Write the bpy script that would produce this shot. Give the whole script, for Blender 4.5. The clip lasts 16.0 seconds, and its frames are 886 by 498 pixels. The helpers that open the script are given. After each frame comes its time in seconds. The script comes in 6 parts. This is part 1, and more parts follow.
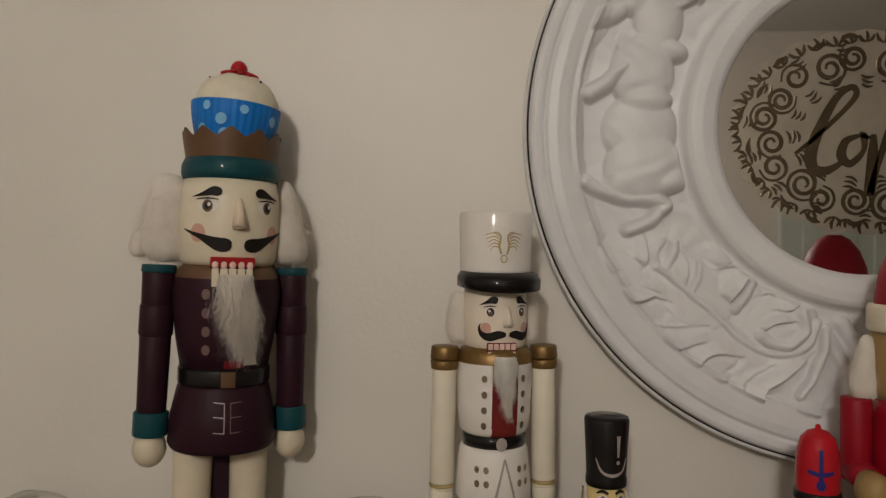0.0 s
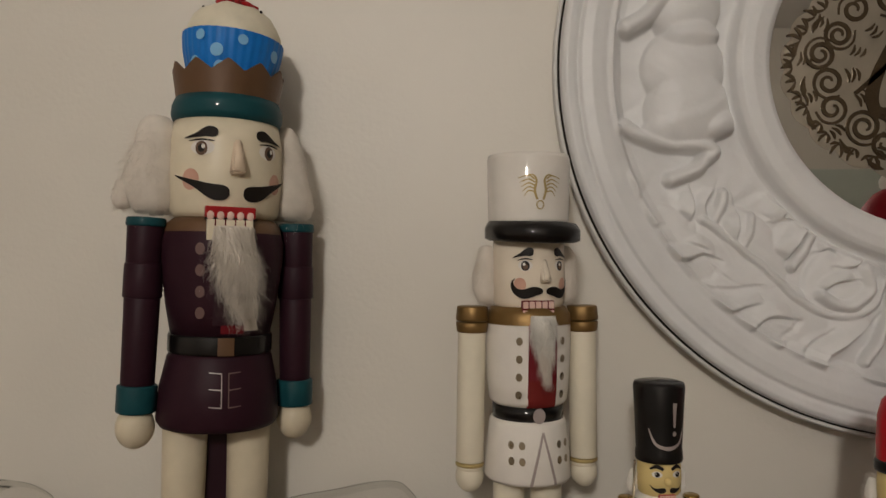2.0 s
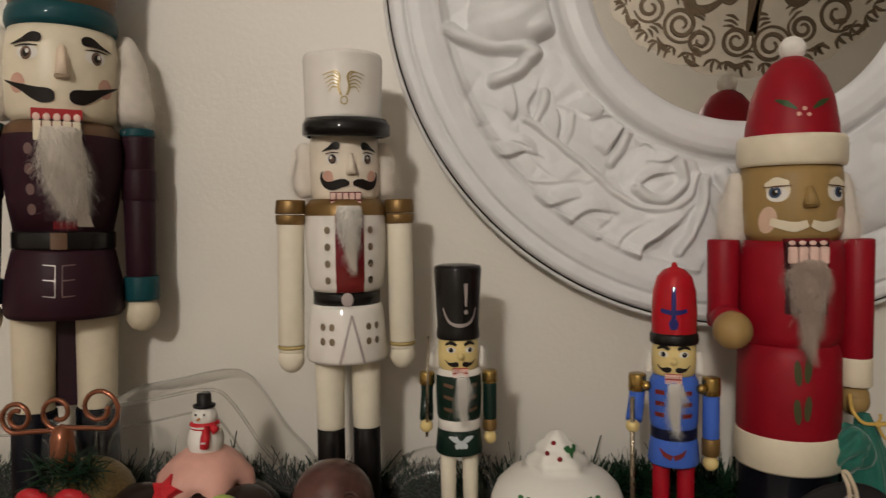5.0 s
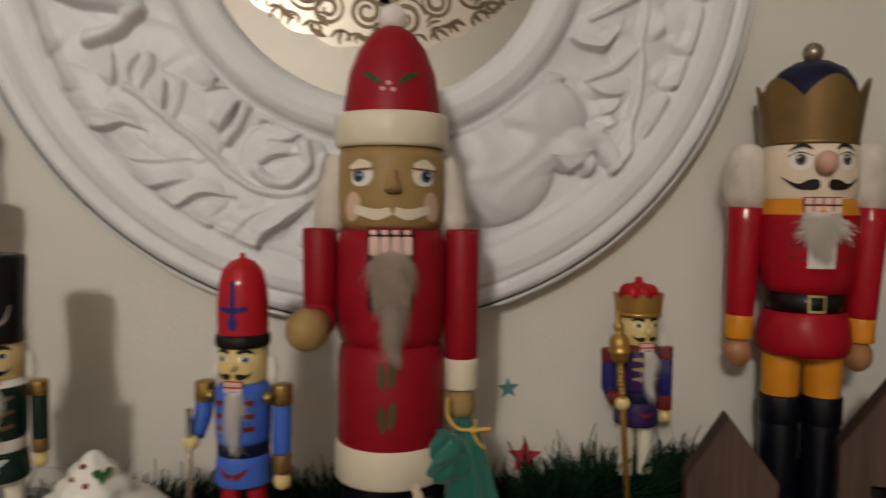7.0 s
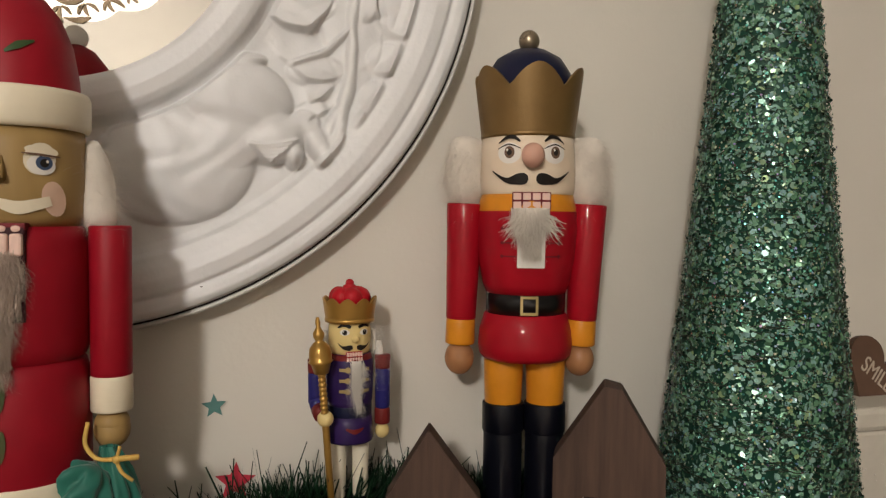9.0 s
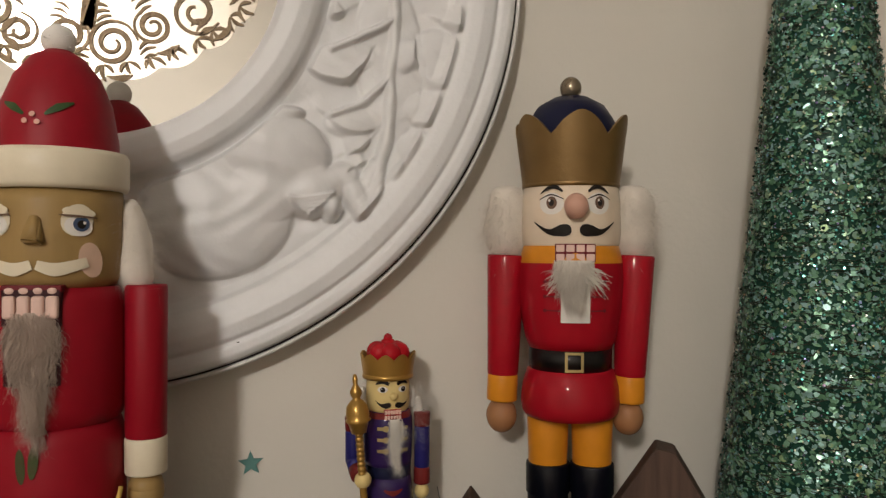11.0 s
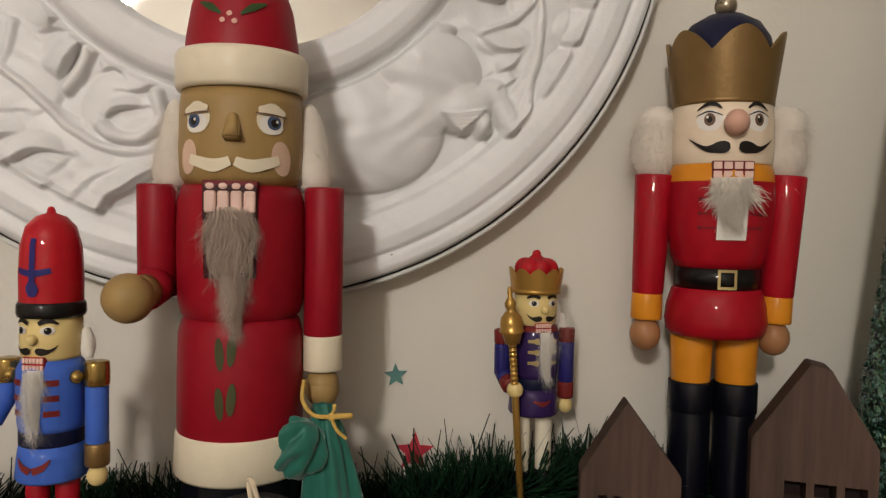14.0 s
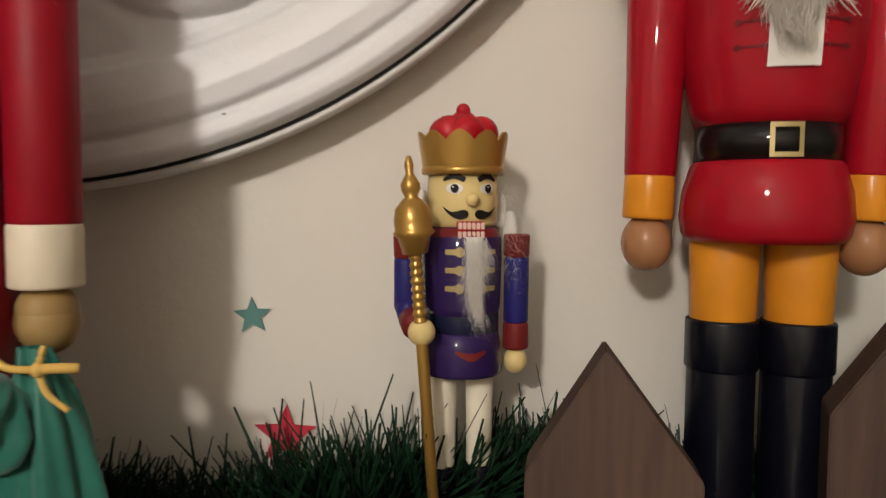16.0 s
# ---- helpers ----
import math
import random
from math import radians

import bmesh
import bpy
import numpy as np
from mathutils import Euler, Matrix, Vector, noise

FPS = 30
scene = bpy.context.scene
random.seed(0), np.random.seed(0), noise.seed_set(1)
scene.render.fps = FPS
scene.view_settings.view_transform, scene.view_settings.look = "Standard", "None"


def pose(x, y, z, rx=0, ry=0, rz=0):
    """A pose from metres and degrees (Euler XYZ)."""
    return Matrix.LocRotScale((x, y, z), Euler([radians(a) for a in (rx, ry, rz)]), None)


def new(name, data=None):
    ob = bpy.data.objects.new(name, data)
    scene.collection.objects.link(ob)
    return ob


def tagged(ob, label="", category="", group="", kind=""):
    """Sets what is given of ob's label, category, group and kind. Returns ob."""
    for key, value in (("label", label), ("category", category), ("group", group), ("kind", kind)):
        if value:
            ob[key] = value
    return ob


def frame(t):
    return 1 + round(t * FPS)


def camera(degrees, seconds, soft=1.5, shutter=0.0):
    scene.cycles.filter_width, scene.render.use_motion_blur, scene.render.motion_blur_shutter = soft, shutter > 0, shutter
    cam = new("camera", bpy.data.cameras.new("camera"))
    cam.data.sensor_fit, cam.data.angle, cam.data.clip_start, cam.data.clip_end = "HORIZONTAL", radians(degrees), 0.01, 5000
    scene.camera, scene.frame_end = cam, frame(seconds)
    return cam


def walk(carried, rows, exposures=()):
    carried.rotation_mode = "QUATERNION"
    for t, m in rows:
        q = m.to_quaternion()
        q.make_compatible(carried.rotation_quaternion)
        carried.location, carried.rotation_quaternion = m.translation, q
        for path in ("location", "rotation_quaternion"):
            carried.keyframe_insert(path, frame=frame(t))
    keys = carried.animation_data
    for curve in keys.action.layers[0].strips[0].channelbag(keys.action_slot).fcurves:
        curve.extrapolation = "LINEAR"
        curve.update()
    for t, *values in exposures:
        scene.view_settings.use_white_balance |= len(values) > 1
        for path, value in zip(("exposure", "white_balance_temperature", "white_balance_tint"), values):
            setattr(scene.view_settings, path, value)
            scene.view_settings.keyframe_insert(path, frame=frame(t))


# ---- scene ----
cam = camera(63.1, 16.0, soft=1.3, shutter=0.5)
METRES, EYE, TILT, LEAN, TURN = 1.0, 1.6, 0.0, -0.7, 3.4
ROWS = [
    (0.0, 0.0, 0.0, 0.0, 0.0, 0.0, -0.0),
    (0.5, -0.0147, 0.0175, -0.0124, -1.78, 1.13, 0.7),
    (1.0, -0.0299, 0.0372, -0.0245, -0.95, 1.11, 1.06),
    (1.5, -0.0357, 0.058, -0.033, -1.18, 1.32, 0.51),
    (2.0, -0.028, 0.0672, -0.0437, -1.03, 0.78, 0.44),
    (2.5, -0.0014, 0.0612, -0.053, 1.27, 0.41, 1.37),
    (3.0, 0.0227, 0.0632, -0.0614, 1.0, -0.34, 1.14),
    (5.5, 0.1509, 0.0312, -0.0917, -0.79, -3.05, 1.35),
    (6.0, 0.1972, 0.0457, -0.0908, -2.47, -3.12, 0.83),
    (6.5, 0.2506, 0.0677, -0.0959, -5.79, -2.9, 0.23),
    (7.0, 0.3102, 0.084, -0.0991, -10.25, -3.41, 0.16),
    (7.5, 0.3674, 0.0945, -0.1045, -13.94, -3.44, 0.1),
    (8.0, 0.4191, 0.0965, -0.1065, -17.04, -3.29, -0.03),
    (8.5, 0.4484, 0.097, -0.1088, -18.58, -3.21, 0.01),
    (11.0, 0.4607, 0.113, -0.0943, -15.01, -0.23, 0.52),
    (11.5, 0.4469, 0.1026, -0.093, -13.73, -0.36, 0.57),
    (12.0, 0.4206, 0.097, -0.0985, -13.37, -0.21, 0.85),
    (12.5, 0.3846, 0.1006, -0.1031, -12.65, -0.9, 0.71),
    (13.0, 0.3653, 0.1093, -0.1129, -11.4, -1.43, 0.15),
    (13.5, 0.3756, 0.1238, -0.129, -12.35, -2.51, -0.44),
    (14.0, 0.3822, 0.1252, -0.1287, -12.51, -2.72, -0.38),
    (14.5, 0.3949, 0.118, -0.122, -11.98, -2.78, -0.59),
    (15.0, 0.426, 0.1724, -0.1539, -11.55, -3.54, -0.6),
    (15.5, 0.4697, 0.2497, -0.1799, -9.55, -3.45, -0.34),
    (16.0, 0.4897, 0.2938, -0.1905, -9.86, -3.95, 0.28),
]
EXPOSURES = [(0.0, -0.30), (3.0, -0.18), (5.5, 0.08), (7.0, 0.04), (7.6, 0.30), (8.5, 0.56), (11.0, 0.30), (12.0, 0.15), (12.9, 0.14), (13.5, 0.38), (14.5, 0.48), (16.0, 0.82)]
walk(cam, [(t, pose(0, 0, EYE, TILT, LEAN, TURN) @ pose(METRES * x, METRES * y, METRES * z, 90 + pitch, roll, yaw)) for t, x, y, z, yaw, pitch, roll in ROWS], EXPOSURES)

# ---- plan ----
SHELF = 1.262      # top of the mantel shelf
WALL = 0.654       # face of the wall behind the figures
MED = (0.322, 1.707)   # centre of the round mirror, x and z

# ---- world and light ----
world = bpy.data.worlds.new("world")
scene.world = world
world.use_nodes = True
wn = world.node_tree.nodes
sky = wn.new("ShaderNodeTexSky")
sky.sky_type, sky.sun_disc, sky.sun_elevation = "NISHITA", False, radians(4)
world.node_tree.links.new(sky.outputs[0], wn["Background"].inputs[0])
wn["Background"].inputs[1].default_value = 0.02

LAMP = (-0.25, -1.16, 2.16)
LAMP_R = 0.08       # radius of the globe
LAMP_POWER = 186.0
LAMP_COLOR = (1.0, 0.925, 0.85)

# ---- materials ----
def mat(name, color, rough=0.5, metal=0.0, vary=0.12, scale=60.0, bump=0.0, bscale=300.0, coat=0.0, spec=0.5, sheen=0.0, emit=None, trans=0.0, second=None, stretch=(1, 1, 1), sub=0.0):
    m = bpy.data.materials.new(name)
    m.use_nodes = True
    nt = m.node_tree
    b = nt.nodes["Principled BSDF"]
    b.inputs["Roughness"].default_value = rough
    b.inputs["Metallic"].default_value = metal
    b.inputs["Coat Weight"].default_value = coat
    b.inputs["Coat Roughness"].default_value = 0.05
    b.inputs["Specular IOR Level"].default_value = spec
    b.inputs["Sheen Weight"].default_value = sheen
    b.inputs["Transmission Weight"].default_value = trans
    b.inputs["Subsurface Weight"].default_value = sub
    b.inputs["Subsurface Scale"].default_value = 0.004
    co = nt.nodes.new("ShaderNodeTexCoord")
    mp = nt.nodes.new("ShaderNodeMapping")
    mp.inputs["Scale"].default_value = stretch
    nt.links.new(co.outputs["Object"], mp.inputs[0])
    n1 = nt.nodes.new("ShaderNodeTexNoise")
    n1.inputs["Scale"].default_value = scale
    n1.inputs["Detail"].default_value = 6
    n2 = nt.nodes.new("ShaderNodeTexNoise")
    n2.inputs["Scale"].default_value = scale * 0.13
    n2.inputs["Detail"].default_value = 2
    for n in (n1, n2):
        nt.links.new(mp.outputs[0], n.inputs["Vector"])
    add = nt.nodes.new("ShaderNodeMath")
    add.operation = "ADD"
    nt.links.new(n1.outputs["Fac"], add.inputs[0])
    nt.links.new(n2.outputs["Fac"], add.inputs[1])
    ramp = nt.nodes.new("ShaderNodeMapRange")
    ramp.inputs["From Min"].default_value, ramp.inputs["From Max"].default_value = 0.65, 1.35
    nt.links.new(add.outputs[0], ramp.inputs["Value"])
    mix = nt.nodes.new("ShaderNodeMix")
    mix.data_type = "RGBA"
    c2 = second if second else tuple(c * (1 - vary) for c in color)
    mix.inputs["A"].default_value = (*c2, 1)
    mix.inputs["B"].default_value = (*[min(1, c * (1 + vary * 0.4)) for c in color], 1)
    nt.links.new(ramp.outputs[0], mix.inputs["Factor"])
    nt.links.new(mix.outputs["Result"], b.inputs["Base Color"])
    rr = nt.nodes.new("ShaderNodeMapRange")
    rr.inputs["To Min"].default_value, rr.inputs["To Max"].default_value = rough * 0.85, min(1, rough * 1.15)
    nt.links.new(n1.outputs["Fac"], rr.inputs["Value"])
    nt.links.new(rr.outputs[0], b.inputs["Roughness"])
    if bump:
        nb = nt.nodes.new("ShaderNodeTexNoise")
        nb.inputs["Scale"].default_value = bscale
        nb.inputs["Detail"].default_value = 5
        nt.links.new(mp.outputs[0], nb.inputs["Vector"])
        bp = nt.nodes.new("ShaderNodeBump")
        bp.inputs["Strength"].default_value = bump
        bp.inputs["Distance"].default_value = 0.001
        nt.links.new(nb.outputs["Fac"], bp.inputs["Height"])
        nt.links.new(bp.outputs[0], b.inputs["Normal"])
    if emit:
        b.inputs["Emission Color"].default_value = (*emit[0], 1)
        b.inputs["Emission Strength"].default_value = emit[1]
    return m


M = {}
def paint(name, color, rough=0.32, **k):
    k.setdefault("bump", 0.12)
    k.setdefault("bscale", 180.0)
    k.setdefault("vary", 0.14)
    k.setdefault("scale", 90.0)
    if k.get("coat"):
        rough, k["spec"] = 0.55, 0.12
    elif not k.get("metal"):
        k.setdefault("spec", 0.25)
    M[name] = mat(name, color, rough, **k)


paint("wall_paint", (0.725, 0.685, 0.61), 0.46, vary=0.05, scale=9.0, bump=0.25, bscale=220.0, spec=0.6)
paint("ceiling_paint", (0.62, 0.60, 0.57), 0.85, vary=0.05, scale=8.0)
paint("room_beige", (0.52, 0.48, 0.40), 0.8, vary=0.06, scale=6.0)
paint("room_paint", (0.70, 0.66, 0.59), 0.8, vary=0.06, scale=6.0)
paint("floor_wood", (0.22, 0.13, 0.07), 0.45, vary=0.35, scale=14.0, stretch=(0.2, 2, 1))
paint("shelf_wood", (0.16, 0.09, 0.05), 0.45, vary=0.35, scale=30.0, stretch=(0.2, 2, 2))
paint("pale_door", (0.55, 0.60, 0.54), 0.5, vary=0.05)
paint("plaster", (0.74, 0.74, 0.74), 0.42, vary=0.07, scale=40.0, bump=0.3, bscale=260.0, spec=0.5)
paint("rim_dark", (0.02, 0.018, 0.015), 0.5)
paint("rim_white", (0.70, 0.69, 0.66), 0.4, vary=0.12)
paint("decal", (0.115, 0.085, 0.055), 0.30, metal=1.0, bump=0.5, bscale=700.0)
paint("decal_film", (0.82, 0.75, 0.64), 0.30, metal=1.0, bump=0.2)
paint("plum", (0.030, 0.0095, 0.016), 0.5, spec=0.15)
paint("plum_dark", (0.028, 0.010, 0.016), 0.4)
paint("teal", (0.008, 0.060, 0.072), 0.26, coat=0.3)
paint("brass_brown", (0.13, 0.066, 0.030), 0.45, metal=0.1, bump=0.3)
paint("cream", (0.74, 0.66, 0.50), 0.34, vary=0.08)
paint("bone", (0.66, 0.58, 0.43), 0.38, vary=0.08)
paint("skin", (0.74, 0.60, 0.45), 0.3, vary=0.07)
paint("skin_gloss", (0.79, 0.70, 0.57), 0.16, vary=0.06, coat=0.6)
paint("skin_warm", (0.76, 0.63, 0.48), 0.16, vary=0.06, coat=0.6)
paint("skin_yellow", (0.72, 0.56, 0.24), 0.22, vary=0.08, coat=0.5)
paint("tan_wood", (0.36, 0.235, 0.09), 0.45, vary=0.18, stretch=(1, 1, 0.2))
paint("ball_wood", (0.36, 0.17, 0.075), 0.33, vary=0.2, coat=0.6)
paint("blush", (0.62, 0.36, 0.27), 0.4)
paint("black", (0.005, 0.004, 0.004), 0.2, coat=0.6, vary=0.3)
paint("face_black", (0.012, 0.008, 0.006), 0.6)
paint("white", (0.78, 0.74, 0.68), 0.22, vary=0.06, coat=0.6)
paint("ivory", (0.76, 0.70, 0.56), 0.25, vary=0.07, coat=0.25)
paint("teeth", (0.78, 0.55, 0.47), 0.35)
paint("mouth_red", (0.36, 0.012, 0.015), 0.35)
paint("red", (0.36, 0.004, 0.014), 0.30, coat=0.4)
paint("red_satin", (0.29, 0.004, 0.014), 0.5)
paint("red_gloss", (0.44, 0.005, 0.014), 0.12, coat=0.6)
paint("slot_dark", (0.035, 0.004, 0.006), 0.5)
paint("cheek", (0.68, 0.47, 0.35), 0.4)
paint("crimson_dark", (0.15, 0.008, 0.014), 0.4)
paint("orange", (0.66, 0.25, 0.018), 0.3)
paint("gold", (0.25, 0.150, 0.052), 0.42, metal=0.65, bump=0.25)
paint("king_gold", (0.46, 0.265, 0.060), 0.30, metal=0.55, bump=0.15)
paint("gold_bright", (0.48, 0.32, 0.10), 0.2, metal=0.9)
paint("antique_gold", (0.22, 0.132, 0.044), 0.40, metal=0.5, bump=0.3)
paint("gold_line", (0.45, 0.34, 0.14), 0.4, metal=0.3)
paint("silver_line", (0.42, 0.36, 0.34), 0.4, metal=0.2)
paint("button_dull", (0.17, 0.105, 0.095), 0.4)
paint("pewter", (0.33, 0.27, 0.19), 0.28, metal=0.8)
paint("navy", (0.006, 0.008, 0.032), 0.25, coat=0.3)
paint("boot_navy", (0.0015, 0.002, 0.006), 0.16, coat=0.45, vary=0.3)
paint("blue", (0.055, 0.14, 0.56), 0.28, coat=0.3)
paint("violet", (0.030, 0.013, 0.085), 0.14, coat=0.6)
paint("royal", (0.020, 0.018, 0.14), 0.2, coat=0.4)
paint("maroon", (0.17, 0.018, 0.016), 0.25, coat=0.3)
paint("green_dark", (0.004, 0.020, 0.013), 0.15, coat=0.45)
paint("leaf_paint", (0.035, 0.075, 0.022), 0.4)
paint("button_brown", (0.045, 0.075, 0.024), 0.4, second=(0.075, 0.045, 0.022), scale=200.0)
paint("wool", (0.74, 0.68, 0.60), 0.9, sheen=0.3, vary=0.15, spec=0.1, sub=0.0)
paint("wool_white", (0.80, 0.77, 0.71), 0.9, sheen=0.3, vary=0.12, spec=0.1)
paint("wool_taupe", (0.50, 0.40, 0.33), 0.9, sheen=0.3, vary=0.2, spec=0.1)
paint("iris_blue", (0.07, 0.10, 0.17), 0.25)
paint("iris_brown", (0.16, 0.10, 0.07), 0.25)
paint("cup_blue", (0.010, 0.19, 0.62), 0.45)
paint("cup_dot", (0.24, 0.52, 0.80), 0.5)
paint("pearl", (0.50, 0.55, 0.56), 0.25, coat=0.5)
paint("frosting", (0.76, 0.70, 0.55), 0.5, bump=0.4, bscale=120.0)
paint("holly", (0.03, 0.13, 0.04), 0.3, coat=0.3)
paint("berry", (0.22, 0.015, 0.02), 0.2, coat=0.4)
paint("porcelain", (0.76, 0.74, 0.68), 0.16, vary=0.05, coat=0.4, bump=0.05)
paint("pink", (0.70, 0.38, 0.31), 0.25, coat=0.4)
paint("chocolate", (0.018, 0.009, 0.007), 0.12, coat=0.5, vary=0.35)
# paler pinkish second tone paints glossy reflections into the brown
paint("choc_brown", (0.026, 0.010, 0.008), 0.25, coat=0.8, vary=0.4, second=(0.13, 0.055, 0.043), scale=75.0)
paint("lime", (0.33, 0.42, 0.10), 0.5, vary=0.2)
paint("copper", (0.28, 0.10, 0.05), 0.3, metal=0.6)
paint("glitter_gold", (0.24, 0.17, 0.065), 0.35, metal=0.6, vary=0.6, scale=500.0, bump=1.0, bscale=900.0)
paint("ribbon_red", (0.55, 0.02, 0.03), 0.4)
paint("cork", (0.50, 0.34, 0.19), 0.8, vary=0.3, scale=300.0)
paint("slate", (0.014, 0.013, 0.014), 0.7, vary=0.3)
paint("cord", (0.62, 0.52, 0.38), 0.8)
paint("cord_yellow", (0.66, 0.43, 0.11), 0.7, vary=0.15)
paint("satin_green", (0.018, 0.150, 0.110), 0.42, sheen=0.4, vary=0.25)
paint("star_teal", (0.11, 0.25, 0.23), 0.6)
paint("star_red", (0.60, 0.045, 0.075), 0.6)
paint("needle_green", (0.008, 0.031, 0.013), 0.38, vary=0.5, scale=200.0)
paint("wire", (0.03, 0.045, 0.03), 0.5)
paint("house_wood", (0.088, 0.053, 0.039), 0.62, vary=0.45, scale=55.0, stretch=(5, 5, 0.35), bump=0.5, bscale=60.0)
paint("house_dark", (0.018, 0.010, 0.009), 0.8)
paint("cone_body", (0.020, 0.080, 0.055), 0.5, vary=0.4, scale=250.0)
paint("lamp_metal", (0.55, 0.52, 0.48), 0.3, metal=0.9)
paint("heart_brown", (0.13, 0.075, 0.05), 0.55, vary=0.2)
paint("heart_line", (0.55, 0.47, 0.38), 0.6)
paint("box_white", (0.62, 0.58, 0.50), 0.45, vary=0.08)

for key, rough, metal, cols in (
        ("foil", 0.26, 0.30, [(0.0, (0.085, 0.200, 0.125)), (0.3, (0.140, 0.310, 0.180)), (0.55, (0.200, 0.390, 0.300)), (0.8, (0.230, 0.410, 0.410)), (1.0, (0.260, 0.390, 0.180))]),
        ("sequin", 0.30, 0.35, [(0.0, (0.008, 0.030, 0.022)), (0.35, (0.020, 0.070, 0.045)), (0.55, (0.09, 0.22, 0.13)), (0.75, (0.06, 0.24, 0.24)), (0.92, (0.25, 0.42, 0.28)), (1.0, (0.50, 0.56, 0.40))]),
        ("sequin_bright", 0.10, 0.85, [(0.0, (0.20, 0.55, 0.40)), (0.3, (0.14, 0.62, 0.58)), (0.5, (0.45, 0.62, 0.42)), (0.7, (0.60, 0.68, 0.62)), (0.86, (0.16, 0.36, 0.58)), (0.94, (0.36, 0.28, 0.62)), (1.0, (0.70, 0.66, 0.32))])):
    m = mat(key, (0.05, 0.25, 0.17), rough, metal=metal, vary=0.2)
    nt = m.node_tree
    geo = nt.nodes.new("ShaderNodeNewGeometry")
    ramp = nt.nodes.new("ShaderNodeValToRGB")
    ramp.color_ramp.elements[0].color = (*cols[0][1], 1)
    ramp.color_ramp.elements[1].color = (*cols[-1][1], 1)
    for p, c in cols[1:-1]:
        e = ramp.color_ramp.elements.new(p)
        e.color = (*c, 1)
    nt.links.new(geo.outputs["Random Per Island"], ramp.inputs[0])
    nt.links.new(ramp.outputs[0], nt.nodes["Principled BSDF"].inputs["Base Color"])
    M[key] = m

M["globe"] = mat("globe", (0.9, 0.88, 0.84), 0.3, emit=(LAMP_COLOR, LAMP_POWER))
mirror = mat("mirror_silver", (0.80, 0.79, 0.76), 0.02, metal=1.0, vary=0.02)
mirror.node_tree.nodes["Principled BSDF"].inputs["Roughness"].default_value = 0.02
for l in list(mirror.node_tree.links):
    if l.to_socket.name == "Roughness":
        mirror.node_tree.links.remove(l)
M["mirror_silver"] = mirror
clear = bpy.data.materials.new("clear_plastic")
clear.use_nodes = True
cn = clear.node_tree.nodes
cn.remove(cn["Principled BSDF"])
see = cn.new("ShaderNodeBsdfTransparent")
see.inputs["Color"].default_value = (0.95, 0.94, 0.92, 1)
shine = cn.new("ShaderNodeBsdfGlossy")
shine.inputs["Color"].default_value = (0.85, 0.85, 0.83, 1)
shine.inputs["Roughness"].default_value = 0.10
facing = cn.new("ShaderNodeLayerWeight")
facing.inputs["Blend"].default_value = 0.13
haze = cn.new("ShaderNodeBsdfDiffuse")
haze.inputs["Color"].default_value = (0.8, 0.79, 0.76, 1)
milky = cn.new("ShaderNodeMixShader")
milky.inputs[0].default_value = 0.045
clear.node_tree.links.new(see.outputs[0], milky.inputs[1])
clear.node_tree.links.new(haze.outputs[0], milky.inputs[2])
blend = cn.new("ShaderNodeMixShader")
clear.node_tree.links.new(facing.outputs["Fresnel"], blend.inputs[0])
clear.node_tree.links.new(milky.outputs[0], blend.inputs[1])
clear.node_tree.links.new(shine.outputs[0], blend.inputs[2])
clear.node_tree.links.new(blend.outputs[0], cn["Material Output"].inputs[0])
M["clear_plastic"] = clear
edge = clear.copy()
edge.name = "plastic_edge"
edge.node_tree.nodes["Layer Weight"].inputs["Blend"].default_value = 0.20
M["plastic_edge"] = edge
film = M["decal_film"].node_tree.nodes["Principled BSDF"]
film.inputs["Alpha"].default_value = 0.62


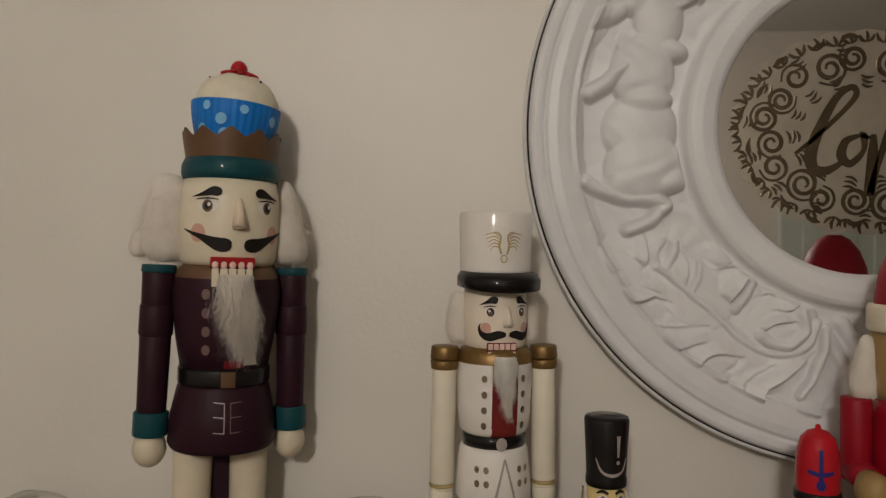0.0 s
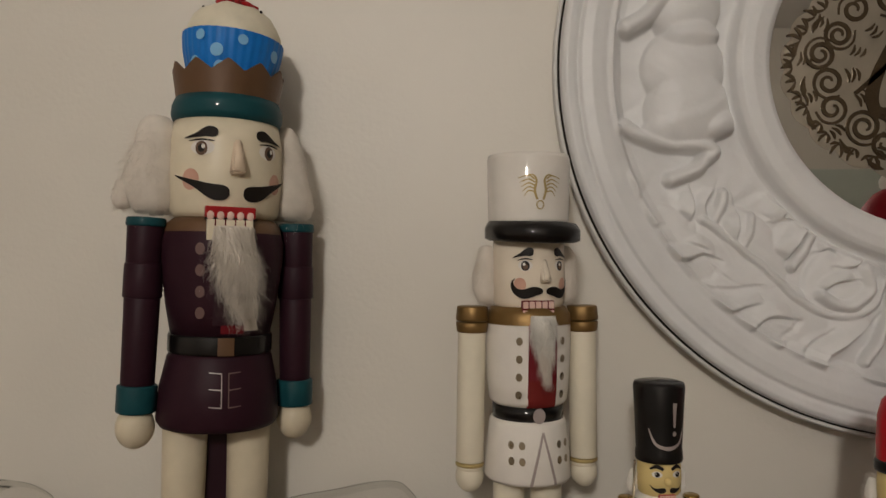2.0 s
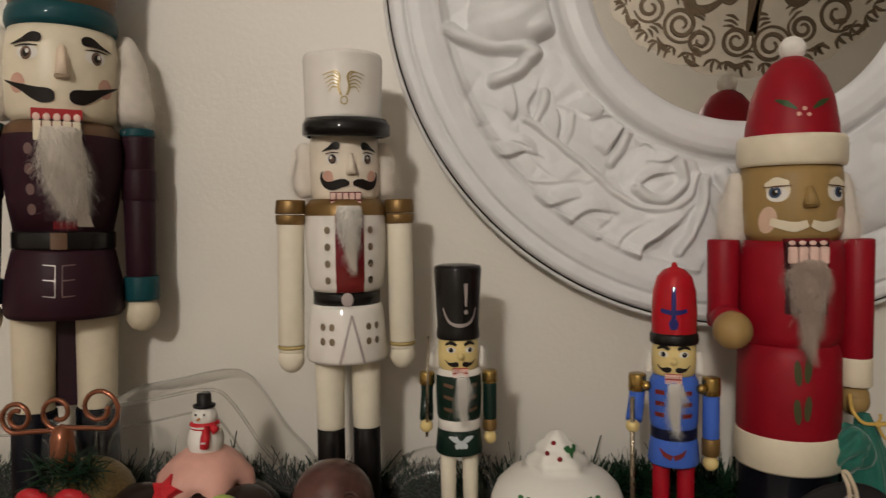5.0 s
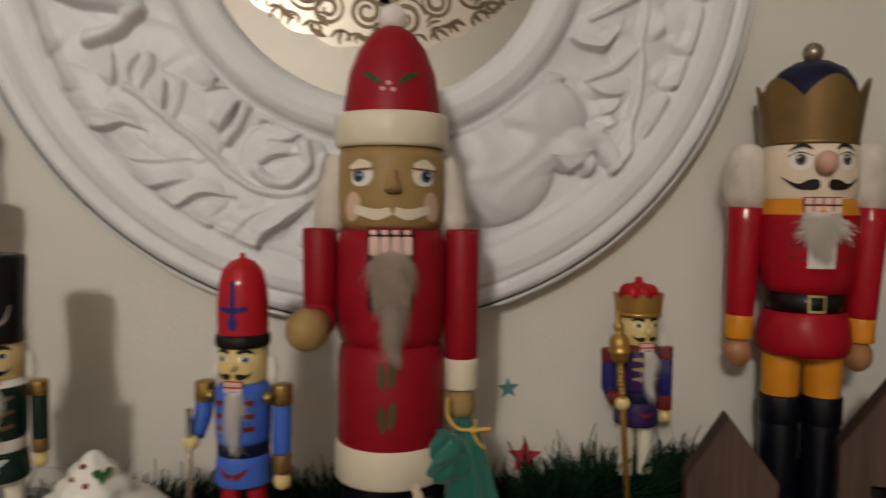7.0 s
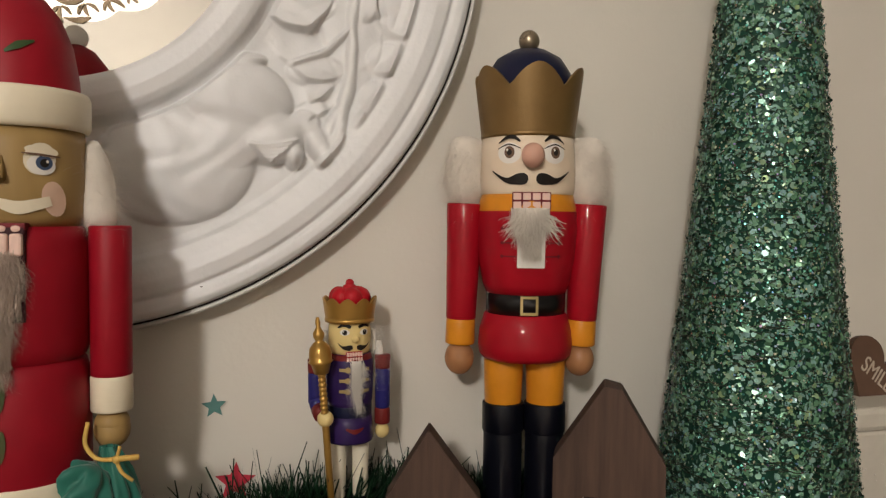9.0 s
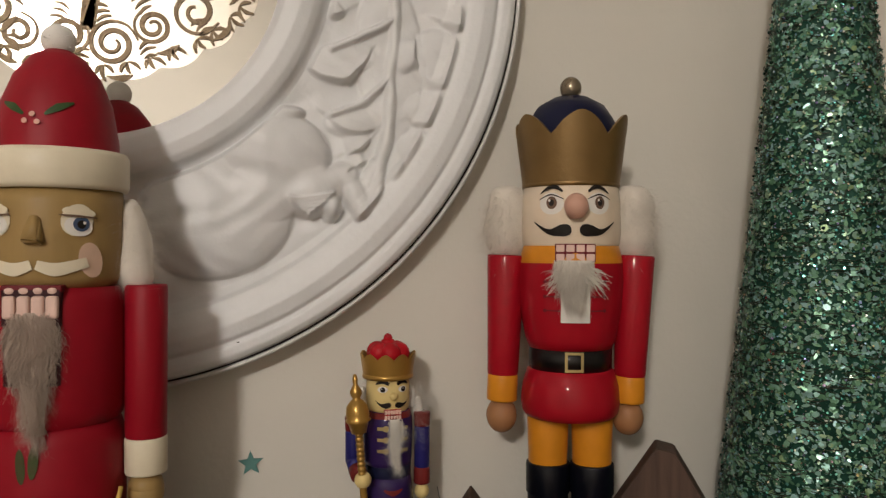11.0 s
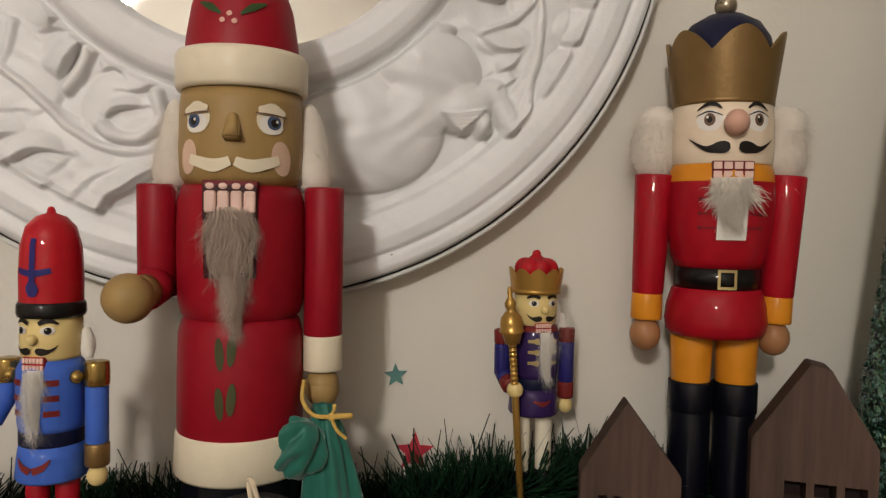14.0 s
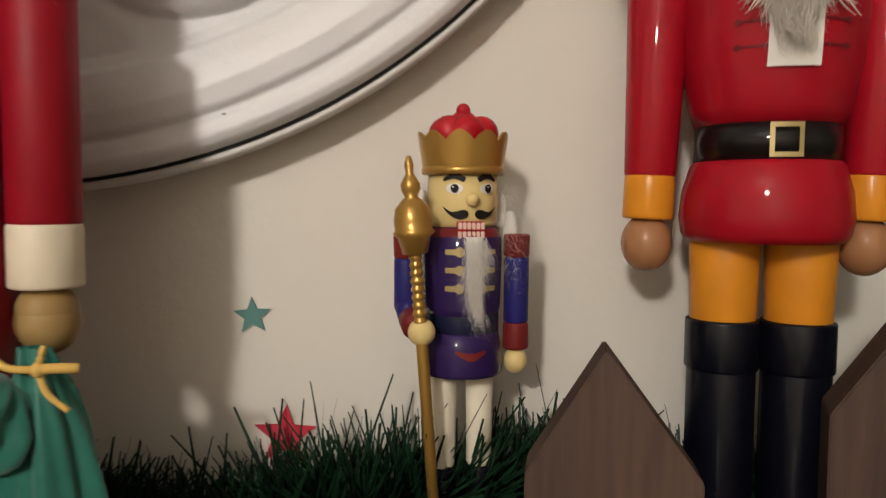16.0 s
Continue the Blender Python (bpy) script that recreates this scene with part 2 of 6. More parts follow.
# ---- mesh tools ----
class Build:
    """Gathers shells into one mesh, each with its material."""

    def __init__(self):
        self.v, self.f, self.m, self.mats, self.smooth = [], [], [], [], []

    def slot(self, name):
        if name not in self.mats:
            self.mats.append(name)
        return self.mats.index(name)

    def add(self, name, verts, faces, smooth=True):
        o, s = len(self.v), self.slot(name)
        self.v.extend(tuple(p) for p in verts)
        for f in faces:
            self.f.append(tuple(i + o for i in f))
            self.m.append(s)
            self.smooth.append(smooth)

    def grid(self, name, rows, closed=False, smooth=True):
        n = len(rows[0])
        faces = []
        for i in range(len(rows) - 1):
            for j in range(n if closed else n - 1):
                k = (j + 1) % n
                faces.append((i * n + j, i * n + k, (i + 1) * n + k, (i + 1) * n + j))
        self.add(name, [p for r in rows for p in r], faces, smooth)

    def lathe(self, name, pts, c=(0, 0, 0), seg=40, sx=1.0, sy=1.0, turn=None):
        rows = []
        for r, z in pts:
            row = []
            for j in range(seg):
                a = 2 * math.pi * j / seg
                p = Vector((math.cos(a) * max(r, 1e-5) * sx, math.sin(a) * max(r, 1e-5) * sy, z))
                if turn:
                    p = turn @ p
                row.append(p + Vector(c))
            rows.append(row)
        self.grid(name, rows, True)

    def ball(self, name, c, r, s=(1, 1, 1), seg=24, turn=None):
        k = seg // 2
        pts = [(math.sin(math.pi * i / k) * r, -math.cos(math.pi * i / k) * r * s[2]) for i in range(k + 1)]
        self.lathe(name, pts, c, seg, s[0], s[1], turn)

    def tube(self, name, path, radii, seg=10, cap=True):
        path = [Vector(p) for p in path]
        if not hasattr(radii, "__len__"):
            radii = [radii] * len(path)
        rows = []
        up = Vector((0.13, 0.31, 0.94))
        for i, p in enumerate(path):
            d = (path[min(i + 1, len(path) - 1)] - path[max(i - 1, 0)]).normalized()
            if abs(d.dot(up)) > 0.97:
                up = Vector((0.9, 0.3, 0.1))
            a = d.cross(up).normalized()
            b = d.cross(a)
            rows.append([p + (a * math.cos(2 * math.pi * j / seg) + b * math.sin(2 * math.pi * j / seg)) * radii[i] for j in range(seg)])
        if cap:
            rows = [[path[0]] * seg] + rows + [[path[-1]] * seg]
        self.grid(name, rows, True)

    def box(self, name, lo, hi, bevel=0.0, m=None):
        bm = bmesh.new()
        bmesh.ops.create_cube(bm, size=1.0)
        for v in bm.verts:
            v.co = Vector([lo[i] + (v.co[i] + 0.5) * (hi[i] - lo[i]) for i in range(3)])
        if bevel:
            bmesh.ops.bevel(bm, geom=bm.edges[:], offset=bevel, segments=2, affect="EDGES", profile=0.5)
        bm.verts.index_update()
        self.add(name, [(m @ v.co if m else v.co) for v in bm.verts], [[v.index for v in f.verts] for f in bm.faces], False)
        bm.free()

    # painted marks that follow a turned surface of radius R(z), u along the arc, facing -y
    def on(self, R, u, v, off=0.0006):
        r = R(v)
        a = u / max(r, 1e-4)
        return Vector((math.sin(a) * (r + off), -math.cos(a) * (r + off), v))

    def spot(self, name, R, u, v, a, b, off=0.0006, tilt=0.0, seg=18):
        rows = []
        ct, st = math.cos(tilt), math.sin(tilt)
        for k in range(4):
            q = max(k / 3, 1e-3)
            rows.append([self.on(R, u + q * (a * math.cos(t) * ct - b * math.sin(t) * st), v + q * (a * math.cos(t) * st + b * math.sin(t) * ct), off) for t in (2 * math.pi * j / seg for j in range(seg))])
        self.grid(name, rows, True)

    def stroke(self, name, R, pts, widths, off=0.0006, n=14):
        pts = smooth_path(pts, n)
        if not hasattr(widths, "__len__"):
            widths = [widths] * 2
        rows = []
        for i, (u, v) in enumerate(pts):
            t = i / (len(pts) - 1) * (len(widths) - 1)
            k = min(int(t), len(widths) - 2)
            w = widths[k] + (widths[k + 1] - widths[k]) * (t - k)
            a, b = pts[max(i - 1, 0)], pts[min(i + 1, len(pts) - 1)]
            dx, dy = b[0] - a[0], b[1] - a[1]
            l = math.hypot(dx, dy) or 1
            rows.append([self.on(R, u - dy / l * w * q, v + dx / l * w * q, off) for q in (-0.5, -0.17, 0.17, 0.5)])
        self.grid(name, rows)

    def patch(self, name, R, u0, u1, v0, v1, off=0.0006, n=10, k=6):
        self.grid(name, [[self.on(R, u0 + (u1 - u0) * i / n, v0 + (v1 - v0) * j / k, off) for i in range(n + 1)] for j in range(k + 1)])

    def crown(self, name, r0, z0, r1, z1, n, depth, thick=0.0014, c=(0, 0), round_teeth=False, lobes=0.0, phase=0.0):
        per = 14
        seg = n * per
        tops = []
        for j in range(seg):
            t = ((j / per + phase) % 1.0)
            w = abs(2 * t - 1)
            if round_teeth:
                w = 1 - (1 - w) ** 1.7
            tops.append(z1 - depth * (1 - w))
        faces = []
        for off in (0.0, -thick):
            rows = []
            for q in (0.0, 0.25, 0.5, 0.75, 1.0):
                row = []
                for j in range(seg):
                    z = z0 + (tops[j] - z0) * q
                    r = r0 + (r1 - r0) * (z - z0) / (z1 - z0) + off
                    a = 2 * math.pi * j / seg - math.pi / 2
                    row.append((c[0] + math.cos(a) * r, c[1] + math.sin(a) * r, z))
                rows.append(row)
            faces.append(rows)
        self.grid(name, faces[0], True)
        self.grid(name, [faces[0][-1], faces[1][-1]], True, False)
        self.grid(name, faces[1][::-1], True)

    def strands(self, name, n, root, way, length, width, rng, wave=0.15, seg=5, droop=0.0):
        """Fine ribbons of wool: root(rng) and way(rng, root) give place and direction."""
        for _ in range(n):
            p = Vector(root(rng))
            d = Vector(way(rng, p)).normalized()
            l = length * rng.uniform(0.6, 1.2)
            side = d.cross(Vector((rng.uniform(-1, 1), rng.uniform(-1, 1), rng.uniform(-1, 1)))).normalized()
            bend = d.cross(side)
            ph, am = rng.uniform(0, 6.28), rng.uniform(0.3, 1) * wave * l
            rows = []
            for i in range(seg + 1):
                q = i / seg
                c = p + d * l * q + bend * math.sin(ph + q * 4.5) * am * q + Vector((0, 0, -droop * l * q * q))
                w = width * (1 - 0.85 * q) * 0.5
                rows.append([c - side * w, c + side * w])
            self.grid(name, rows)

    def twist(self, start, angle):
        """Turn everything from vertex number start on about the upright axis."""
        c, s = math.cos(radians(angle)), math.sin(radians(angle))
        self.v[start:] = [(x * c - y * s, x * s + y * c, z) for x, y, z in self.v[start:]]

    def scale(self, k):
        """Slim the figure: scale x and y, heights stay."""
        self.v = [(x * k, y * k, z) for x, y, z in self.v]

    def drop(self, name, R, pts, w, off=0.001, n=8):
        """A brush mark, round and full at its first end and drawn out to a tip."""
        self.stroke(name, R, pts, [w * q for q in (0.34, 0.78, 0.96, 1.0, 0.92, 0.78, 0.62, 0.46, 0.33, 0.22, 0.13, 0.05)], off, n)

    def mesh(self, name):
        me = bpy.data.meshes.new(name)
        me.from_pydata(self.v, [], self.f)
        for s in self.mats:
            me.materials.append(M[s])
        me.polygons.foreach_set("material_index", self.m)
        me.polygons.foreach_set("use_smooth", self.smooth)
        me.update()
        return me

    def thing(self, name, m=None, label="", category="", group="", kind=""):
        ob = new(name, self.mesh(name))
        if m is not None:
            ob.matrix_world = m
        return tagged(ob, label, category, group, kind)

    def part(self, name, parent, label=""):
        ob = new(name, self.mesh(name))
        ob.parent = parent
        return tagged(ob, label)


def base(name, m, label, category, group="", kind=""):
    ob = new(name)
    ob.empty_display_size = 0.01
    ob.matrix_world = m
    return tagged(ob, label, category, group, kind)


def smooth_path(pts, n=12):
    """Catmull-Rom through the points, n steps a span."""
    if len(pts) == 2:
        return [tuple(a + (b - a) * i / n for a, b in zip(*pts)) for i in range(n + 1)]
    out = []
    p = [pts[0], *pts, pts[-1]]
    for i in range(1, len(p) - 2):
        for k in range(n):
            t = k / n
            out.append(tuple(0.5 * (2 * b + (c - a) * t + (2 * a - 5 * b + 4 * c - d) * t * t + (3 * b - a - 3 * c + d) * t ** 3) for a, b, c, d in zip(p[i - 1], p[i], p[i + 1], p[i + 2])))
    out.append(tuple(pts[-1]))
    return out


def profile(pts):
    """R(z) of a turned shape given as (radius, z)."""
    q = sorted((z, r) for r, z in pts)
    zs, rs = [a for a, _ in q], [b for _, b in q]
    return lambda z: float(np.interp(z, zs, rs))


def rounded(r0, z0, r1, z1, e=0.0012):
    """A turned section with eased ends, closed at both."""
    return [(0, z0), (r0 - e, z0), (r0 - 0.3 * e, z0 + 0.3 * e), (r0, z0 + e), (r1, z1 - e), (r1 - 0.3 * e, z1 - 0.3 * e), (r1 - e, z1), (0, z1)]


# ---- the room ----
def slab(name, lo, hi, material, label, category, bevel=0.0):
    b = Build()
    b.box(material, lo, hi, bevel)
    return b.thing(name, None, label, category, kind="structure")


X0, X1, Y0, CEIL = -2.2, 3.0, -2.40, 2.70
slab("wall_north", (X0, WALL, 0), (X1, WALL + 0.12, CEIL), "wall_paint", "warm white painted plaster wall behind the shelf", "wall")
slab("wall_south", (X0, Y0 - 0.12, 0), (X1, Y0, CEIL), "room_paint", "plain greyish painted wall across the room", "wall")
slab("wall_west", (X0 - 0.12, Y0, 0), (X0, WALL, CEIL), "room_paint", "plain painted side wall", "wall")
slab("wall_east", (X1, Y0, 0), (X1 + 0.12, WALL, CEIL), "room_beige", "plain painted side wall", "wall")
slab("floor", (X0 - 0.12, Y0 - 0.12, -0.1), (X1 + 0.12, WALL + 0.12, 0), "floor_wood", "brown wooden floor", "floor")
slab("ceiling", (X0 - 0.12, Y0 - 0.12, CEIL), (X1 + 0.12, WALL + 0.12, CEIL + 0.1), "ceiling_paint", "white painted ceiling", "ceiling")

shelf = base("mantel_shelf", pose(0, 0, 0), "dark brown wooden mantel shelf against the wall", "shelf")
b = Build()
b.box("shelf_wood", (-0.75, 0.405, SHELF - 0.045), (1.35, WALL, SHELF), 0.004)
b.part("shelf_board", shelf)
b = Build()
b.box("shelf_wood", (-0.70, 0.46, SHELF - 0.10), (1.30, WALL, SHELF - 0.045), 0.006)
b.part("moulding", shelf)
b = Build()
b.box("shelf_wood", (-0.68, 0.52, 0.0), (-0.46, WALL, SHELF - 0.10), 0.004)
b.part("leg", shelf)
b = Build()
b.box("shelf_wood", (1.06, 0.52, 0.0), (1.28, WALL, SHELF - 0.10), 0.004)
b.part("leg", shelf)

# door across the room, seen in the mirror
door = base("door_1", pose(1.44, Y0 + 0.002, 0), "pale green painted panelled door, closed", "door", kind="structure")
b = Build()
b.box("pale_door", (0, 0, 0), (0.80, 0.04, 2.0), 0.004)
leaf = b.part("door_leaf", door)
for px in (0.10, 0.44):
    for z0, z1 in ((0.15, 0.85), (1.0, 1.85)):
        b = Build()
        b.box("pale_door", (px, 0.04, z0), (px + 0.26, 0.052, z1), 0.006)
        b.part("panel", leaf)
b = Build()
b.ball("pewter", (0.06, 0.075, 1.0), 0.025)
b.part("door_handle", leaf, "round metal knob")

# the lamp
lamp = base("ceiling_lamp", pose(*LAMP), "frosted glass globe lamp hanging from the ceiling, lit", "lamp")
b = Build()
b.ball("globe", (0, 0, 0), LAMP_R, seg=40)
b.part("globe", lamp, "glowing frosted glass globe")
b = Build()
b.lathe("lamp_metal", rounded(0.040, LAMP_R - 0.012, 0.030, LAMP_R + 0.02))
b.part("collar", lamp)
b = Build()
b.tube("lamp_metal", [(0, 0, LAMP_R + 0.01), (0, 0, CEIL - LAMP[2] - 0.01)], 0.006)
b.part("rod", lamp)
b = Build()
b.lathe("lamp_metal", rounded(0.06, CEIL - LAMP[2] - 0.03, 0.065, CEIL - LAMP[2]))
b.part("ceiling_rose", lamp)

# ---- the round relief mirror ----
R_OUT, R_FIELD, R_BEAD, R_GLASS = 0.2865, 0.247, 0.156, 0.124
med = base("round_mirror", pose(MED[0], WALL, MED[1]), "round white plaster mirror frame with moulded relief of leaves", "mirror")

rng = random.Random(4)
BLOBS, LEAVES, RIDGES, LEDGES = [], [], [], []


def blob(x, z, a, c, h, t):
    """A soft oval swelling: centre, half axes, height, tilt."""
    BLOBS.append((x, z, a, c, h, t))


def ridge(path, width, h):
    """A rounded rib along a curve."""
    RIDGES.append((path, width, h))


def ledge(path, h, fall, side):
    """A lobe that rises gently and breaks off sharply at its free edge."""
    LEDGES.append((path, h, fall, side))


def frond(spine, n, reach, h, curl=0.0, both=True):
    """Leaflets in two rows along a curved rib."""
    path = smooth_path(spine, 10)
    RIDGES.append((path[::3] + [path[-1]], 0.0030, h * 0.55))
    for i in range(n):
        q = (i + 0.6) / n
        k = min(int(q * (len(path) - 1)), len(path) - 2)
        a, c = path[k], path[k + 1]
        d = math.atan2(c[1] - a[1], c[0] - a[0])
        for s in ((1, -1) if both else (1,)):
            l = reach * (0.55 + 0.6 * math.sin(math.pi * min(q * 0.9 + 0.1, 1))) * rng.uniform(0.85, 1.15)
            LEAVES.append((a[0], a[1], d + s * (0.75 + 0.45 * rng.random()), l, l * rng.uniform(0.30, 0.42), h * rng.uniform(0.7, 1.3)))


# animal standing upright on a branch
blob(-0.1760, 0.0931, 0.0220, 0.0283, 0.0130, -0.00)
blob(-0.1627, 0.0653, 0.0130, 0.0096, 0.0145, -0.36)
blob(-0.1978, 0.1055, 0.0125, 0.0097, 0.0110, -0.01)
blob(-0.1894, 0.0478, 0.0278, 0.0342, 0.0145, -0.00)
ridge([(-0.1628, 0.1029), (-0.1500, 0.1095), (-0.1369, 0.1171)], 0.0050, 0.0105)
blob(-0.1848, 0.0234, 0.0221, 0.0117, 0.0165, 0.00)
blob(-0.1907, -0.0020, 0.0326, 0.0322, 0.0145, 0.00)
blob(-0.1865, -0.0351, 0.0345, 0.0302, 0.0165, 0.01)
blob(-0.1623, -0.0467, 0.0153, 0.0098, 0.0160, 0.45)
blob(-0.2031, -0.0509, 0.0192, 0.0147, 0.0120, 0.01)
ridge([(-0.2051, 0.0507), (-0.2217, 0.0362), (-0.2337, 0.0299)], 0.0085, 0.0135)
ridge([(-0.2081, 0.1022), (-0.2215, 0.0946), (-0.2330, 0.0917)], 0.0085, 0.0120)
ridge([(-0.2233, 0.0873), (-0.2413, 0.0655), (-0.2449, 0.0362), (-0.2453, -0.0076), (-0.2410, -0.0466)], 0.0060, 0.0035)
ridge([(-0.2352, -0.0475), (-0.2182, -0.0571), (-0.2013, -0.0619), (-0.1751, -0.0617)], 0.0065, 0.0115)
ridge([(-0.1716, -0.0694), (-0.1829, -0.0811), (-0.2001, -0.0881)], 0.0062, 0.0115)
ridge([(-0.1751, -0.0617), (-0.1669, -0.0655), (-0.1716, -0.0713)], 0.0060, 0.0120)
# lower spray of leaves: each lobe stands up towards its free edge
blob(-0.1911, -0.1403, 0.0507, 0.0229, 0.0050, -0.67)
blob(-0.1179, -0.1917, 0.0596, 0.0251, 0.0060, -0.53)
blob(-0.1451, -0.1410, 0.0413, 0.0272, 0.0050, -0.71)
blob(-0.0678, -0.1695, 0.0317, 0.0296, 0.0070, -0.01)
ledge([(-0.2408, -0.0926), (-0.2339, -0.0964), (-0.2235, -0.1029)], 0.0070, 0.0100, 1)
ledge([(-0.2292, -0.1187), (-0.2192, -0.1238), (-0.2063, -0.1227)], 0.0080, 0.0100, 1)
ledge([(-0.2107, -0.1449), (-0.2002, -0.1496), (-0.1887, -0.1498), (-0.1773, -0.1454), (-0.1645, -0.1492)], 0.0125, 0.0130, 1)
ledge([(-0.2115, -0.1349), (-0.1932, -0.1374), (-0.1749, -0.1418)], 0.0040, 0.0060, 1)
ledge([(-0.1811, -0.1649), (-0.1638, -0.1711), (-0.1341, -0.1706)], 0.0055, 0.0080, 1)
ledge([(-0.1721, -0.1820), (-0.1571, -0.1899), (-0.1433, -0.1869), (-0.1274, -0.1825)], 0.0115, 0.0120, 1)
ledge([(-0.1458, -0.2107), (-0.1357, -0.1998), (-0.1229, -0.1931), (-0.1056, -0.1955)], 0.0120, 0.0130, 1)
ledge([(-0.1047, -0.1974), (-0.1184, -0.2091), (-0.1435, -0.2121)], 0.0040, 0.0090, -1)
ledge([(-0.1344, -0.2190), (-0.1221, -0.2187), (-0.1129, -0.2137)], 0.0080, 0.0090, 1)
ledge([(-0.0884, -0.2387), (-0.0821, -0.2241), (-0.0662, -0.2115), (-0.0469, -0.1962)], 0.0140, 0.0130, 1)
ledge([(-0.0558, -0.2390), (-0.0422, -0.2473), (-0.0332, -0.2360)], 0.0090, 0.0100, 1)
ledge([(-0.1048, -0.2285), (-0.0957, -0.2148), (-0.0775, -0.2036)], 0.0070, 0.0100, 1)
ledge([(-0.0730, -0.1551), (-0.0618, -0.1553), (-0.0528, -0.1491)], 0.0100, 0.0100, 1)
ledge([(-0.0847, -0.1749), (-0.0766, -0.1677), (-0.0586, -0.1662)], 0.0125, 0.0080, 1)
ridge([(-0.0393, -0.1655), (-0.0442, -0.1813), (-0.0586, -0.1915), (-0.0775, -0.1940), (-0.0979, -0.1852), (-0.1205, -0.1653), (-0.1521, -0.1367), (-0.1748, -0.1205)], 0.0038, 0.0085)
ridge([(-0.0532, -0.1586), (-0.0496, -0.1722), (-0.0617, -0.1852), (-0.0753, -0.1859), (-0.0865, -0.1785)], 0.0055, 0.0125)
ridge([(-0.0326, -0.1701), (-0.0325, -0.1882), (-0.0423, -0.2108), (-0.0527, -0.2290)], 0.0045, 0.0090)
# upper lobes of the spray, with pockets between them
ledge([(-0.1850, -0.0955), (-0.1824, -0.1136), (-0.1852, -0.1203)], 0.0090, 0.0090, -1)
ledge([(-0.1677, -0.0958), (-0.1733, -0.1092), (-0.1715, -0.1183)], 0.0060, 0.0080, -1)
ledge([(-0.1506, -0.1133), (-0.1484, -0.1255), (-0.1498, -0.1377)], 0.0105, 0.0110, -1)
ledge([(-0.1112, -0.0991), (-0.1126, -0.1103), (-0.1189, -0.1215)], 0.0115, 0.0110, -1)
ledge([(-0.0955, -0.1250), (-0.1045, -0.1375), (-0.1114, -0.1509)], 0.0125, 0.0120, -1)
ledge([(-0.1248, -0.1214), (-0.1113, -0.1194), (-0.1000, -0.1218)], 0.0060, 0.0080, 1)
ledge([(-0.0865, -0.1423), (-0.0798, -0.1401), (-0.0753, -0.1447)], 0.0060, 0.0070, 1)
ridge([(-0.1430, -0.1391), (-0.1398, -0.1301), (-0.1384, -0.1166)], 0.0040, 0.0070)
ridge([(-0.1068, -0.1555), (-0.0982, -0.1421), (-0.0932, -0.1287)], 0.0045, 0.0080)
ridge([(-0.1680, -0.1251), (-0.1624, -0.1139), (-0.1605, -0.1005)], 0.0045, 0.0070)
ridge([(-0.0281, -0.1792), (-0.0168, -0.2020), (-0.0122, -0.2248)], 0.0060, 0.0060)
ridge([(-0.0192, -0.1658), (-0.0034, -0.1886)], 0.0060, 0.0060)
# animal curled up among the leaves
blob(0.0828, -0.1795, 0.0490, 0.0368, 0.0155, 0.23)
blob(0.1205, -0.1314, 0.0362, 0.0271, 0.0175, -0.19)
blob(0.0704, -0.1557, 0.0399, 0.0215, 0.0110, 0.56)
blob(0.1435, -0.1573, 0.0219, 0.0173, 0.0155, 0.37)
blob(0.1133, -0.1586, 0.0257, 0.0225, 0.0150, 0.02)
blob(0.1570, -0.1692, 0.0057, 0.0092, 0.0160, -0.25)
blob(0.1722, -0.1594, 0.0085, 0.0190, 0.0120, 0.45)
blob(0.1787, -0.1728, 0.0077, 0.0062, 0.0135, 0.01)
blob(0.1634, -0.1462, 0.0114, 0.0092, 0.0110, 0.03)
blob(0.1241, -0.1058, 0.0148, 0.0053, 0.0110, 0.04)
ridge([(0.1272, -0.1609), (0.1408, -0.1629), (0.1575, -0.1600)], 0.0014, 0.0172)
ridge([(0.1287, -0.1627), (0.1408, -0.1651), (0.1545, -0.1627)], 0.0014, 0.0166)
ridge([(0.1301, -0.1646), (0.1408, -0.1674), (0.1516, -0.1654)], 0.0014, 0.0160)
ridge([(0.1316, -0.1664), (0.1408, -0.1697), (0.1486, -0.1680)], 0.0014, 0.0154)
ridge([(0.1331, -0.1683), (0.1408, -0.1719), (0.1456, -0.1707)], 0.0014, 0.0148)
ridge([(0.1346, -0.1701), (0.1408, -0.1742), (0.1427, -0.1734)], 0.0014, 0.0142)
ridge([(0.0383, -0.1621), (0.0537, -0.1737), (0.0692, -0.1765), (0.0758, -0.1698), (0.0716, -0.1604)], 0.0040, 0.0060)
# leaf with lobes on both sides of its rib
blob(0.1632, -0.0679, 0.0239, 0.0129, 0.0070, 0.23)
blob(0.2274, -0.0643, 0.0193, 0.0215, 0.0070, 0.05)
blob(0.1709, -0.1096, 0.0200, 0.0107, 0.0060, 0.03)
blob(0.2215, -0.0999, 0.0160, 0.0126, 0.0060, 0.04)
blob(0.2117, -0.1264, 0.0103, 0.0117, 0.0050, 0.03)
blob(0.1958, -0.0641, 0.0236, 0.0580, 0.0040, 0.06)
ledge([(0.1387, -0.0729), (0.1506, -0.0802), (0.1648, -0.0817), (0.1762, -0.0724), (0.1838, -0.0598)], 0.0105, 0.0130, 1)
ledge([(0.1544, -0.1072), (0.1649, -0.1158), (0.1763, -0.1181), (0.1854, -0.1147)], 0.0095, 0.0110, 1)
ledge([(0.1680, -0.1321), (0.1755, -0.1288), (0.1832, -0.1209)], 0.0080, 0.0090, 1)
ledge([(0.1707, -0.1426), (0.1809, -0.1355)], 0.0060, 0.0080, 1)
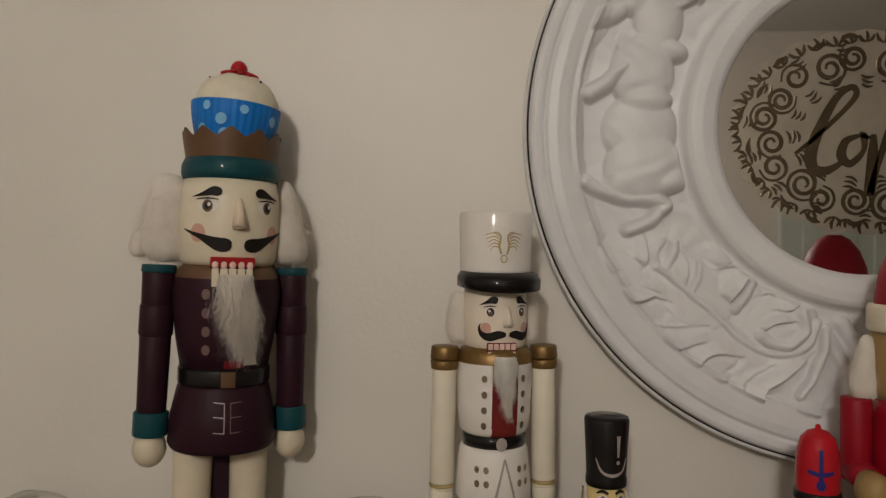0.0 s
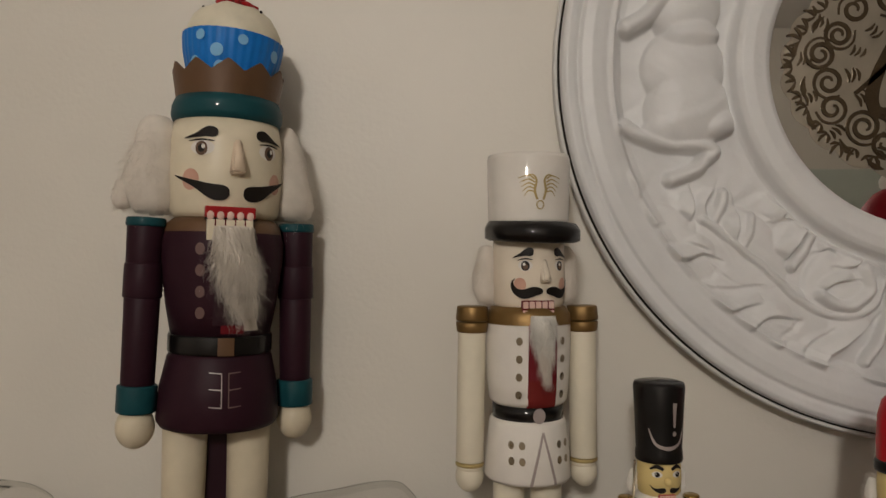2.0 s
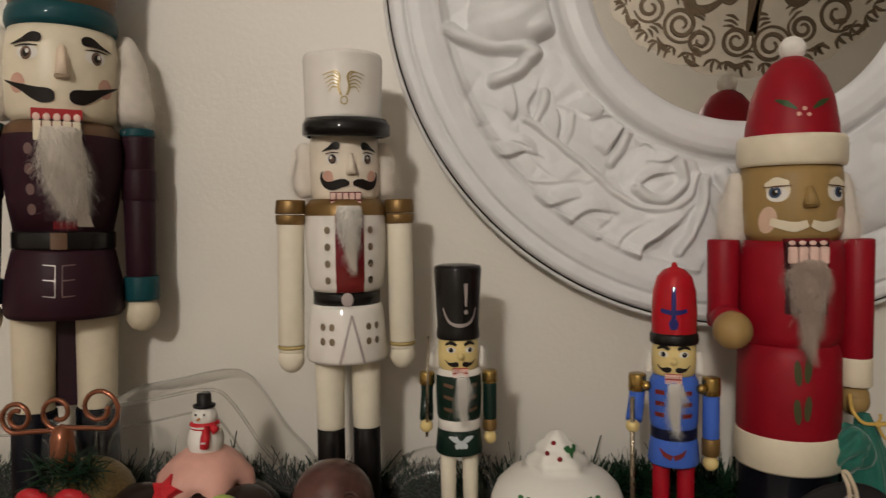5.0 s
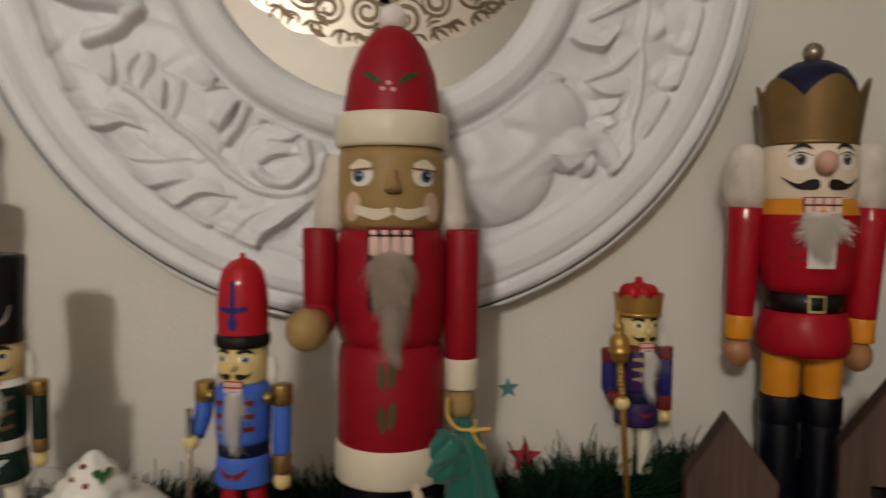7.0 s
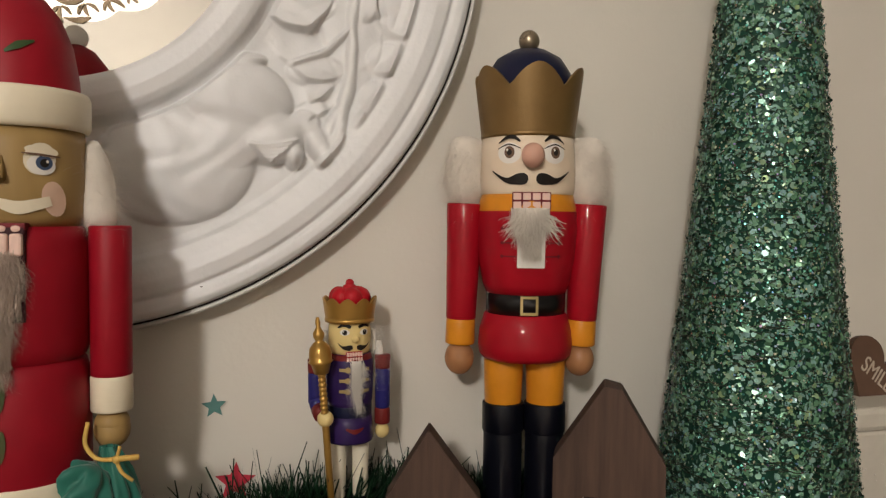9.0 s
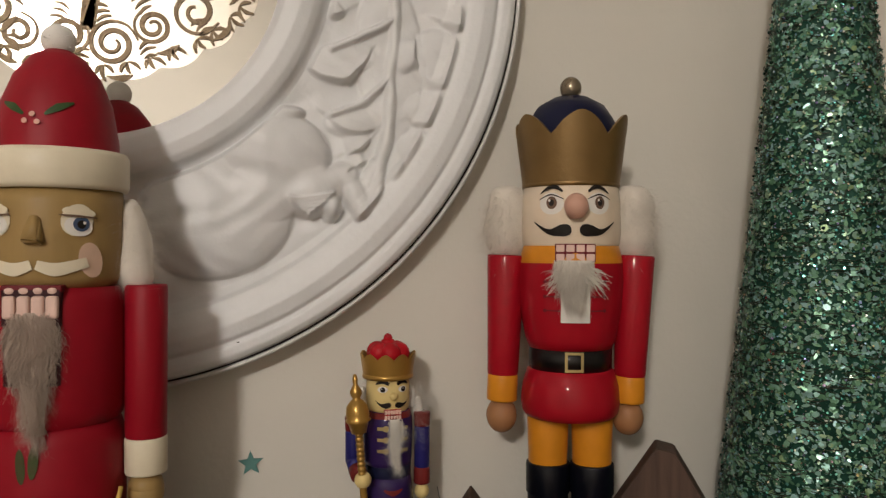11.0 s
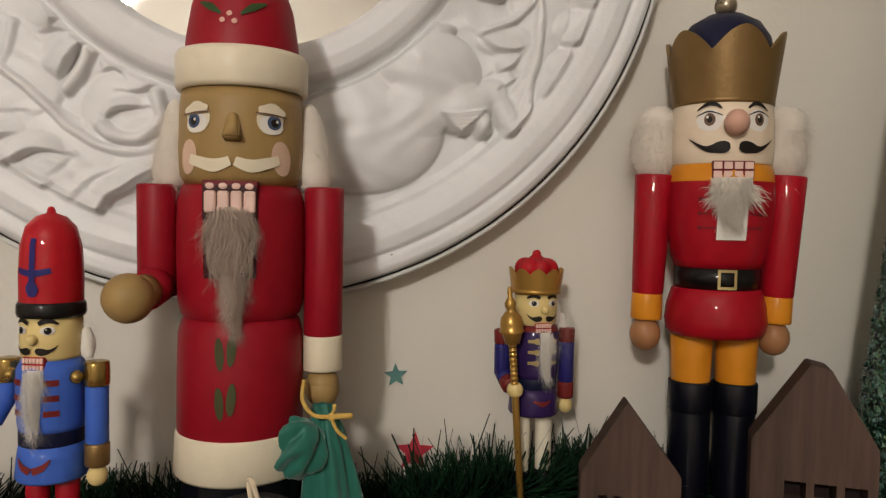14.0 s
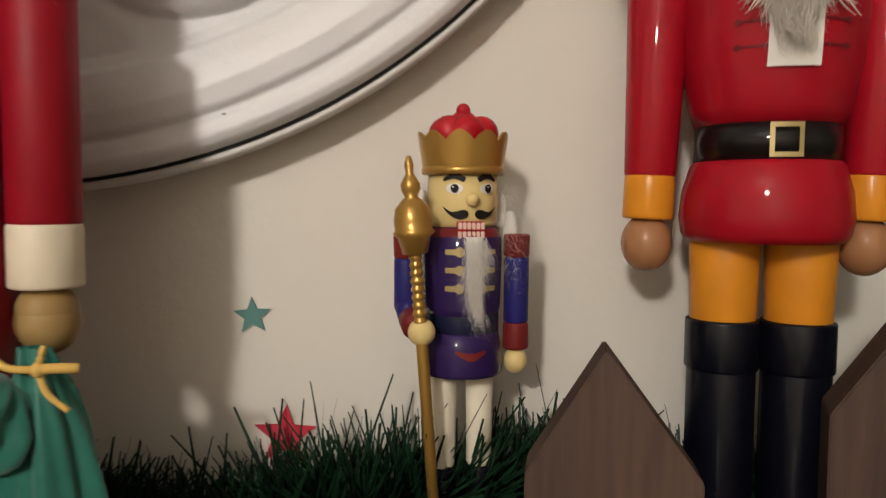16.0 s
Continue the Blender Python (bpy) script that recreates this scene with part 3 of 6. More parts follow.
ledge([(0.2120, -0.0519), (0.2120, -0.0643), (0.2156, -0.0726)], 0.0110, 0.0130, -1)
ledge([(0.2156, -0.0726), (0.2247, -0.0811), (0.2354, -0.0833), (0.2434, -0.0696), (0.2449, -0.0593)], 0.0075, 0.0120, 1)
ledge([(0.2094, -0.1077), (0.2208, -0.1096), (0.2299, -0.1038), (0.2354, -0.0934)], 0.0105, 0.0110, 1)
ledge([(0.2025, -0.1365), (0.2130, -0.1381), (0.2197, -0.1298), (0.2181, -0.1201)], 0.0090, 0.0100, 1)
ledge([(0.2041, -0.1503), (0.2056, -0.1418), (0.2017, -0.1365)], 0.0060, 0.0070, 1)
ledge([(0.2325, -0.0390), (0.2433, -0.0437), (0.2521, -0.0337)], 0.0105, 0.0120, 1)
ledge([(0.1497, -0.0376), (0.1572, -0.0401), (0.1647, -0.0358)], 0.0080, 0.0100, 1)
ridge([(0.1998, -0.0034), (0.1991, -0.0342), (0.1969, -0.0728), (0.1954, -0.1036), (0.1901, -0.1383), (0.1821, -0.1699)], 0.0045, 0.0085)
ridge([(0.1960, -0.0402), (0.1761, -0.0518), (0.1573, -0.0628)], 0.0030, 0.0100)
ridge([(0.1953, -0.0806), (0.1781, -0.0967), (0.1555, -0.1052)], 0.0030, 0.0085)
ridge([(0.1848, -0.1698), (0.1802, -0.1538), (0.1878, -0.1384)], 0.0050, 0.0070)
# the upper part carries on round
for k in range(7):
    a0 = 0.35 + k * 0.36
    frond([(0.20 * math.cos(a0), 0.20 * math.sin(a0)), (0.206 * math.cos(a0 + 0.14), 0.206 * math.sin(a0 + 0.14)), (0.198 * math.cos(a0 + 0.28), 0.198 * math.sin(a0 + 0.28))], 4, 0.034, 0.011)

NT, NR = 1400, 238
th = np.linspace(0, 2 * np.pi, NT, endpoint=False)
rad = np.concatenate([np.linspace(R_GLASS, R_BEAD, 34, endpoint=False), np.linspace(R_BEAD, R_FIELD, 166, endpoint=False), np.linspace(R_FIELD, R_OUT, 38)])
RR, TT = np.meshgrid(rad, th, indexing="ij")
GX, GZ = RR * np.cos(TT), RR * np.sin(TT)
# height of the turned mouldings above the wall
prof_r = [R_GLASS, 0.126, 0.130, 0.140, 0.148, 0.152, 0.1555, 0.158, 0.164, 0.200, 0.238, 0.243, 0.246, 0.250, 0.254, 0.262, 0.270, 0.2725, 0.2755, 0.281, 0.2845, 0.2865]
prof_h = [0.018, 0.026, 0.0295, 0.0315, 0.0305, 0.028, 0.0215, 0.0195, 0.0185, 0.0175, 0.0185, 0.021, 0.0255, 0.0270, 0.0285, 0.0300, 0.0290, 0.0262, 0.0280, 0.0285, 0.0265, 0.020]
H0 = np.interp(RR, prof_r, prof_h)
H = np.zeros_like(RR)
for x, z, a, c, h, t in BLOBS:
    dx, dz = GX - x, GZ - z
    u, w = dx * math.cos(t) + dz * math.sin(t), -dx * math.sin(t) + dz * math.cos(t)
    d = np.clip(1 - (u / a) ** 2 - (w / c) ** 2, 0, None)
    e = h * np.sqrt(d) ** 0.9
    melt = np.clip(0.5 + 0.5 * (H - e) / 0.0060, 0, 1)
    H = np.where(d > 0, e + (H - e) * melt + 0.0060 * melt * (1 - melt) * np.clip(d * 6, 0, 1), H)
for num, (x, z, t, l, wd, h) in enumerate(LEAVES):
    bend = 0.22 * math.sin(num * 2.4) - 0.10
    dx, dz = GX - x, GZ - z
    u, w = (dx * math.cos(t) + dz * math.sin(t)) / l, -dx * math.sin(t) + dz * math.cos(t)
    w = w - bend * l * np.clip(u, 0, 1) ** 2
    half = wd * np.sqrt(np.clip(u, 0, 1)) * np.clip(1 - u, 0, 1) ** 0.55 * 1.45 + 1e-5
    s = np.abs(w) / half
    inside = (s < 1) & (u > 0) & (u < 1)
    low = 1.0 if math.cos(t) < 0 else -1.0
    side = np.clip(s * np.sign(w) * low, -1, 1)
    lobe = wd > 0.45 * l
    cup = np.clip(1 - s ** 2.2, 0, 1) ** 0.5 * (0.72 + 0.30 * side + 0.10 * np.cos(side * 9.0)) * (0.6 + 0.6 * u) if lobe else np.clip(1 - s ** 6, 0, 1) ** 0.5 * (0.50 + 0.40 * side + 0.12 * np.cos(side * 6.0)) * (0.75 + 0.6 * u)
    hh = np.where(inside, h * cup * np.clip(u * 6, 0, 1) - 0.10 * h * np.exp(-(w / 0.0012) ** 2), 0)
    H = np.maximum(H, hh)
# everything is modelled by hand: a little wavy and uneven
WX = GX + 0.0008 * np.sin(GZ * 95 + GX * 40 + 1.3) + 0.0004 * np.sin(GX * 240 + GZ * 190)
WZ = GZ + 0.0008 * np.sin(GX * 90 - GZ * 60 + 0.4) + 0.0004 * np.sin(GZ * 260 - GX * 150)


def along(path, reach):
    """Where the field lies within reach of a curve: index, distance, side and share of its length."""
    pth = np.array(smooth_path(path, 7))
    near = np.nonzero((WX > pth[:, 0].min() - reach) & (WX < pth[:, 0].max() + reach) & (WZ > pth[:, 1].min() - reach) & (WZ < pth[:, 1].max() + reach))
    x, z = WX[near], WZ[near]
    best, side, share = np.full(x.shape, 9.0), np.zeros(x.shape), np.zeros(x.shape)
    n = len(pth) - 1
    for i in range(n):
        (ax, az), (bx, bz) = pth[i], pth[i + 1]
        vx, vz = bx - ax, bz - az
        q = np.clip(((x - ax) * vx + (z - az) * vz) / (vx * vx + vz * vz + 1e-12), 0, 1)
        d = np.hypot(x - ax - q * vx, z - az - q * vz)
        closer = d < best
        best[closer] = d[closer]
        side[closer] = np.sign(vx * (z - az) - vz * (x - ax))[closer]
        share[closer] = ((i + q) / n)[closer]
    return near, best, side, share


for path, h, fall, way in LEDGES:
    near, d, side, q = along(path, fall * 2.2)
    ends = np.clip(np.sin(np.pi * np.clip(q, 0.02, 0.98)), 0, 1) ** 0.55
    up = np.exp(-(d / fall) ** 1.4) * (1 - 0.16 * np.exp(-(d / (0.28 * fall)) ** 2)) + 0.05 * np.cos(d / fall * 9.0) * np.exp(-d / fall)
    H[near] = np.maximum(H[near] * np.where((side != way) & (d < 0.006), 0.55 + 0.45 * d / 0.006, 1.0), h * 1.25 * ends * np.where(side == way, up, np.exp(-(d / 0.0011) ** 2)))
for path, wd, h in RIDGES:
    near, d, side, q = along(path, wd)
    H[near] = np.maximum(H[near], h * np.sqrt(np.clip(1 - (d / wd) ** 2, 0, None)))
field = np.clip((RR - 0.158) / 0.004, 0, 1) * np.clip((0.250 - RR) / 0.004, 0, 1)
for _ in range(1):
    H = (H + np.roll(H, 1, 1) + np.roll(H, -1, 1)) / 3
    H[1:-1] = (H[1:-1] + H[2:] + H[:-2]) / 3
wob = 0.0006 * np.sin(GX * 210 + 3 * np.sin(GZ * 90)) * np.sin(GZ * 190 + 2 * np.cos(GX * 70))
Y = H0 + field * (H + wob)
verts = np.stack([GX, -Y, GZ], -1).reshape(-1, 3)
ii, jj = np.meshgrid(np.arange(NR - 1), np.arange(NT), indexing="ij")
kk = (jj + 1) % NT
faces = np.stack([ii * NT + jj, ii * NT + kk, (ii + 1) * NT + kk, (ii + 1) * NT + jj], -1).reshape(-1, 4)
me = bpy.data.meshes.new("relief_frame")
me.from_pydata(verts.tolist(), [], faces.tolist())
me.materials.append(M["plaster"])
me.polygons.foreach_set("use_smooth", [True] * len(me.polygons))
ob = new("relief_frame", me)
ob.parent = med
tagged(ob, "white plaster ring with moulded leaves")


def ring(b, name, pts, seg=160):
    """A moulding turned about the axis that points out of the wall: (radius, height)."""
    b.lathe(name, pts, (0, 0, 0), seg, turn=Matrix.Rotation(radians(90), 3, "X"))


b = Build()
ring(b, "rim_dark", [(R_OUT - 0.0003, 0.0212), (R_OUT + 0.0004, 0.0208), (R_OUT + 0.0012, 0.0195), (R_OUT + 0.0012, 0.0180), (R_OUT - 0.004, 0.0180)])
b.part("edge_line", med, "worn black edge line")
b = Build()
ring(b, "rim_white", [(R_OUT + 0.0010, 0.0190), (R_OUT + 0.0024, 0.0216), (R_OUT + 0.0040, 0.0208), (R_OUT + 0.0046, 0.018), (R_OUT + 0.0038, 0.006), (R_OUT - 0.010, 0.0002), (0.10, 0.0002)])
b.part("rim", med)
for x, z, r in ((-0.2379, -0.1413, 0.0016), (-0.2050, -0.2021, 0.0022), (0.0968, -0.2572, 0.0018), (0.0902, -0.2746, 0.0018), (0.2275, -0.1389, 0.0016)):
    b = Build()
    q = math.hypot(x, z)
    b.ball("rim_dark", (x, -float(np.interp(q, prof_r, prof_h)) + 0.0003, z), r * 0.6, (1.3, 0.3, 0.5), 12)
    b.part("paint_chip", med, "small dark chip in the white paint")
b = Build()
ring(b, "mirror_silver", [(0.0, 0.0195), (R_GLASS + 0.0005, 0.0195)])
b.part("mirror_glass", med, "silvered mirror glass")


# ---- cut-out lettering on the glass ----
b = Build()
b.grid("decal_film", [[((0.112 + 0.004 * abs(math.sin(11 * a)) * (q == 1.0)) * q * math.cos(a), -0.01975, (0.084 + 0.004 * abs(math.sin(11 * a)) * (q == 1.0)) * q * math.sin(a) - 0.003) for a in (2 * math.pi * j / 264 for j in range(264))] for q in (0.001, 0.5, 0.9, 1.0)], True)
b.part("sticker_film", med, "pale translucent sticker film behind the lettering")
def flat(u, v):
    return Vector((u, -0.0200, v))


LAID = []


def ink(b, pts, widths, n=7, mat_name="decal"):
    """A brush stroke lying on the glass, with a little thickness."""
    LAID.append(len(pts))
    y = 0.0203 + 0.00007 * (len(LAID) % 11)
    pts = smooth_path(pts, n)
    rows = []
    for i, (u, v) in enumerate(pts):
        t = i / (len(pts) - 1) * (len(widths) - 1)
        k = min(int(t), len(widths) - 2)
        w = (widths[k] + (widths[k + 1] - widths[k]) * (t - k)) * 0.5
        a, c = pts[max(i - 1, 0)], pts[min(i + 1, len(pts) - 1)]
        l = math.hypot(c[0] - a[0], c[1] - a[1]) or 1
        nx, nz = -(c[1] - a[1]) / l * w, (c[0] - a[0]) / l * w
        rows.append([(u - nx, -0.0196, v - nz), (u - nx * 0.9, -y, v - nz * 0.9), (u + nx * 0.9, -y, v + nz * 0.9), (u + nx, -0.0196, v + nz)])
    b.grid(mat_name, rows, smooth=False)


word = [
    [(-0.0590, -0.0220), (-0.0438, -0.0090), (-0.0207, 0.0131), (-0.0088, 0.0285), (-0.0126, 0.0353), (-0.0246, 0.0266), (-0.0370, 0.0035), (-0.0456, -0.0207), (-0.0426, -0.0351), (-0.0295, -0.0351), (-0.0156, -0.0254)],
    [(-0.0056, -0.0061), (-0.0167, -0.0109), (-0.0203, -0.0230), (-0.0132, -0.0302), (-0.0026, -0.0195), (-0.0018, -0.0070), (-0.0050, -0.0055), (0.0010, -0.0075), (0.0066, -0.0070)],
    [(0.0060, -0.0050), (0.0055, -0.0250), (0.0030, -0.0565), (0.0090, -0.0330), (0.0190, -0.0020), (0.0240, 0.0030)],
    [(0.0260, -0.0230), (0.0400, -0.0120), (0.0420, -0.0040), (0.0350, -0.0040), (0.0300, -0.0150), (0.0320, -0.0300), (0.0420, -0.0330), (0.0560, -0.0200)],
]
wid = [[0.003, 0.004, 0.004, 0.005, 0.005, 0.006, 0.008, 0.010, 0.009, 0.006, 0.003], [0.003, 0.006, 0.008, 0.006, 0.004, 0.006, 0.004, 0.003, 0.002], [0.004, 0.009, 0.008, 0.005, 0.006, 0.003], [0.003, 0.004, 0.004, 0.005, 0.008, 0.007, 0.005, 0.002]]
for p, w in zip(word, wid):
    b = Build()
    ink(b, p, [v * 1.1 for v in w])
    b.part("letter", med, "dark script letter on the glass")

rng = random.Random(8)


def swirl(cx, cz, r, turns, start, sense=1, w=0.0031):
    b = Build()
    n = int(9 * turns)
    pts = [(cx + sense * math.cos(start + k / n * turns * 2 * math.pi) * r * (1 - 0.80 * k / n), cz + math.sin(start + k / n * turns * 2 * math.pi) * r * (1 - 0.80 * k / n)) for k in range(n + 1)]
    ink(b, pts, [w * 0.5, w, w * 1.25, w, w * 0.6], 3)
    b.part("scroll", med)


def dash(cx, cz, a, l, w=0.0034, bend=0.25):
    c, s = math.cos(a), math.sin(a)
    b = Build()
    ink(b, [(cx - c * l / 2, cz - s * l / 2), (cx - s * l * bend, cz + c * l * bend), (cx + c * l / 2, cz + s * l / 2)], [w * 0.3, w, w * 0.4], 4)
    b.part("stroke", med)


A_W, B_W = 0.114, 0.084
for k in range(19):
    a = 2 * math.pi * k / 19 + rng.uniform(-0.05, 0.05)
    q = 0.70 + 0.06 * (k % 2)
    r = rng.uniform(0.0120, 0.0160)
    cx, cz = A_W * q * math.cos(a), B_W * q * math.sin(a) - 0.003
    swirl(cx, cz, r, rng.uniform(1.6, 2.2), rng.uniform(0, 6.28), rng.choice((1, -1)))
    for j in range(3):
        aa = a + (j - 1) * 0.10
        rr = r + 0.0045 + 0.0010 * j
        dash(cx + rr * math.cos(aa), cz + rr * math.sin(aa), aa + math.pi / 2, 0.012, 0.0028, -0.12)
for k in range(44):
    a = 2 * math.pi * k / 44 + rng.uniform(-0.04, 0.04)
    q = 0.955 + 0.03 * rng.random()
    x, z = A_W * q * math.cos(a), B_W * q * math.sin(a) - 0.003
    for s in (-0.75, 0.0, 0.75):
        l = rng.uniform(0.007, 0.011)
        dash(x + 0.55 * l * math.cos(a + s) - 0.006 * math.cos(a), z + 0.55 * l * math.sin(a + s) - 0.006 * math.sin(a), a + s, l, 0.0030, 0.14 * (1 if s > 0 else -1))
for k in range(30):
    a = 2 * math.pi * k / 30 + 0.1
    q = 0.52 + 0.02 * rng.random() if k % 2 else 0.86
    for j in range(3):
        dash(A_W * q * math.cos(a) + 0.004 * (j - 1) * math.cos(a), B_W * q * math.sin(a) - 0.003 + 0.004 * (j - 1) * math.sin(a), a + 1.57 + rng.uniform(-0.3, 0.3), rng.uniform(0.008, 0.012), 0.0027, 0.15)


# ---- the nutcracker figures: each one mesh, feet at z = 0, facing -y ----
def wig(b, name, side, x, y, z0, z1, r, rng, n=260, flare=0.0, sy=1.0, core=0.72):
    """A tuft of wool beside the head, from z1 down to z0."""
    zc, hz = (z0 + z1) / 2, (z1 - z0) / 2
    rows = []
    for i in range(13):
        t = math.pi * i / 12
        z = zc - math.cos(t) * hz * min(0.92, 1.18 * core)
        rr = math.sin(t) ** 0.55 * r * core * (1 + flare * (zc - z) / hz)
        cx = side * (x + 0.25 * flare * r * (zc - z) / hz)
        rows.append([(cx + math.cos(a) * rr * (1 + 0.12 * math.sin(3 * a + i)), y + math.sin(a) * rr * sy * (1 + 0.10 * math.cos(2 * a + i)), z) for a in (2 * math.pi * j / 16 for j in range(16))])
    b.grid(name, rows, True)

    def root(g):
        t, a = g.uniform(0.1, 0.95), g.uniform(0, 6.28)
        z = z1 - (z1 - z0) * t
        rr = math.sin(math.pi * t) ** 0.55 * r * max(core, 0.5) * (1 + flare * (zc - z) / hz)
        return (side * (x + 0.25 * flare * r * (zc - z) / hz) + math.cos(a) * rr, y + math.sin(a) * rr * sy, z)

    def way(g, p):
        d = Vector((p.x - side * x, p.y - y, 0))
        d = d.normalized() if d.length > 1e-6 else Vector((0, 0, 0))
        return Vector((d.x * 0.55 + g.uniform(-0.5, 0.5), d.y * 0.55 + g.uniform(-0.5, 0.5), -0.65 + g.uniform(-0.5, 0.65)))

    b.strands(name, n * 7, root, way, hz * 0.30, r * 0.010, rng, 0.5, 5)
    b.strands(name, n // 2, root, way, hz * 0.60, r * 0.009, rng, 0.45, 7)


def beard(b, name, R, u, z1, z0, w, rng, n=260, taper=0.35, lean=0.0, depth=0.008):
    """Wool hanging below the mouth."""
    rows = []
    for i in range(11):
        q = i / 10
        z = z1 + (z0 - z1) * q
        hw = w * (1 - (1 - taper) * q ** 1.3) * 0.44 * (1 + 0.12 * math.sin(q * 9 + w * 900))
        c = u + lean * q * q
        d = depth * (0.5 + math.sin(math.pi * min(q + 0.15, 1))) * 0.7 * (1 - 0.5 * q)
        rows.append([b.on(R, c + hw * s, z, -0.001 + d * (1 - s * s)) for s in (-1, -0.7, -0.35, 0, 0.35, 0.7, 1)])
    b.grid(name, rows)

    def root(g):
        q = g.random() ** 1.3 * 0.75
        s = g.uniform(-1, 1)
        z = z1 + (z0 - z1) * q
        return b.on(R, u + lean * q * q + s * w * 0.45 * (1 - (1 - taper) * q), z, 0.001 + depth * g.random() * (1 - s * s))

    def way(g, p):
        k = math.sin((p.z - z0) / (z1 - z0) * 8 + p.x * 160)
        return Vector((lean * 8 + 0.35 * k + g.uniform(-0.3, 0.3), -0.10 + g.uniform(-0.12, 0.12), -1))

    b.strands(name, n * 6, root, way, (z1 - z0) * 0.27, w * 0.010, rng, 0.6, 8)


def eye(b, R, u, v, w, iris="iris_brown", white="white", lid=True, lidmat="face_black"):
    b.spot(white, R, u, v, w, w * 0.62, 0.0006)
    b.spot(iris, R, u + 0.05 * w, v, w * 0.48, w * 0.52, 0.0010)
    b.spot("face_black", R, u + 0.05 * w, v, w * 0.24, w * 0.27, 0.0013)
    b.spot("white", R, u - 0.12 * w, v + 0.2 * w, w * 0.10, w * 0.11, 0.0016)
    if lid:
        b.stroke(lidmat, R, [(u - w * 1.1, v + 0.28 * w), (u, v + 0.66 * w), (u + w * 1.1, v + 0.30 * w)], [0.0005, 0.0010, 0.0005], 0.0012)


def wedge_nose(b, name, R, z0, z1, w, d):
    r = R(z1)
    p = [(-w * 0.55, -r - 0.0005, z1), (w * 0.55, -r - 0.0005, z1), (w, -R(z0) - d, z0 + 0.002), (-w, -R(z0) - d, z0 + 0.002), (-w * 1.1, -R(z0) + 0.001, z0), (w * 1.1, -R(z0) + 0.001, z0)]
    bm = bmesh.new()
    vs = [bm.verts.new(q) for q in p]
    bk = [bm.verts.new((-w * 0.6, -r + 0.004, z1)), bm.verts.new((w * 0.6, -r + 0.004, z1))]
    for f in ((0, 1, 2, 3), (3, 2, 5, 4), (0, 3, 4), (1, 5, 2), (0, 6, 7, 1), (6, 0, 4), (7, 5, 1), (4, 5, 7, 6)):
        bm.faces.new([(vs + bk)[i] for i in f])
    bmesh.ops.bevel(bm, geom=bm.edges[:], offset=min(w, d) * 0.22, segments=2, affect="EDGES")
    bm.verts.index_update()
    b.add(name, [v.co for v in bm.verts], [[v.index for v in f.verts] for f in bm.faces])
    bm.free()


def mouth(b, R, z0, z1, w, rows=1, n=5, bar="mouth_red", tooth="teeth", off=0.003):
    """The wooden jaw with its painted teeth."""
    r = R((z0 + z1) / 2)
    b.box(bar, (-w, -r - off, z0), (w, -r + 0.006, z1), 0.0005)
    h = (z1 - z0) / rows
    for k in range(rows):
        for i in range(n):
            x = -w + (i + 0.5) * 2 * w / n
            b.box(tooth, (x - w / n * 0.82, -r - off - 0.0007, z0 + h * (k + 0.10)), (x + w / n * 0.82, -r - off + 0.001, z0 + h * (k + 0.88)), 0.0004)


def arm(b, x, y, secs, hand, hand_r, handmat, splay=0.0):
    """A turned arm hanging from the shoulder at x: sections (material, r0, z0, r1, z1) and a ball hand; splay swings it outwards."""
    top = secs[0][4]
    turn = Matrix.Rotation(-math.copysign(1, x) * math.atan(splay), 3, "Y")
    for m_, r0, z0, r1, z1 in secs:
        b.lathe(m_, [(r, z - top) for r, z in rounded(r0, z0, r1, z1)], (x, y, top), 24, turn=turn)
    c = turn @ Vector((0, 0, hand - top)) + Vector((x, y, top))
    b.ball(handmat, c, hand_r, (1, 1, 1.08))


def leg_pair(b, x, r, z0, z1, mat_leg, boot, z_boot, boot_r, cuff=None, y=0.0, base_mat="black", base_r=0.05):
    for s in (-1, 1):
        b.lathe(mat_leg, rounded(r * 0.92, z_boot, r, z1), (s * x, y, 0), 26)
        b.lathe(boot, rounded(boot_r * 1.02, 0.012, boot_r, z_boot), (s * x, y, 0), 26)
        b.ball(boot, (s * x, y - boot_r * 0.7, 0.018), boot_r * 0.9, (1, 1.5, 0.75))
        if cuff:
            b.lathe(cuff[0], rounded(cuff[1], cuff[2], cuff[1], cuff[3]), (s * x, y, 0), 26)
    b.lathe(base_mat, rounded(base_r, 0.0, base_r, 0.012), seg=40, sy=0.85)


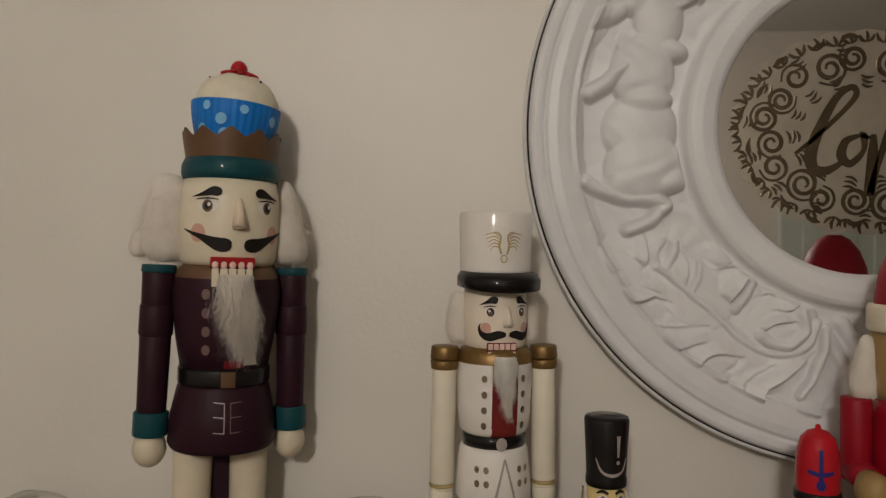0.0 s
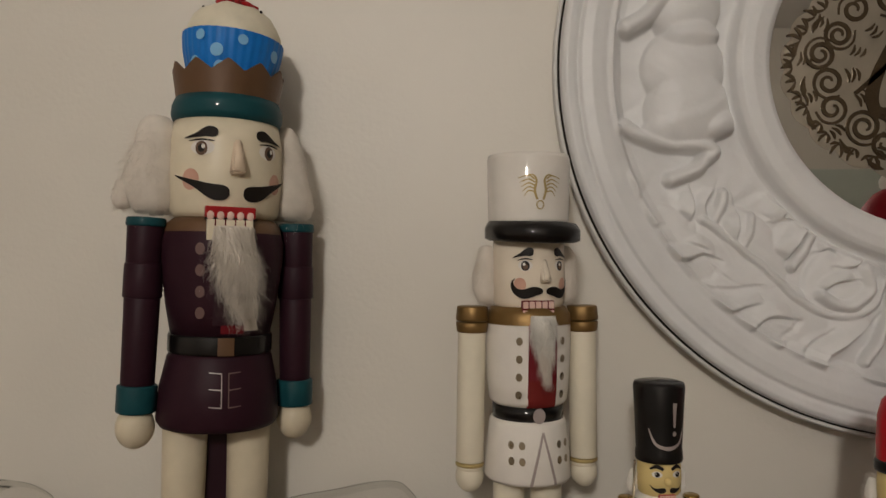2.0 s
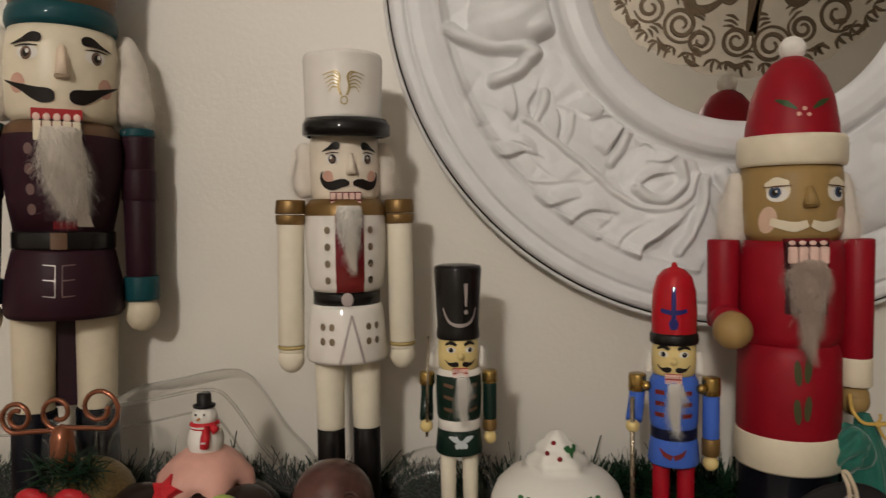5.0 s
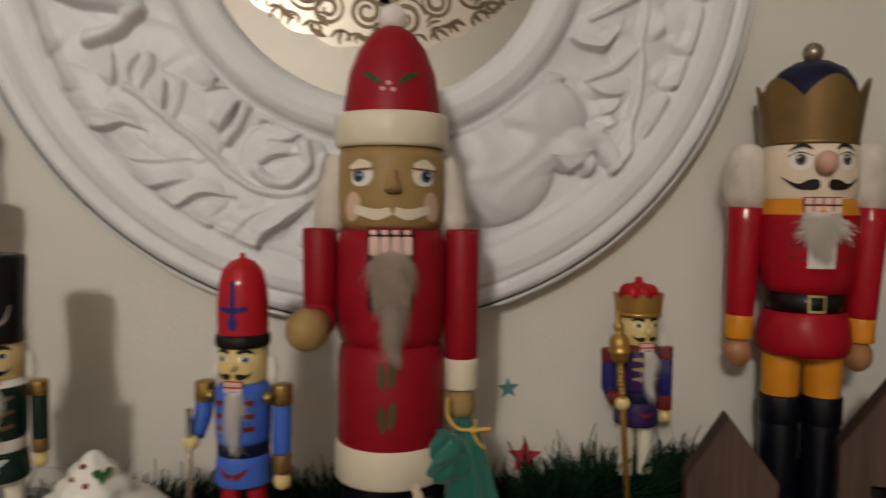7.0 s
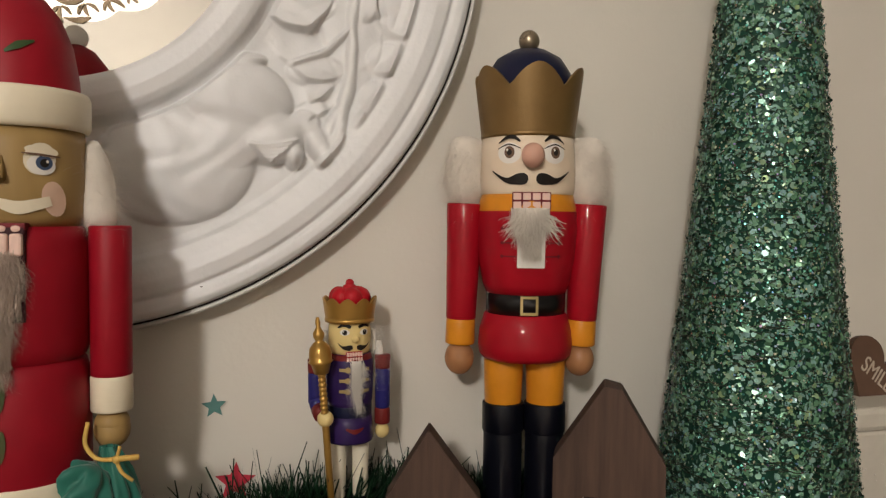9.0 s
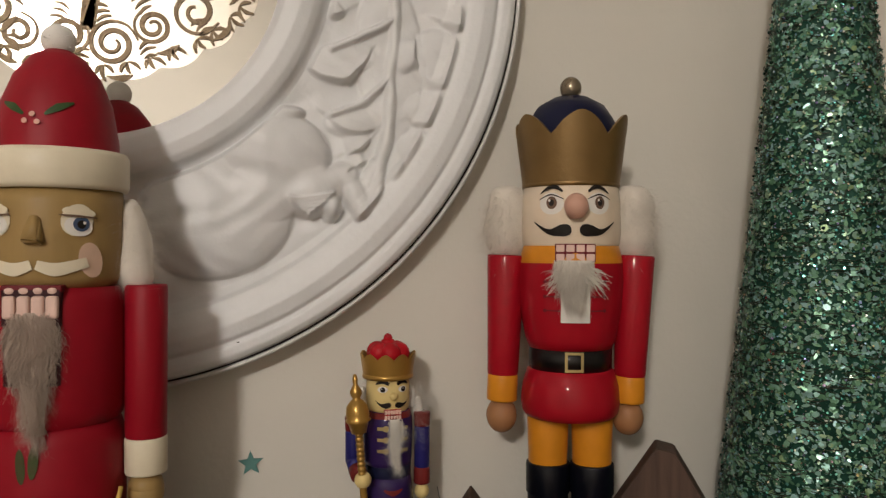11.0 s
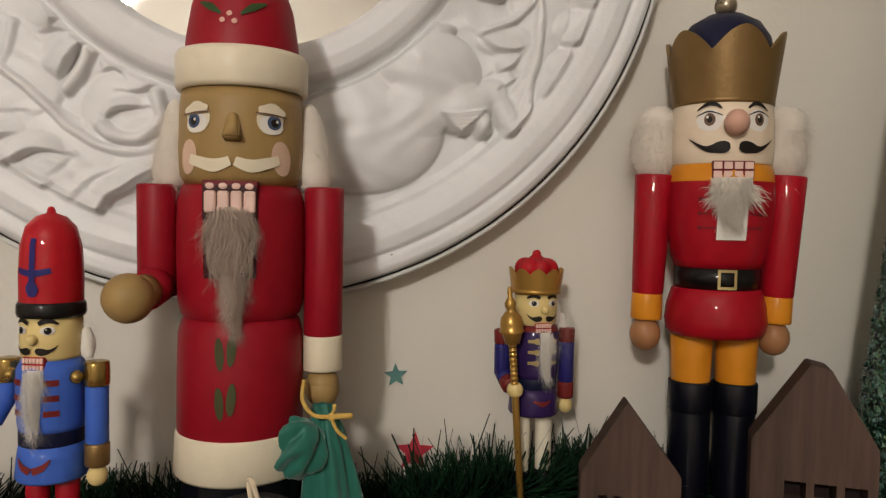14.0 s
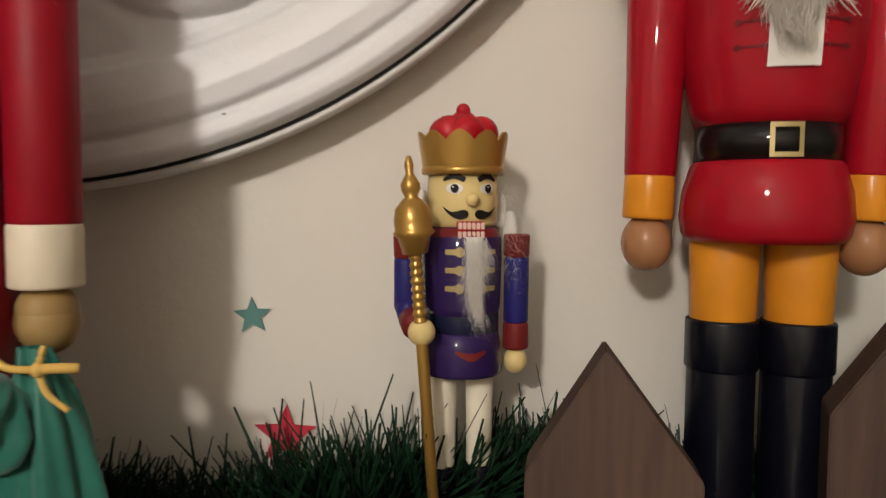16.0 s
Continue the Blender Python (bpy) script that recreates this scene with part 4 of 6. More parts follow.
# purple figure with a brown crown
def purple_figure():
    b, g = Build(), random.Random(11)
    d = -0.003
    leg_pair(b, 0.024, 0.0170, 0.10, 0.181 + d, "bone", "boot_navy", 0.098, 0.0175, base_r=0.052)
    b.box("plum_dark", (-0.010, 0.0, 0.10), (0.010, 0.012, 0.181 + d))
    sk = [(0, 0.176 + d), (0.0435, 0.176 + d), (0.0462, 0.180 + d), (0.0445, 0.204 + d), (0.0395, 0.226 + d), (0.0380, 0.229 + d), (0, 0.229 + d)]
    b.lathe("plum", sk)
    b.lathe("black", [(0, 0.2285 + d), (0.0390, 0.2285 + d), (0.0395, 0.230 + d), (0.0395, 0.2405 + d), (0.0390, 0.242 + d), (0, 0.242 + d)])
    to = [(0, 0.241 + d), (0.0375, 0.241 + d), (0.0420, 0.264 + d), (0.0462, 0.295 + d), (0.0465, 0.308 + d), (0.0445, 0.315 + d)]
    b.lathe("plum", to)
    b.lathe("brass_brown", [(0.0448, 0.313 + d), (0.0430, 0.321 + d), (0.0370, 0.326 + d), (0, 0.326 + d)])
    R, S = profile(to[1:]), profile(sk[1:-1])
    b.patch("brass_brown", S, -0.0055, 0.0055, 0.2290 + d, 0.2415 + d, 0.0030)
    for k in range(4):
        b.spot("button_dull", R, -0.021 + 0.0005 * k, 0.3030 + d - 0.0148 * k, 0.0036, 0.0042)
        b.spot("plum_dark", R, 0.023, 0.3030 + d - 0.0148 * k, 0.0036, 0.0042)
    b.patch("plum_dark", R, -0.010, 0.013, 0.250 + d, 0.314 + d, 0.0005)
    b.patch("crimson_dark", R, -0.004, 0.013, 0.244 + d, 0.250 + d, 0.0005)
    for s in (-1, 1):
        line = "silver_line" if s < 0 else "button_dull"
        b.stroke(line, S, [(s * 0.0025, 0.194 + d), (s * 0.0025, 0.217 + d)], [0.0009, 0.0007])
        for z in (0.194, 0.206, 0.217):
            b.stroke(line, S, [(s * 0.0025, z + d), (s * 0.0115, z + d + 0.0008)], [0.0010, 0.0006])
    hd = [(0, 0.325 + d), (0.0370, 0.325 + d), (0.0415, 0.330 + d), (0.0435, 0.350 + d), (0.0428, 0.380 + d), (0.0395, 0.3965 + d), (0, 0.397 + d)]
    b.lathe("cream", hd)
    F = profile(hd[1:-1])
    e, start = 0.3725 + d, len(b.v)
    for s in (-1, 1):
        b.spot("blush", F, s * 0.0345, e - 0.0215, 0.0072, 0.0075, 0.0005)
        b.spot("white", F, s * 0.0255, e + 0.0005, 0.0090, 0.0052, 0.0005)
        b.spot("iris_brown", F, s * 0.0260, e, 0.0046, 0.0050, 0.0008)
        b.spot("face_black", F, s * 0.0260, e, 0.0026, 0.0029, 0.0011)
        b.spot("white", F, s * 0.0260 + 0.0016, e + 0.0012, 0.0014, 0.0016, 0.0014)
        b.stroke("face_black", F, [(s * 0.0165, e + 0.0052), (s * 0.026, e + 0.0060), (s * 0.0360, e + 0.0050)], [0.0006, 0.0013, 0.0006], 0.0012)
        b.drop("face_black", F, [(s * 0.0140, e + 0.0108), (s * 0.0210, e + 0.0118), (s * 0.0300, e + 0.0092), (s * 0.0405, e + 0.0070)], 0.0078)
        b.drop("face_black", F, [(s * 0.0050, e - 0.0302), (s * 0.0160, e - 0.0300), (s * 0.0310, e - 0.0245), (s * 0.0500, e - 0.0185)], 0.0112)
    wedge_nose(b, "skin", F, 0.3540 + d, 0.3805 + d, 0.0052, 0.0095)
    b.twist(start, 5)
    # jaw: a red bar with half-round teeth over a pale lever
    r = F(0.33 + d) + 0.0030
    b.box("mouth_red", (-0.0180, -r, 0.3248 + d), (0.0180, -r + 0.010, 0.3325 + d), 0.0006)
    b.box("face_black", (-0.0178, -r + 0.0006, 0.3232 + d), (0.0178, -r + 0.010, 0.3250 + d))
    b.box("cream", (-0.0165, -r + 0.0002, 0.3090 + d), (0.0165, -r + 0.012, 0.3236 + d), 0.0006)
    for k in range(5):
        x = -0.0142 + 0.0071 * k
        b.ball("teeth", (x, -r + 0.0004, 0.3262 + d), 0.0029, (1, 0.35, 1.1), 12)
        if k < 4:
            b.box("crimson_dark", (x + 0.0031, -r - 0.0002, 0.3190 + d), (x + 0.0040, -r + 0.001, 0.3236 + d))
    beard(b, "wool", R, 0.003, 0.319 + d, 0.246 + d, 0.034, g, 420, 0.50, 0.017, 0.012)
    for s in (-1, 1):
        wig(b, "wool", s, 0.0520 if s < 0 else 0.0505, 0.006, 0.323 + d, 0.403 + d, 0.0245 if s < 0 else 0.0200, g, 260, 0.22 if s < 0 else 0.50, core=0.84)
        x = s * 0.0570
        arm(b, x, 0.0, [("teal", 0.0146, 0.318 + d, 0.0142, 0.3245 + d), ("plum", 0.0130, 0.287 + d, 0.0135, 0.319 + d), ("plum", 0.0142, 0.267 + d, 0.0140, 0.292 + d), ("plum", 0.0122, 0.205 + d, 0.0130, 0.268 + d),
                          ("teal", 0.0146, 0.1860 + d, 0.0146, 0.2055 + d)], 0.1755 + d, 0.0142, "bone", 0.02)
    wig(b, "wool", -1, 0.0740, 0.004, 0.328 + d, 0.354 + d, 0.0105, g, 160, 0.1)
    b.lathe("teal", [(0, 0.395 + d), (0.0405, 0.395 + d), (0.0425, 0.400 + d), (0.0420, 0.407 + d), (0.0395, 0.4125 + d), (0, 0.413 + d)])
    b.crown("brass_brown", 0.0388, 0.4110 + d, 0.0432, 0.4365 + d, 11, 0.0080, 0.0016, phase=0.2)
    b.scale(0.94)
    return b


# white figure with a tall hat
def white_figure():
    b, g = Build(), random.Random(12)
    leg_pair(b, 0.0145, 0.0120, 0.08, 0.143, "ivory", "black", 0.087, 0.0112, base_r=0.040)
    sk = [(0, 0.1405), (0.0315, 0.1405), (0.0328, 0.143), (0.0312, 0.162), (0.0290, 0.180), (0.0275, 0.183), (0, 0.183)]
    b.lathe("white", sk)
    b.lathe("black", [(0, 0.182), (0.0268, 0.182), (0.0268, 0.1935), (0, 0.1935)])
    to = [(0, 0.1925), (0.0265, 0.1925), (0.0295, 0.196), (0.0312, 0.212), (0.0322, 0.235), (0.0320, 0.2505)]
    b.lathe("white", to)
    b.lathe("gold", [(0.0323, 0.249), (0.0318, 0.256), (0.0280, 0.261), (0, 0.261)])
    R, S = profile(to[1:]), profile(sk[1:-1])
    b.spot("silver_line", S, 0.0, 0.1880, 0.0042, 0.0052, 0.003)
    b.patch("crimson_dark", R, -0.0085, 0.0135, 0.1930, 0.250, 0.0006)
    b.patch("maroon", R, -0.0080, 0.0130, 0.1932, 0.212, 0.0009)
    for k in range(4):
        for u in (-0.0150, 0.0190):
            b.spot("pewter", R, u, 0.2385 - 0.0122 * k, 0.0024, 0.0028)
    for z in (0.168, 0.1575):
        for u in (-0.0205, -0.0125, 0.0165, 0.0245):
            b.spot("pewter", S, u, z, 0.0023, 0.0027)
    for s in (-1, 1):
        b.stroke("silver_line", S, [(0.003 + s * 0.0095, 0.1415), (0.003, 0.1765)], [0.0022, 0.0016])
    hd = [(0, 0.259), (0.0245, 0.259), (0.0268, 0.264), (0.0278, 0.280), (0.0272, 0.300), (0.0262, 0.309), (0, 0.310)]
    b.lathe("skin_gloss", hd)
    F = profile(hd[1:-1])
    start = len(b.v)
    for s in (-1, 1):
        b.spot("blush", F, s * 0.0180, 0.2765, 0.0046, 0.0050, 0.0005)
        b.spot("white", F, s * 0.0140, 0.2898, 0.0052, 0.0036, 0.0005)
        b.spot("face_black", F, s * 0.0140, 0.2896, 0.0031, 0.0034, 0.0008)
        b.spot("iris_brown", F, s * 0.0140, 0.2890, 0.0020, 0.0020, 0.0011)
        b.spot("white", F, s * 0.0140 - 0.0008, 0.2906, 0.0010, 0.0011, 0.0014)
        b.stroke("face_black", F, [(s * 0.0090, 0.2938), (s * 0.0140, 0.2944), (s * 0.0195, 0.2934)], [0.0004, 0.0010, 0.0004], 0.0012)
        b.drop("black", F, [(s * 0.0080, 0.2985), (s * 0.0120, 0.2990), (s * 0.0170, 0.2972), (s * 0.0230, 0.2950)], 0.0060)
        b.drop("face_black", F, [(s * 0.0014, 0.2722), (s * 0.0075, 0.2722), (s * 0.0145, 0.2704), (s * 0.0200, 0.2718), (s * 0.0232, 0.2755), (s * 0.0232, 0.2790), (s * 0.0215, 0.2808)], 0.0068)
    wedge_nose(b, "skin_gloss", F, 0.2775, 0.2945, 0.0034, 0.0065)
    b.twist(start, 9)
    mouth(b, F, 0.2540, 0.2660, 0.0120, 2, 5, bar="crimson_dark", off=0.0026)
    beard(b, "wool_white", R, 0.0020, 0.256, 0.222, 0.021, g, 260, 0.75, 0.002)
    beard(b, "wool", R, 0.0030, 0.236, 0.204, 0.012, g, 160, 0.40, 0.003)
    for s in (-1, 1):
        wig(b, "wool", s, 0.0310, 0.006, 0.258, 0.308, 0.0135, g, 260, 0.15)
        arm(b, s * 0.0430, 0.0, [("gold", 0.0124, 0.2505, 0.0116, 0.2610), ("gold", 0.0116, 0.2425, 0.0122, 0.2500), ("ivory", 0.0104, 0.1520, 0.0104, 0.2435), ("gold_line", 0.0108, 0.1490, 0.0108, 0.1520)], 0.1420, 0.0105, "ivory", 0.015)
        b.ball("ivory", (s * 0.0444, 0, 0.1485), 0.0102, (1, 1, 0.5))
    # peaked brim and hat
    rows = []
    for q, z in ((0.90, 0.3075), (1.0, 0.3090), (1.0, 0.3165), (0.92, 0.3210), (0.6, 0.3225)):
        row = []
        for j in range(44):
            a = 2 * math.pi * j / 44
            fr = max(0.0, -math.sin(a))
            r = (0.0330 + 0.0110 * fr ** 1.2) * q
            row.append((math.cos(a) * r, math.sin(a) * r, z - 0.0030 * fr * q))
        rows.append(row)
    start = len(b.v)
    b.grid("black", rows, True)
    b.twist(start, 12)
    ht = [(0, 0.3195), (0.0302, 0.3195), (0.0304, 0.322), (0.0314, 0.3645), (0.0304, 0.3675), (0, 0.3680)]
    b.lathe("white", ht)
    T = profile(ht[1:-1])
    b.stroke("gold_line", T, [(0.0026 * math.cos(a), 0.3310 + 0.0028 * math.sin(a)) for a in (0, 1.05, 2.1, 3.15, 4.2, 5.25, 6.28)], [0.0009, 0.0009], 0.0006, 4)
    for s in (-1, 1):
        b.stroke("gold_line", T, [(s * 0.0022, 0.3345), (s * 0.0040, 0.3405), (s * 0.0030, 0.3475), (s * 0.0050, 0.3510), (s * 0.0085, 0.3515)], [0.0016, 0.0018, 0.0016, 0.0010, 0.0005])
        for k in range(5):
            b.stroke("gold_line", T, [(s * (0.0036 + 0.0002 * k), 0.3395 + 0.0022 * k), (s * 0.0085, 0.3405 + 0.0026 * k), (s * (0.0115 + 0.0012 * k), 0.3370 + 0.0030 * k)], [0.0010, 0.0009, 0.0004], n=6)
    b.scale(0.94)
    return b


# tall figure in a red robe and a pointed hat
def robe_figure():
    b, g = Build(), random.Random(13)
    d = 0.004
    b.lathe("boot_navy", [(0, 0), (0.040, 0), (0.041, 0.004), (0.039, 0.030), (0.033, 0.040), (0.032, 0.067 + d)])
    b.lathe("cream", [(0, 0.0655 + d), (0.0348, 0.0655 + d), (0.0362, 0.0675 + d), (0.0354, 0.0885 + d), (0.0348, 0.0900 + d), (0.03, 0.0900 + d)])
    ro = [(0.0338, 0.0885 + d), (0.0346, 0.0905 + d), (0.0345, 0.120 + d), (0.0340, 0.144 + d), (0.0322, 0.1510 + d), (0.0305, 0.1525 + d)]
    b.lathe("red_satin", ro)
    to = [(0.0305, 0.1525 + d), (0.0325, 0.1545 + d), (0.0342, 0.161 + d), (0.0350, 0.190 + d), (0.0345, 0.216 + d), (0.0320, 0.2245 + d), (0, 0.2250 + d)]
    b.lathe("red_satin", to)
    R, S = profile(to[:-1]), profile(ro)
    b.patch("slot_dark", R, -0.0148, 0.0124, 0.176 + d, 0.222 + d, 0.0006)
    for z in (0.1375, 0.1115):
        for s in (-1, 1):
            b.spot("button_brown", S, -0.003 + s * 0.0031, z + d + 0.0012 * s, 0.0024, 0.0088, 0.0006 + 0.0002 * s, tilt=-0.07 * s)
    hd = [(0, 0.2245 + d), (0.0300, 0.2245 + d), (0.0332, 0.230 + d), (0.0340, 0.245 + d), (0.0332, 0.268 + d), (0.0322, 0.276 + d), (0, 0.277 + d)]
    b.lathe("tan_wood", hd)
    F = profile(hd[1:-1])
    for s in (-1, 1):
        b.spot("cream", F, s * 0.0195, 0.2592 + d, 0.0076, 0.0084, 0.0005, tilt=-0.45 * s)
        b.spot("white", F, s * 0.0200, 0.2560 + d, 0.0068, 0.0050, 0.0008, tilt=-0.15 * s)
        b.spot("iris_blue", F, s * 0.0212, 0.2572 + d, 0.0040, 0.0038, 0.0011)
        b.spot("face_black", F, s * 0.0212, 0.2570 + d, 0.0021, 0.0022, 0.0014)
        b.spot("white", F, s * 0.0212 + 0.0012, 0.2578 + d, 0.0007, 0.0008, 0.0017)
        b.spot("cream", F, s * 0.0200, 0.2632 + d, 0.0078, 0.0028, 0.0015, tilt=-0.12 * s)
        b.stroke("iris_brown", F, [(s * 0.0110, 0.2618 + d), (s * 0.0195, 0.2612 + d), (s * 0.0285, 0.2604 + d)], [0.0006, 0.0012, 0.0006], 0.0018)
        b.spot("cheek", F, s * 0.0262, 0.2388 + d, 0.0062, 0.0092, 0.0005, tilt=0.2 * s)
        b.stroke("cream", F, [(s * 0.0012, 0.2366 + d), (s * 0.0090, 0.2342 + d), (s * 0.0170, 0.2358 + d), (s * 0.0240, 0.2378 + d)], [0.0046, 0.0068, 0.0058, 0.0050], 0.0013)
    wedge_nose(b, "tan_wood", F, 0.2465 + d, 0.2620 + d, 0.0045, 0.0075)
    b.box("crimson_dark", (-0.0150, -0.0345, 0.2228 + d), (0.0130, -0.024, 0.2265 + d), 0.0006)
    b.box("slot_dark", (-0.0150, -0.0346, 0.2060 + d), (0.0126, -0.026, 0.2245 + d), 0.0006)
    for k in range(4):
        x = -0.0108 + k * 0.0066
        b.box("teeth", (x - 0.0030, -0.0372, 0.2098 + d), (x + 0.0030, -0.030, 0.2212 + d), 0.0014)
        b.ball("teeth", (x - 0.0004, -0.0334, 0.2236 + d), 0.0029, (1, 0.7, 0.7), 14)
    beard(b, "wool_taupe", R, -0.001, 0.213 + d, 0.168 + d, 0.0275, g, 300, 0.90, 0.001, 0.006)
    beard(b, "wool_taupe", R, 0.0005, 0.178 + d, 0.140 + d, 0.015, g, 200, 0.30, 0.002, 0.007)
    for s in (-1, 1):
        wig(b, "wool", s, 0.0375, 0.004, 0.217 + d, 0.277 + d, 0.0130, g, 260, 0.45)
    # one arm hangs, the other is held out
    arm(b, 0.0455, 0.0, [("red_satin", 0.0110, 0.141 + d, 0.0112, 0.2250 + d), ("cream", 0.0112, 0.121 + d, 0.0112, 0.1415 + d)], 0.1100 + d, 0.0098, "tan_wood")
    b.ball("tan_wood", (0.0455, 0, 0.1140 + d), 0.0094, (1, 1, 0.9))
    b.lathe("red_satin", rounded(0.0105, 0.163 + d, 0.0110, 0.2250 + d), (-0.0455, 0, 0), 24)
    b.tube("red_satin", [(-0.0455, 0.004, 0.170 + d), (-0.0455, -0.022, 0.168 + d)], 0.0105, 20)
    b.tube("tan_wood", [(-0.0460, -0.021, 0.168 + d), (-0.0480, -0.030, 0.167 + d)], 0.0092, 20)
    b.ball("tan_wood", (-0.0500, -0.038, 0.1660 + d), 0.0128)
    # hat
    b.lathe("cream", [(0.030, 0.2755 + d), (0.0345, 0.2755 + d), (0.0358, 0.278 + d), (0.0358, 0.2935 + d), (0.0345, 0.2962 + d), (0.028, 0.2962 + d)])
    ht = [(0.0308, 0.2950 + d), (0.0302, 0.304 + d), (0.0272, 0.322 + d), (0.0214, 0.337 + d), (0.0134, 0.3475 + d), (0.0060, 0.3520 + d), (0, 0.3525 + d)]
    b.lathe("red_satin", ht)
    T = profile(ht[:-1])
    for s in (-1, 1):
        b.stroke("leaf_paint", T, [(-0.002 + s * 0.005, 0.3125 + d), (-0.002 + s * 0.011, 0.3165 + d), (-0.002 + s * 0.018, 0.3195 + d)], [0.0012, 0.0042, 0.0008], 0.0007)
    for u, z in ((-0.006, 0.309), (0.000, 0.3085), (-0.0025, 0.3125)):
        b.spot("pink", T, u, z + d, 0.0014, 0.0014, 0.0012)
    b.ball("wool_white", (0, 0, 0.3575 + d), 0.0088)
    b.strands("wool_white", 200, lambda g_: Vector((0, 0, 0.3575 + d)) + Vector((g_.gauss(0, 1), g_.gauss(0, 1), g_.gauss(0, 1))).normalized() * 0.0080, lambda g_, p: p - Vector((0, 0, 0.3575 + d)), 0.0022, 0.0005, g, 0.3)
    return b


# figure in a red coat with a gold crown
def red_coat_figure():
    b, g = Build(), random.Random(14)
    d = 0.008
    leg_pair(b, 0.0158, 0.0152, 0.09, 0.134 + d, "orange", "boot_navy", 0.096 + d, 0.0146, ("boot_navy", 0.0158, 0.077 + d, 0.098 + d), base_r=0.045)
    sk = [(0, 0.1300 + d), (0.0318, 0.1300 + d), (0.0345, 0.1330 + d), (0.0356, 0.1400 + d), (0.0345, 0.150 + d), (0.0312, 0.1605 + d), (0.0290, 0.1625 + d), (0, 0.1625 + d)]
    b.lathe("red", sk)
    b.lathe("black", [(0, 0.1615 + d), (0.0298, 0.1615 + d), (0.0298, 0.1762 + d), (0, 0.1762 + d)])
    to = [(0, 0.1750 + d), (0.0295, 0.1750 + d), (0.0325, 0.182 + d), (0.0362, 0.200 + d), (0.0378, 0.220 + d), (0.0372, 0.2320 + d)]
    b.lathe("red", to)
    b.lathe("orange", [(0.0372, 0.2305 + d), (0.0360, 0.2375 + d), (0.0340, 0.2440 + d), (0, 0.2440 + d)])
    R, S = profile(to[1:]), profile([(0.0298, 0.16), (0.0298, 0.20)])
    zb = 0.1689 + d
    for u0, u1, v0, v1 in ((-0.0062, 0.0062, zb + 0.0046, zb + 0.0064), (-0.0062, 0.0062, zb - 0.0064, zb - 0.0046), (-0.0062, -0.0044, zb - 0.0064, zb + 0.0064), (0.0044, 0.0062, zb - 0.0064, zb + 0.0064)):
        b.patch("gold_line", S, u0, u1, v0, v1, 0.0012, 4, 2)
    for z in (0.211, 0.2205, 0.202):
        for s in (-1, 1):
            b.stroke("crimson_dark", R, [(s * 0.009, z + d), (s * 0.021, z + d)], [0.0010, 0.0008])
            b.spot("crimson_dark", R, s * 0.021, z + d, 0.0014, 0.0012)
    b.patch("wool_white", R, -0.0095, 0.0095, 0.1945 + d, 0.2250 + d, 0.0016)
    d -= 0.002
    hd = [(0, 0.2430 + d), (0.0332, 0.2430 + d), (0.0350, 0.2470 + d), (0.0358, 0.256 + d), (0.0352, 0.274 + d), (0.0338, 0.2865 + d), (0, 0.2870 + d)]
    b.lathe("skin_warm", hd)
    F = profile(hd[1:-1])
    for s in (-1, 1):
        b.spot("skin", F, s * 0.0265, 0.2650 + d, 0.0055, 0.0050, 0.0004)
        b.spot("white", F, s * 0.0165, 0.2720 + d, 0.0088, 0.0070, 0.0005)
        eye(b, F, s * 0.0165, 0.2725 + d, 0.0078)
        b.stroke("face_black", F, [(s * 0.0085, 0.2795 + d), (s * 0.013, 0.2825 + d), (s * 0.0185, 0.2820 + d), (s * 0.0245, 0.2785 + d)], [0.0012, 0.0026, 0.0022, 0.0006], 0.0010)
    for s in (-1, 1):
        b.drop("face_black", F, [(s * 0.0028, 0.2555 + d), (s * 0.0095, 0.2548 + d), (s * 0.0185, 0.2542 + d), (s * 0.0300, 0.2605 + d)], 0.0078)
    b.ball("blush", (0.0, -0.0405, 0.2700 + d), 0.0082)
    mouth(b, F, 0.2350 + d, 0.2465 + d, 0.0136, 2, 4, bar="crimson_dark", off=0.0024)
    beard(b, "wool", R, -0.001, 0.236 + d, 0.199 + d, 0.030, g, 320, 0.40, 0.000, 0.007)
    b.strands("wool", 160, lambda q: b.on(R, q.uniform(-0.012, 0.012), 0.228 + d + q.uniform(-0.006, 0.006), 0.003), lambda q, p: Vector((p.x * 60 + q.uniform(-0.4, 0.4), -0.2, -0.5 + q.uniform(-0.4, 0.4))), 0.013, 0.0009, g, 0.2)
    for s in (-1, 1):
        wig(b, "wool", s, 0.0455, 0.006, 0.232 + d, 0.291 + d, 0.0225, g, 480, 0.05)
        arm(b, s * 0.0462, 0.0, [("red", 0.0112, 0.1580 + d, 0.0138, 0.2390 + d), ("orange", 0.0112, 0.1405 + d, 0.0110, 0.1590 + d)], 0.1305 + d, 0.0112, "ball_wood", 0.03 if s < 0 else -0.045)
    d -= 0.0015
    b.crown("antique_gold", 0.0345, 0.2855 + d, 0.0408, 0.3320 + d, 6, 0.0150, 0.0020, round_teeth=True, phase=0.913)
    b.lathe("antique_gold", [(0, 0.2850 + d), (0.0345, 0.2850 + d), (0.0352, 0.2870 + d), (0.0340, 0.2890 + d), (0, 0.2890 + d)])
    b.lathe("navy", [(0.0335, 0.290 + d), (0.0335, 0.318 + d), (0.0310, 0.330 + d), (0.0240, 0.3400 + d), (0.0130, 0.3460 + d), (0, 0.3480 + d)])
    b.ball("pewter", (0, 0, 0.3530 + d), 0.0078)
    b.lathe("pewter", rounded(0.0045, 0.3445 + d, 0.0035, 0.349 + d), seg=16)
    b.scale(0.93)
    return b


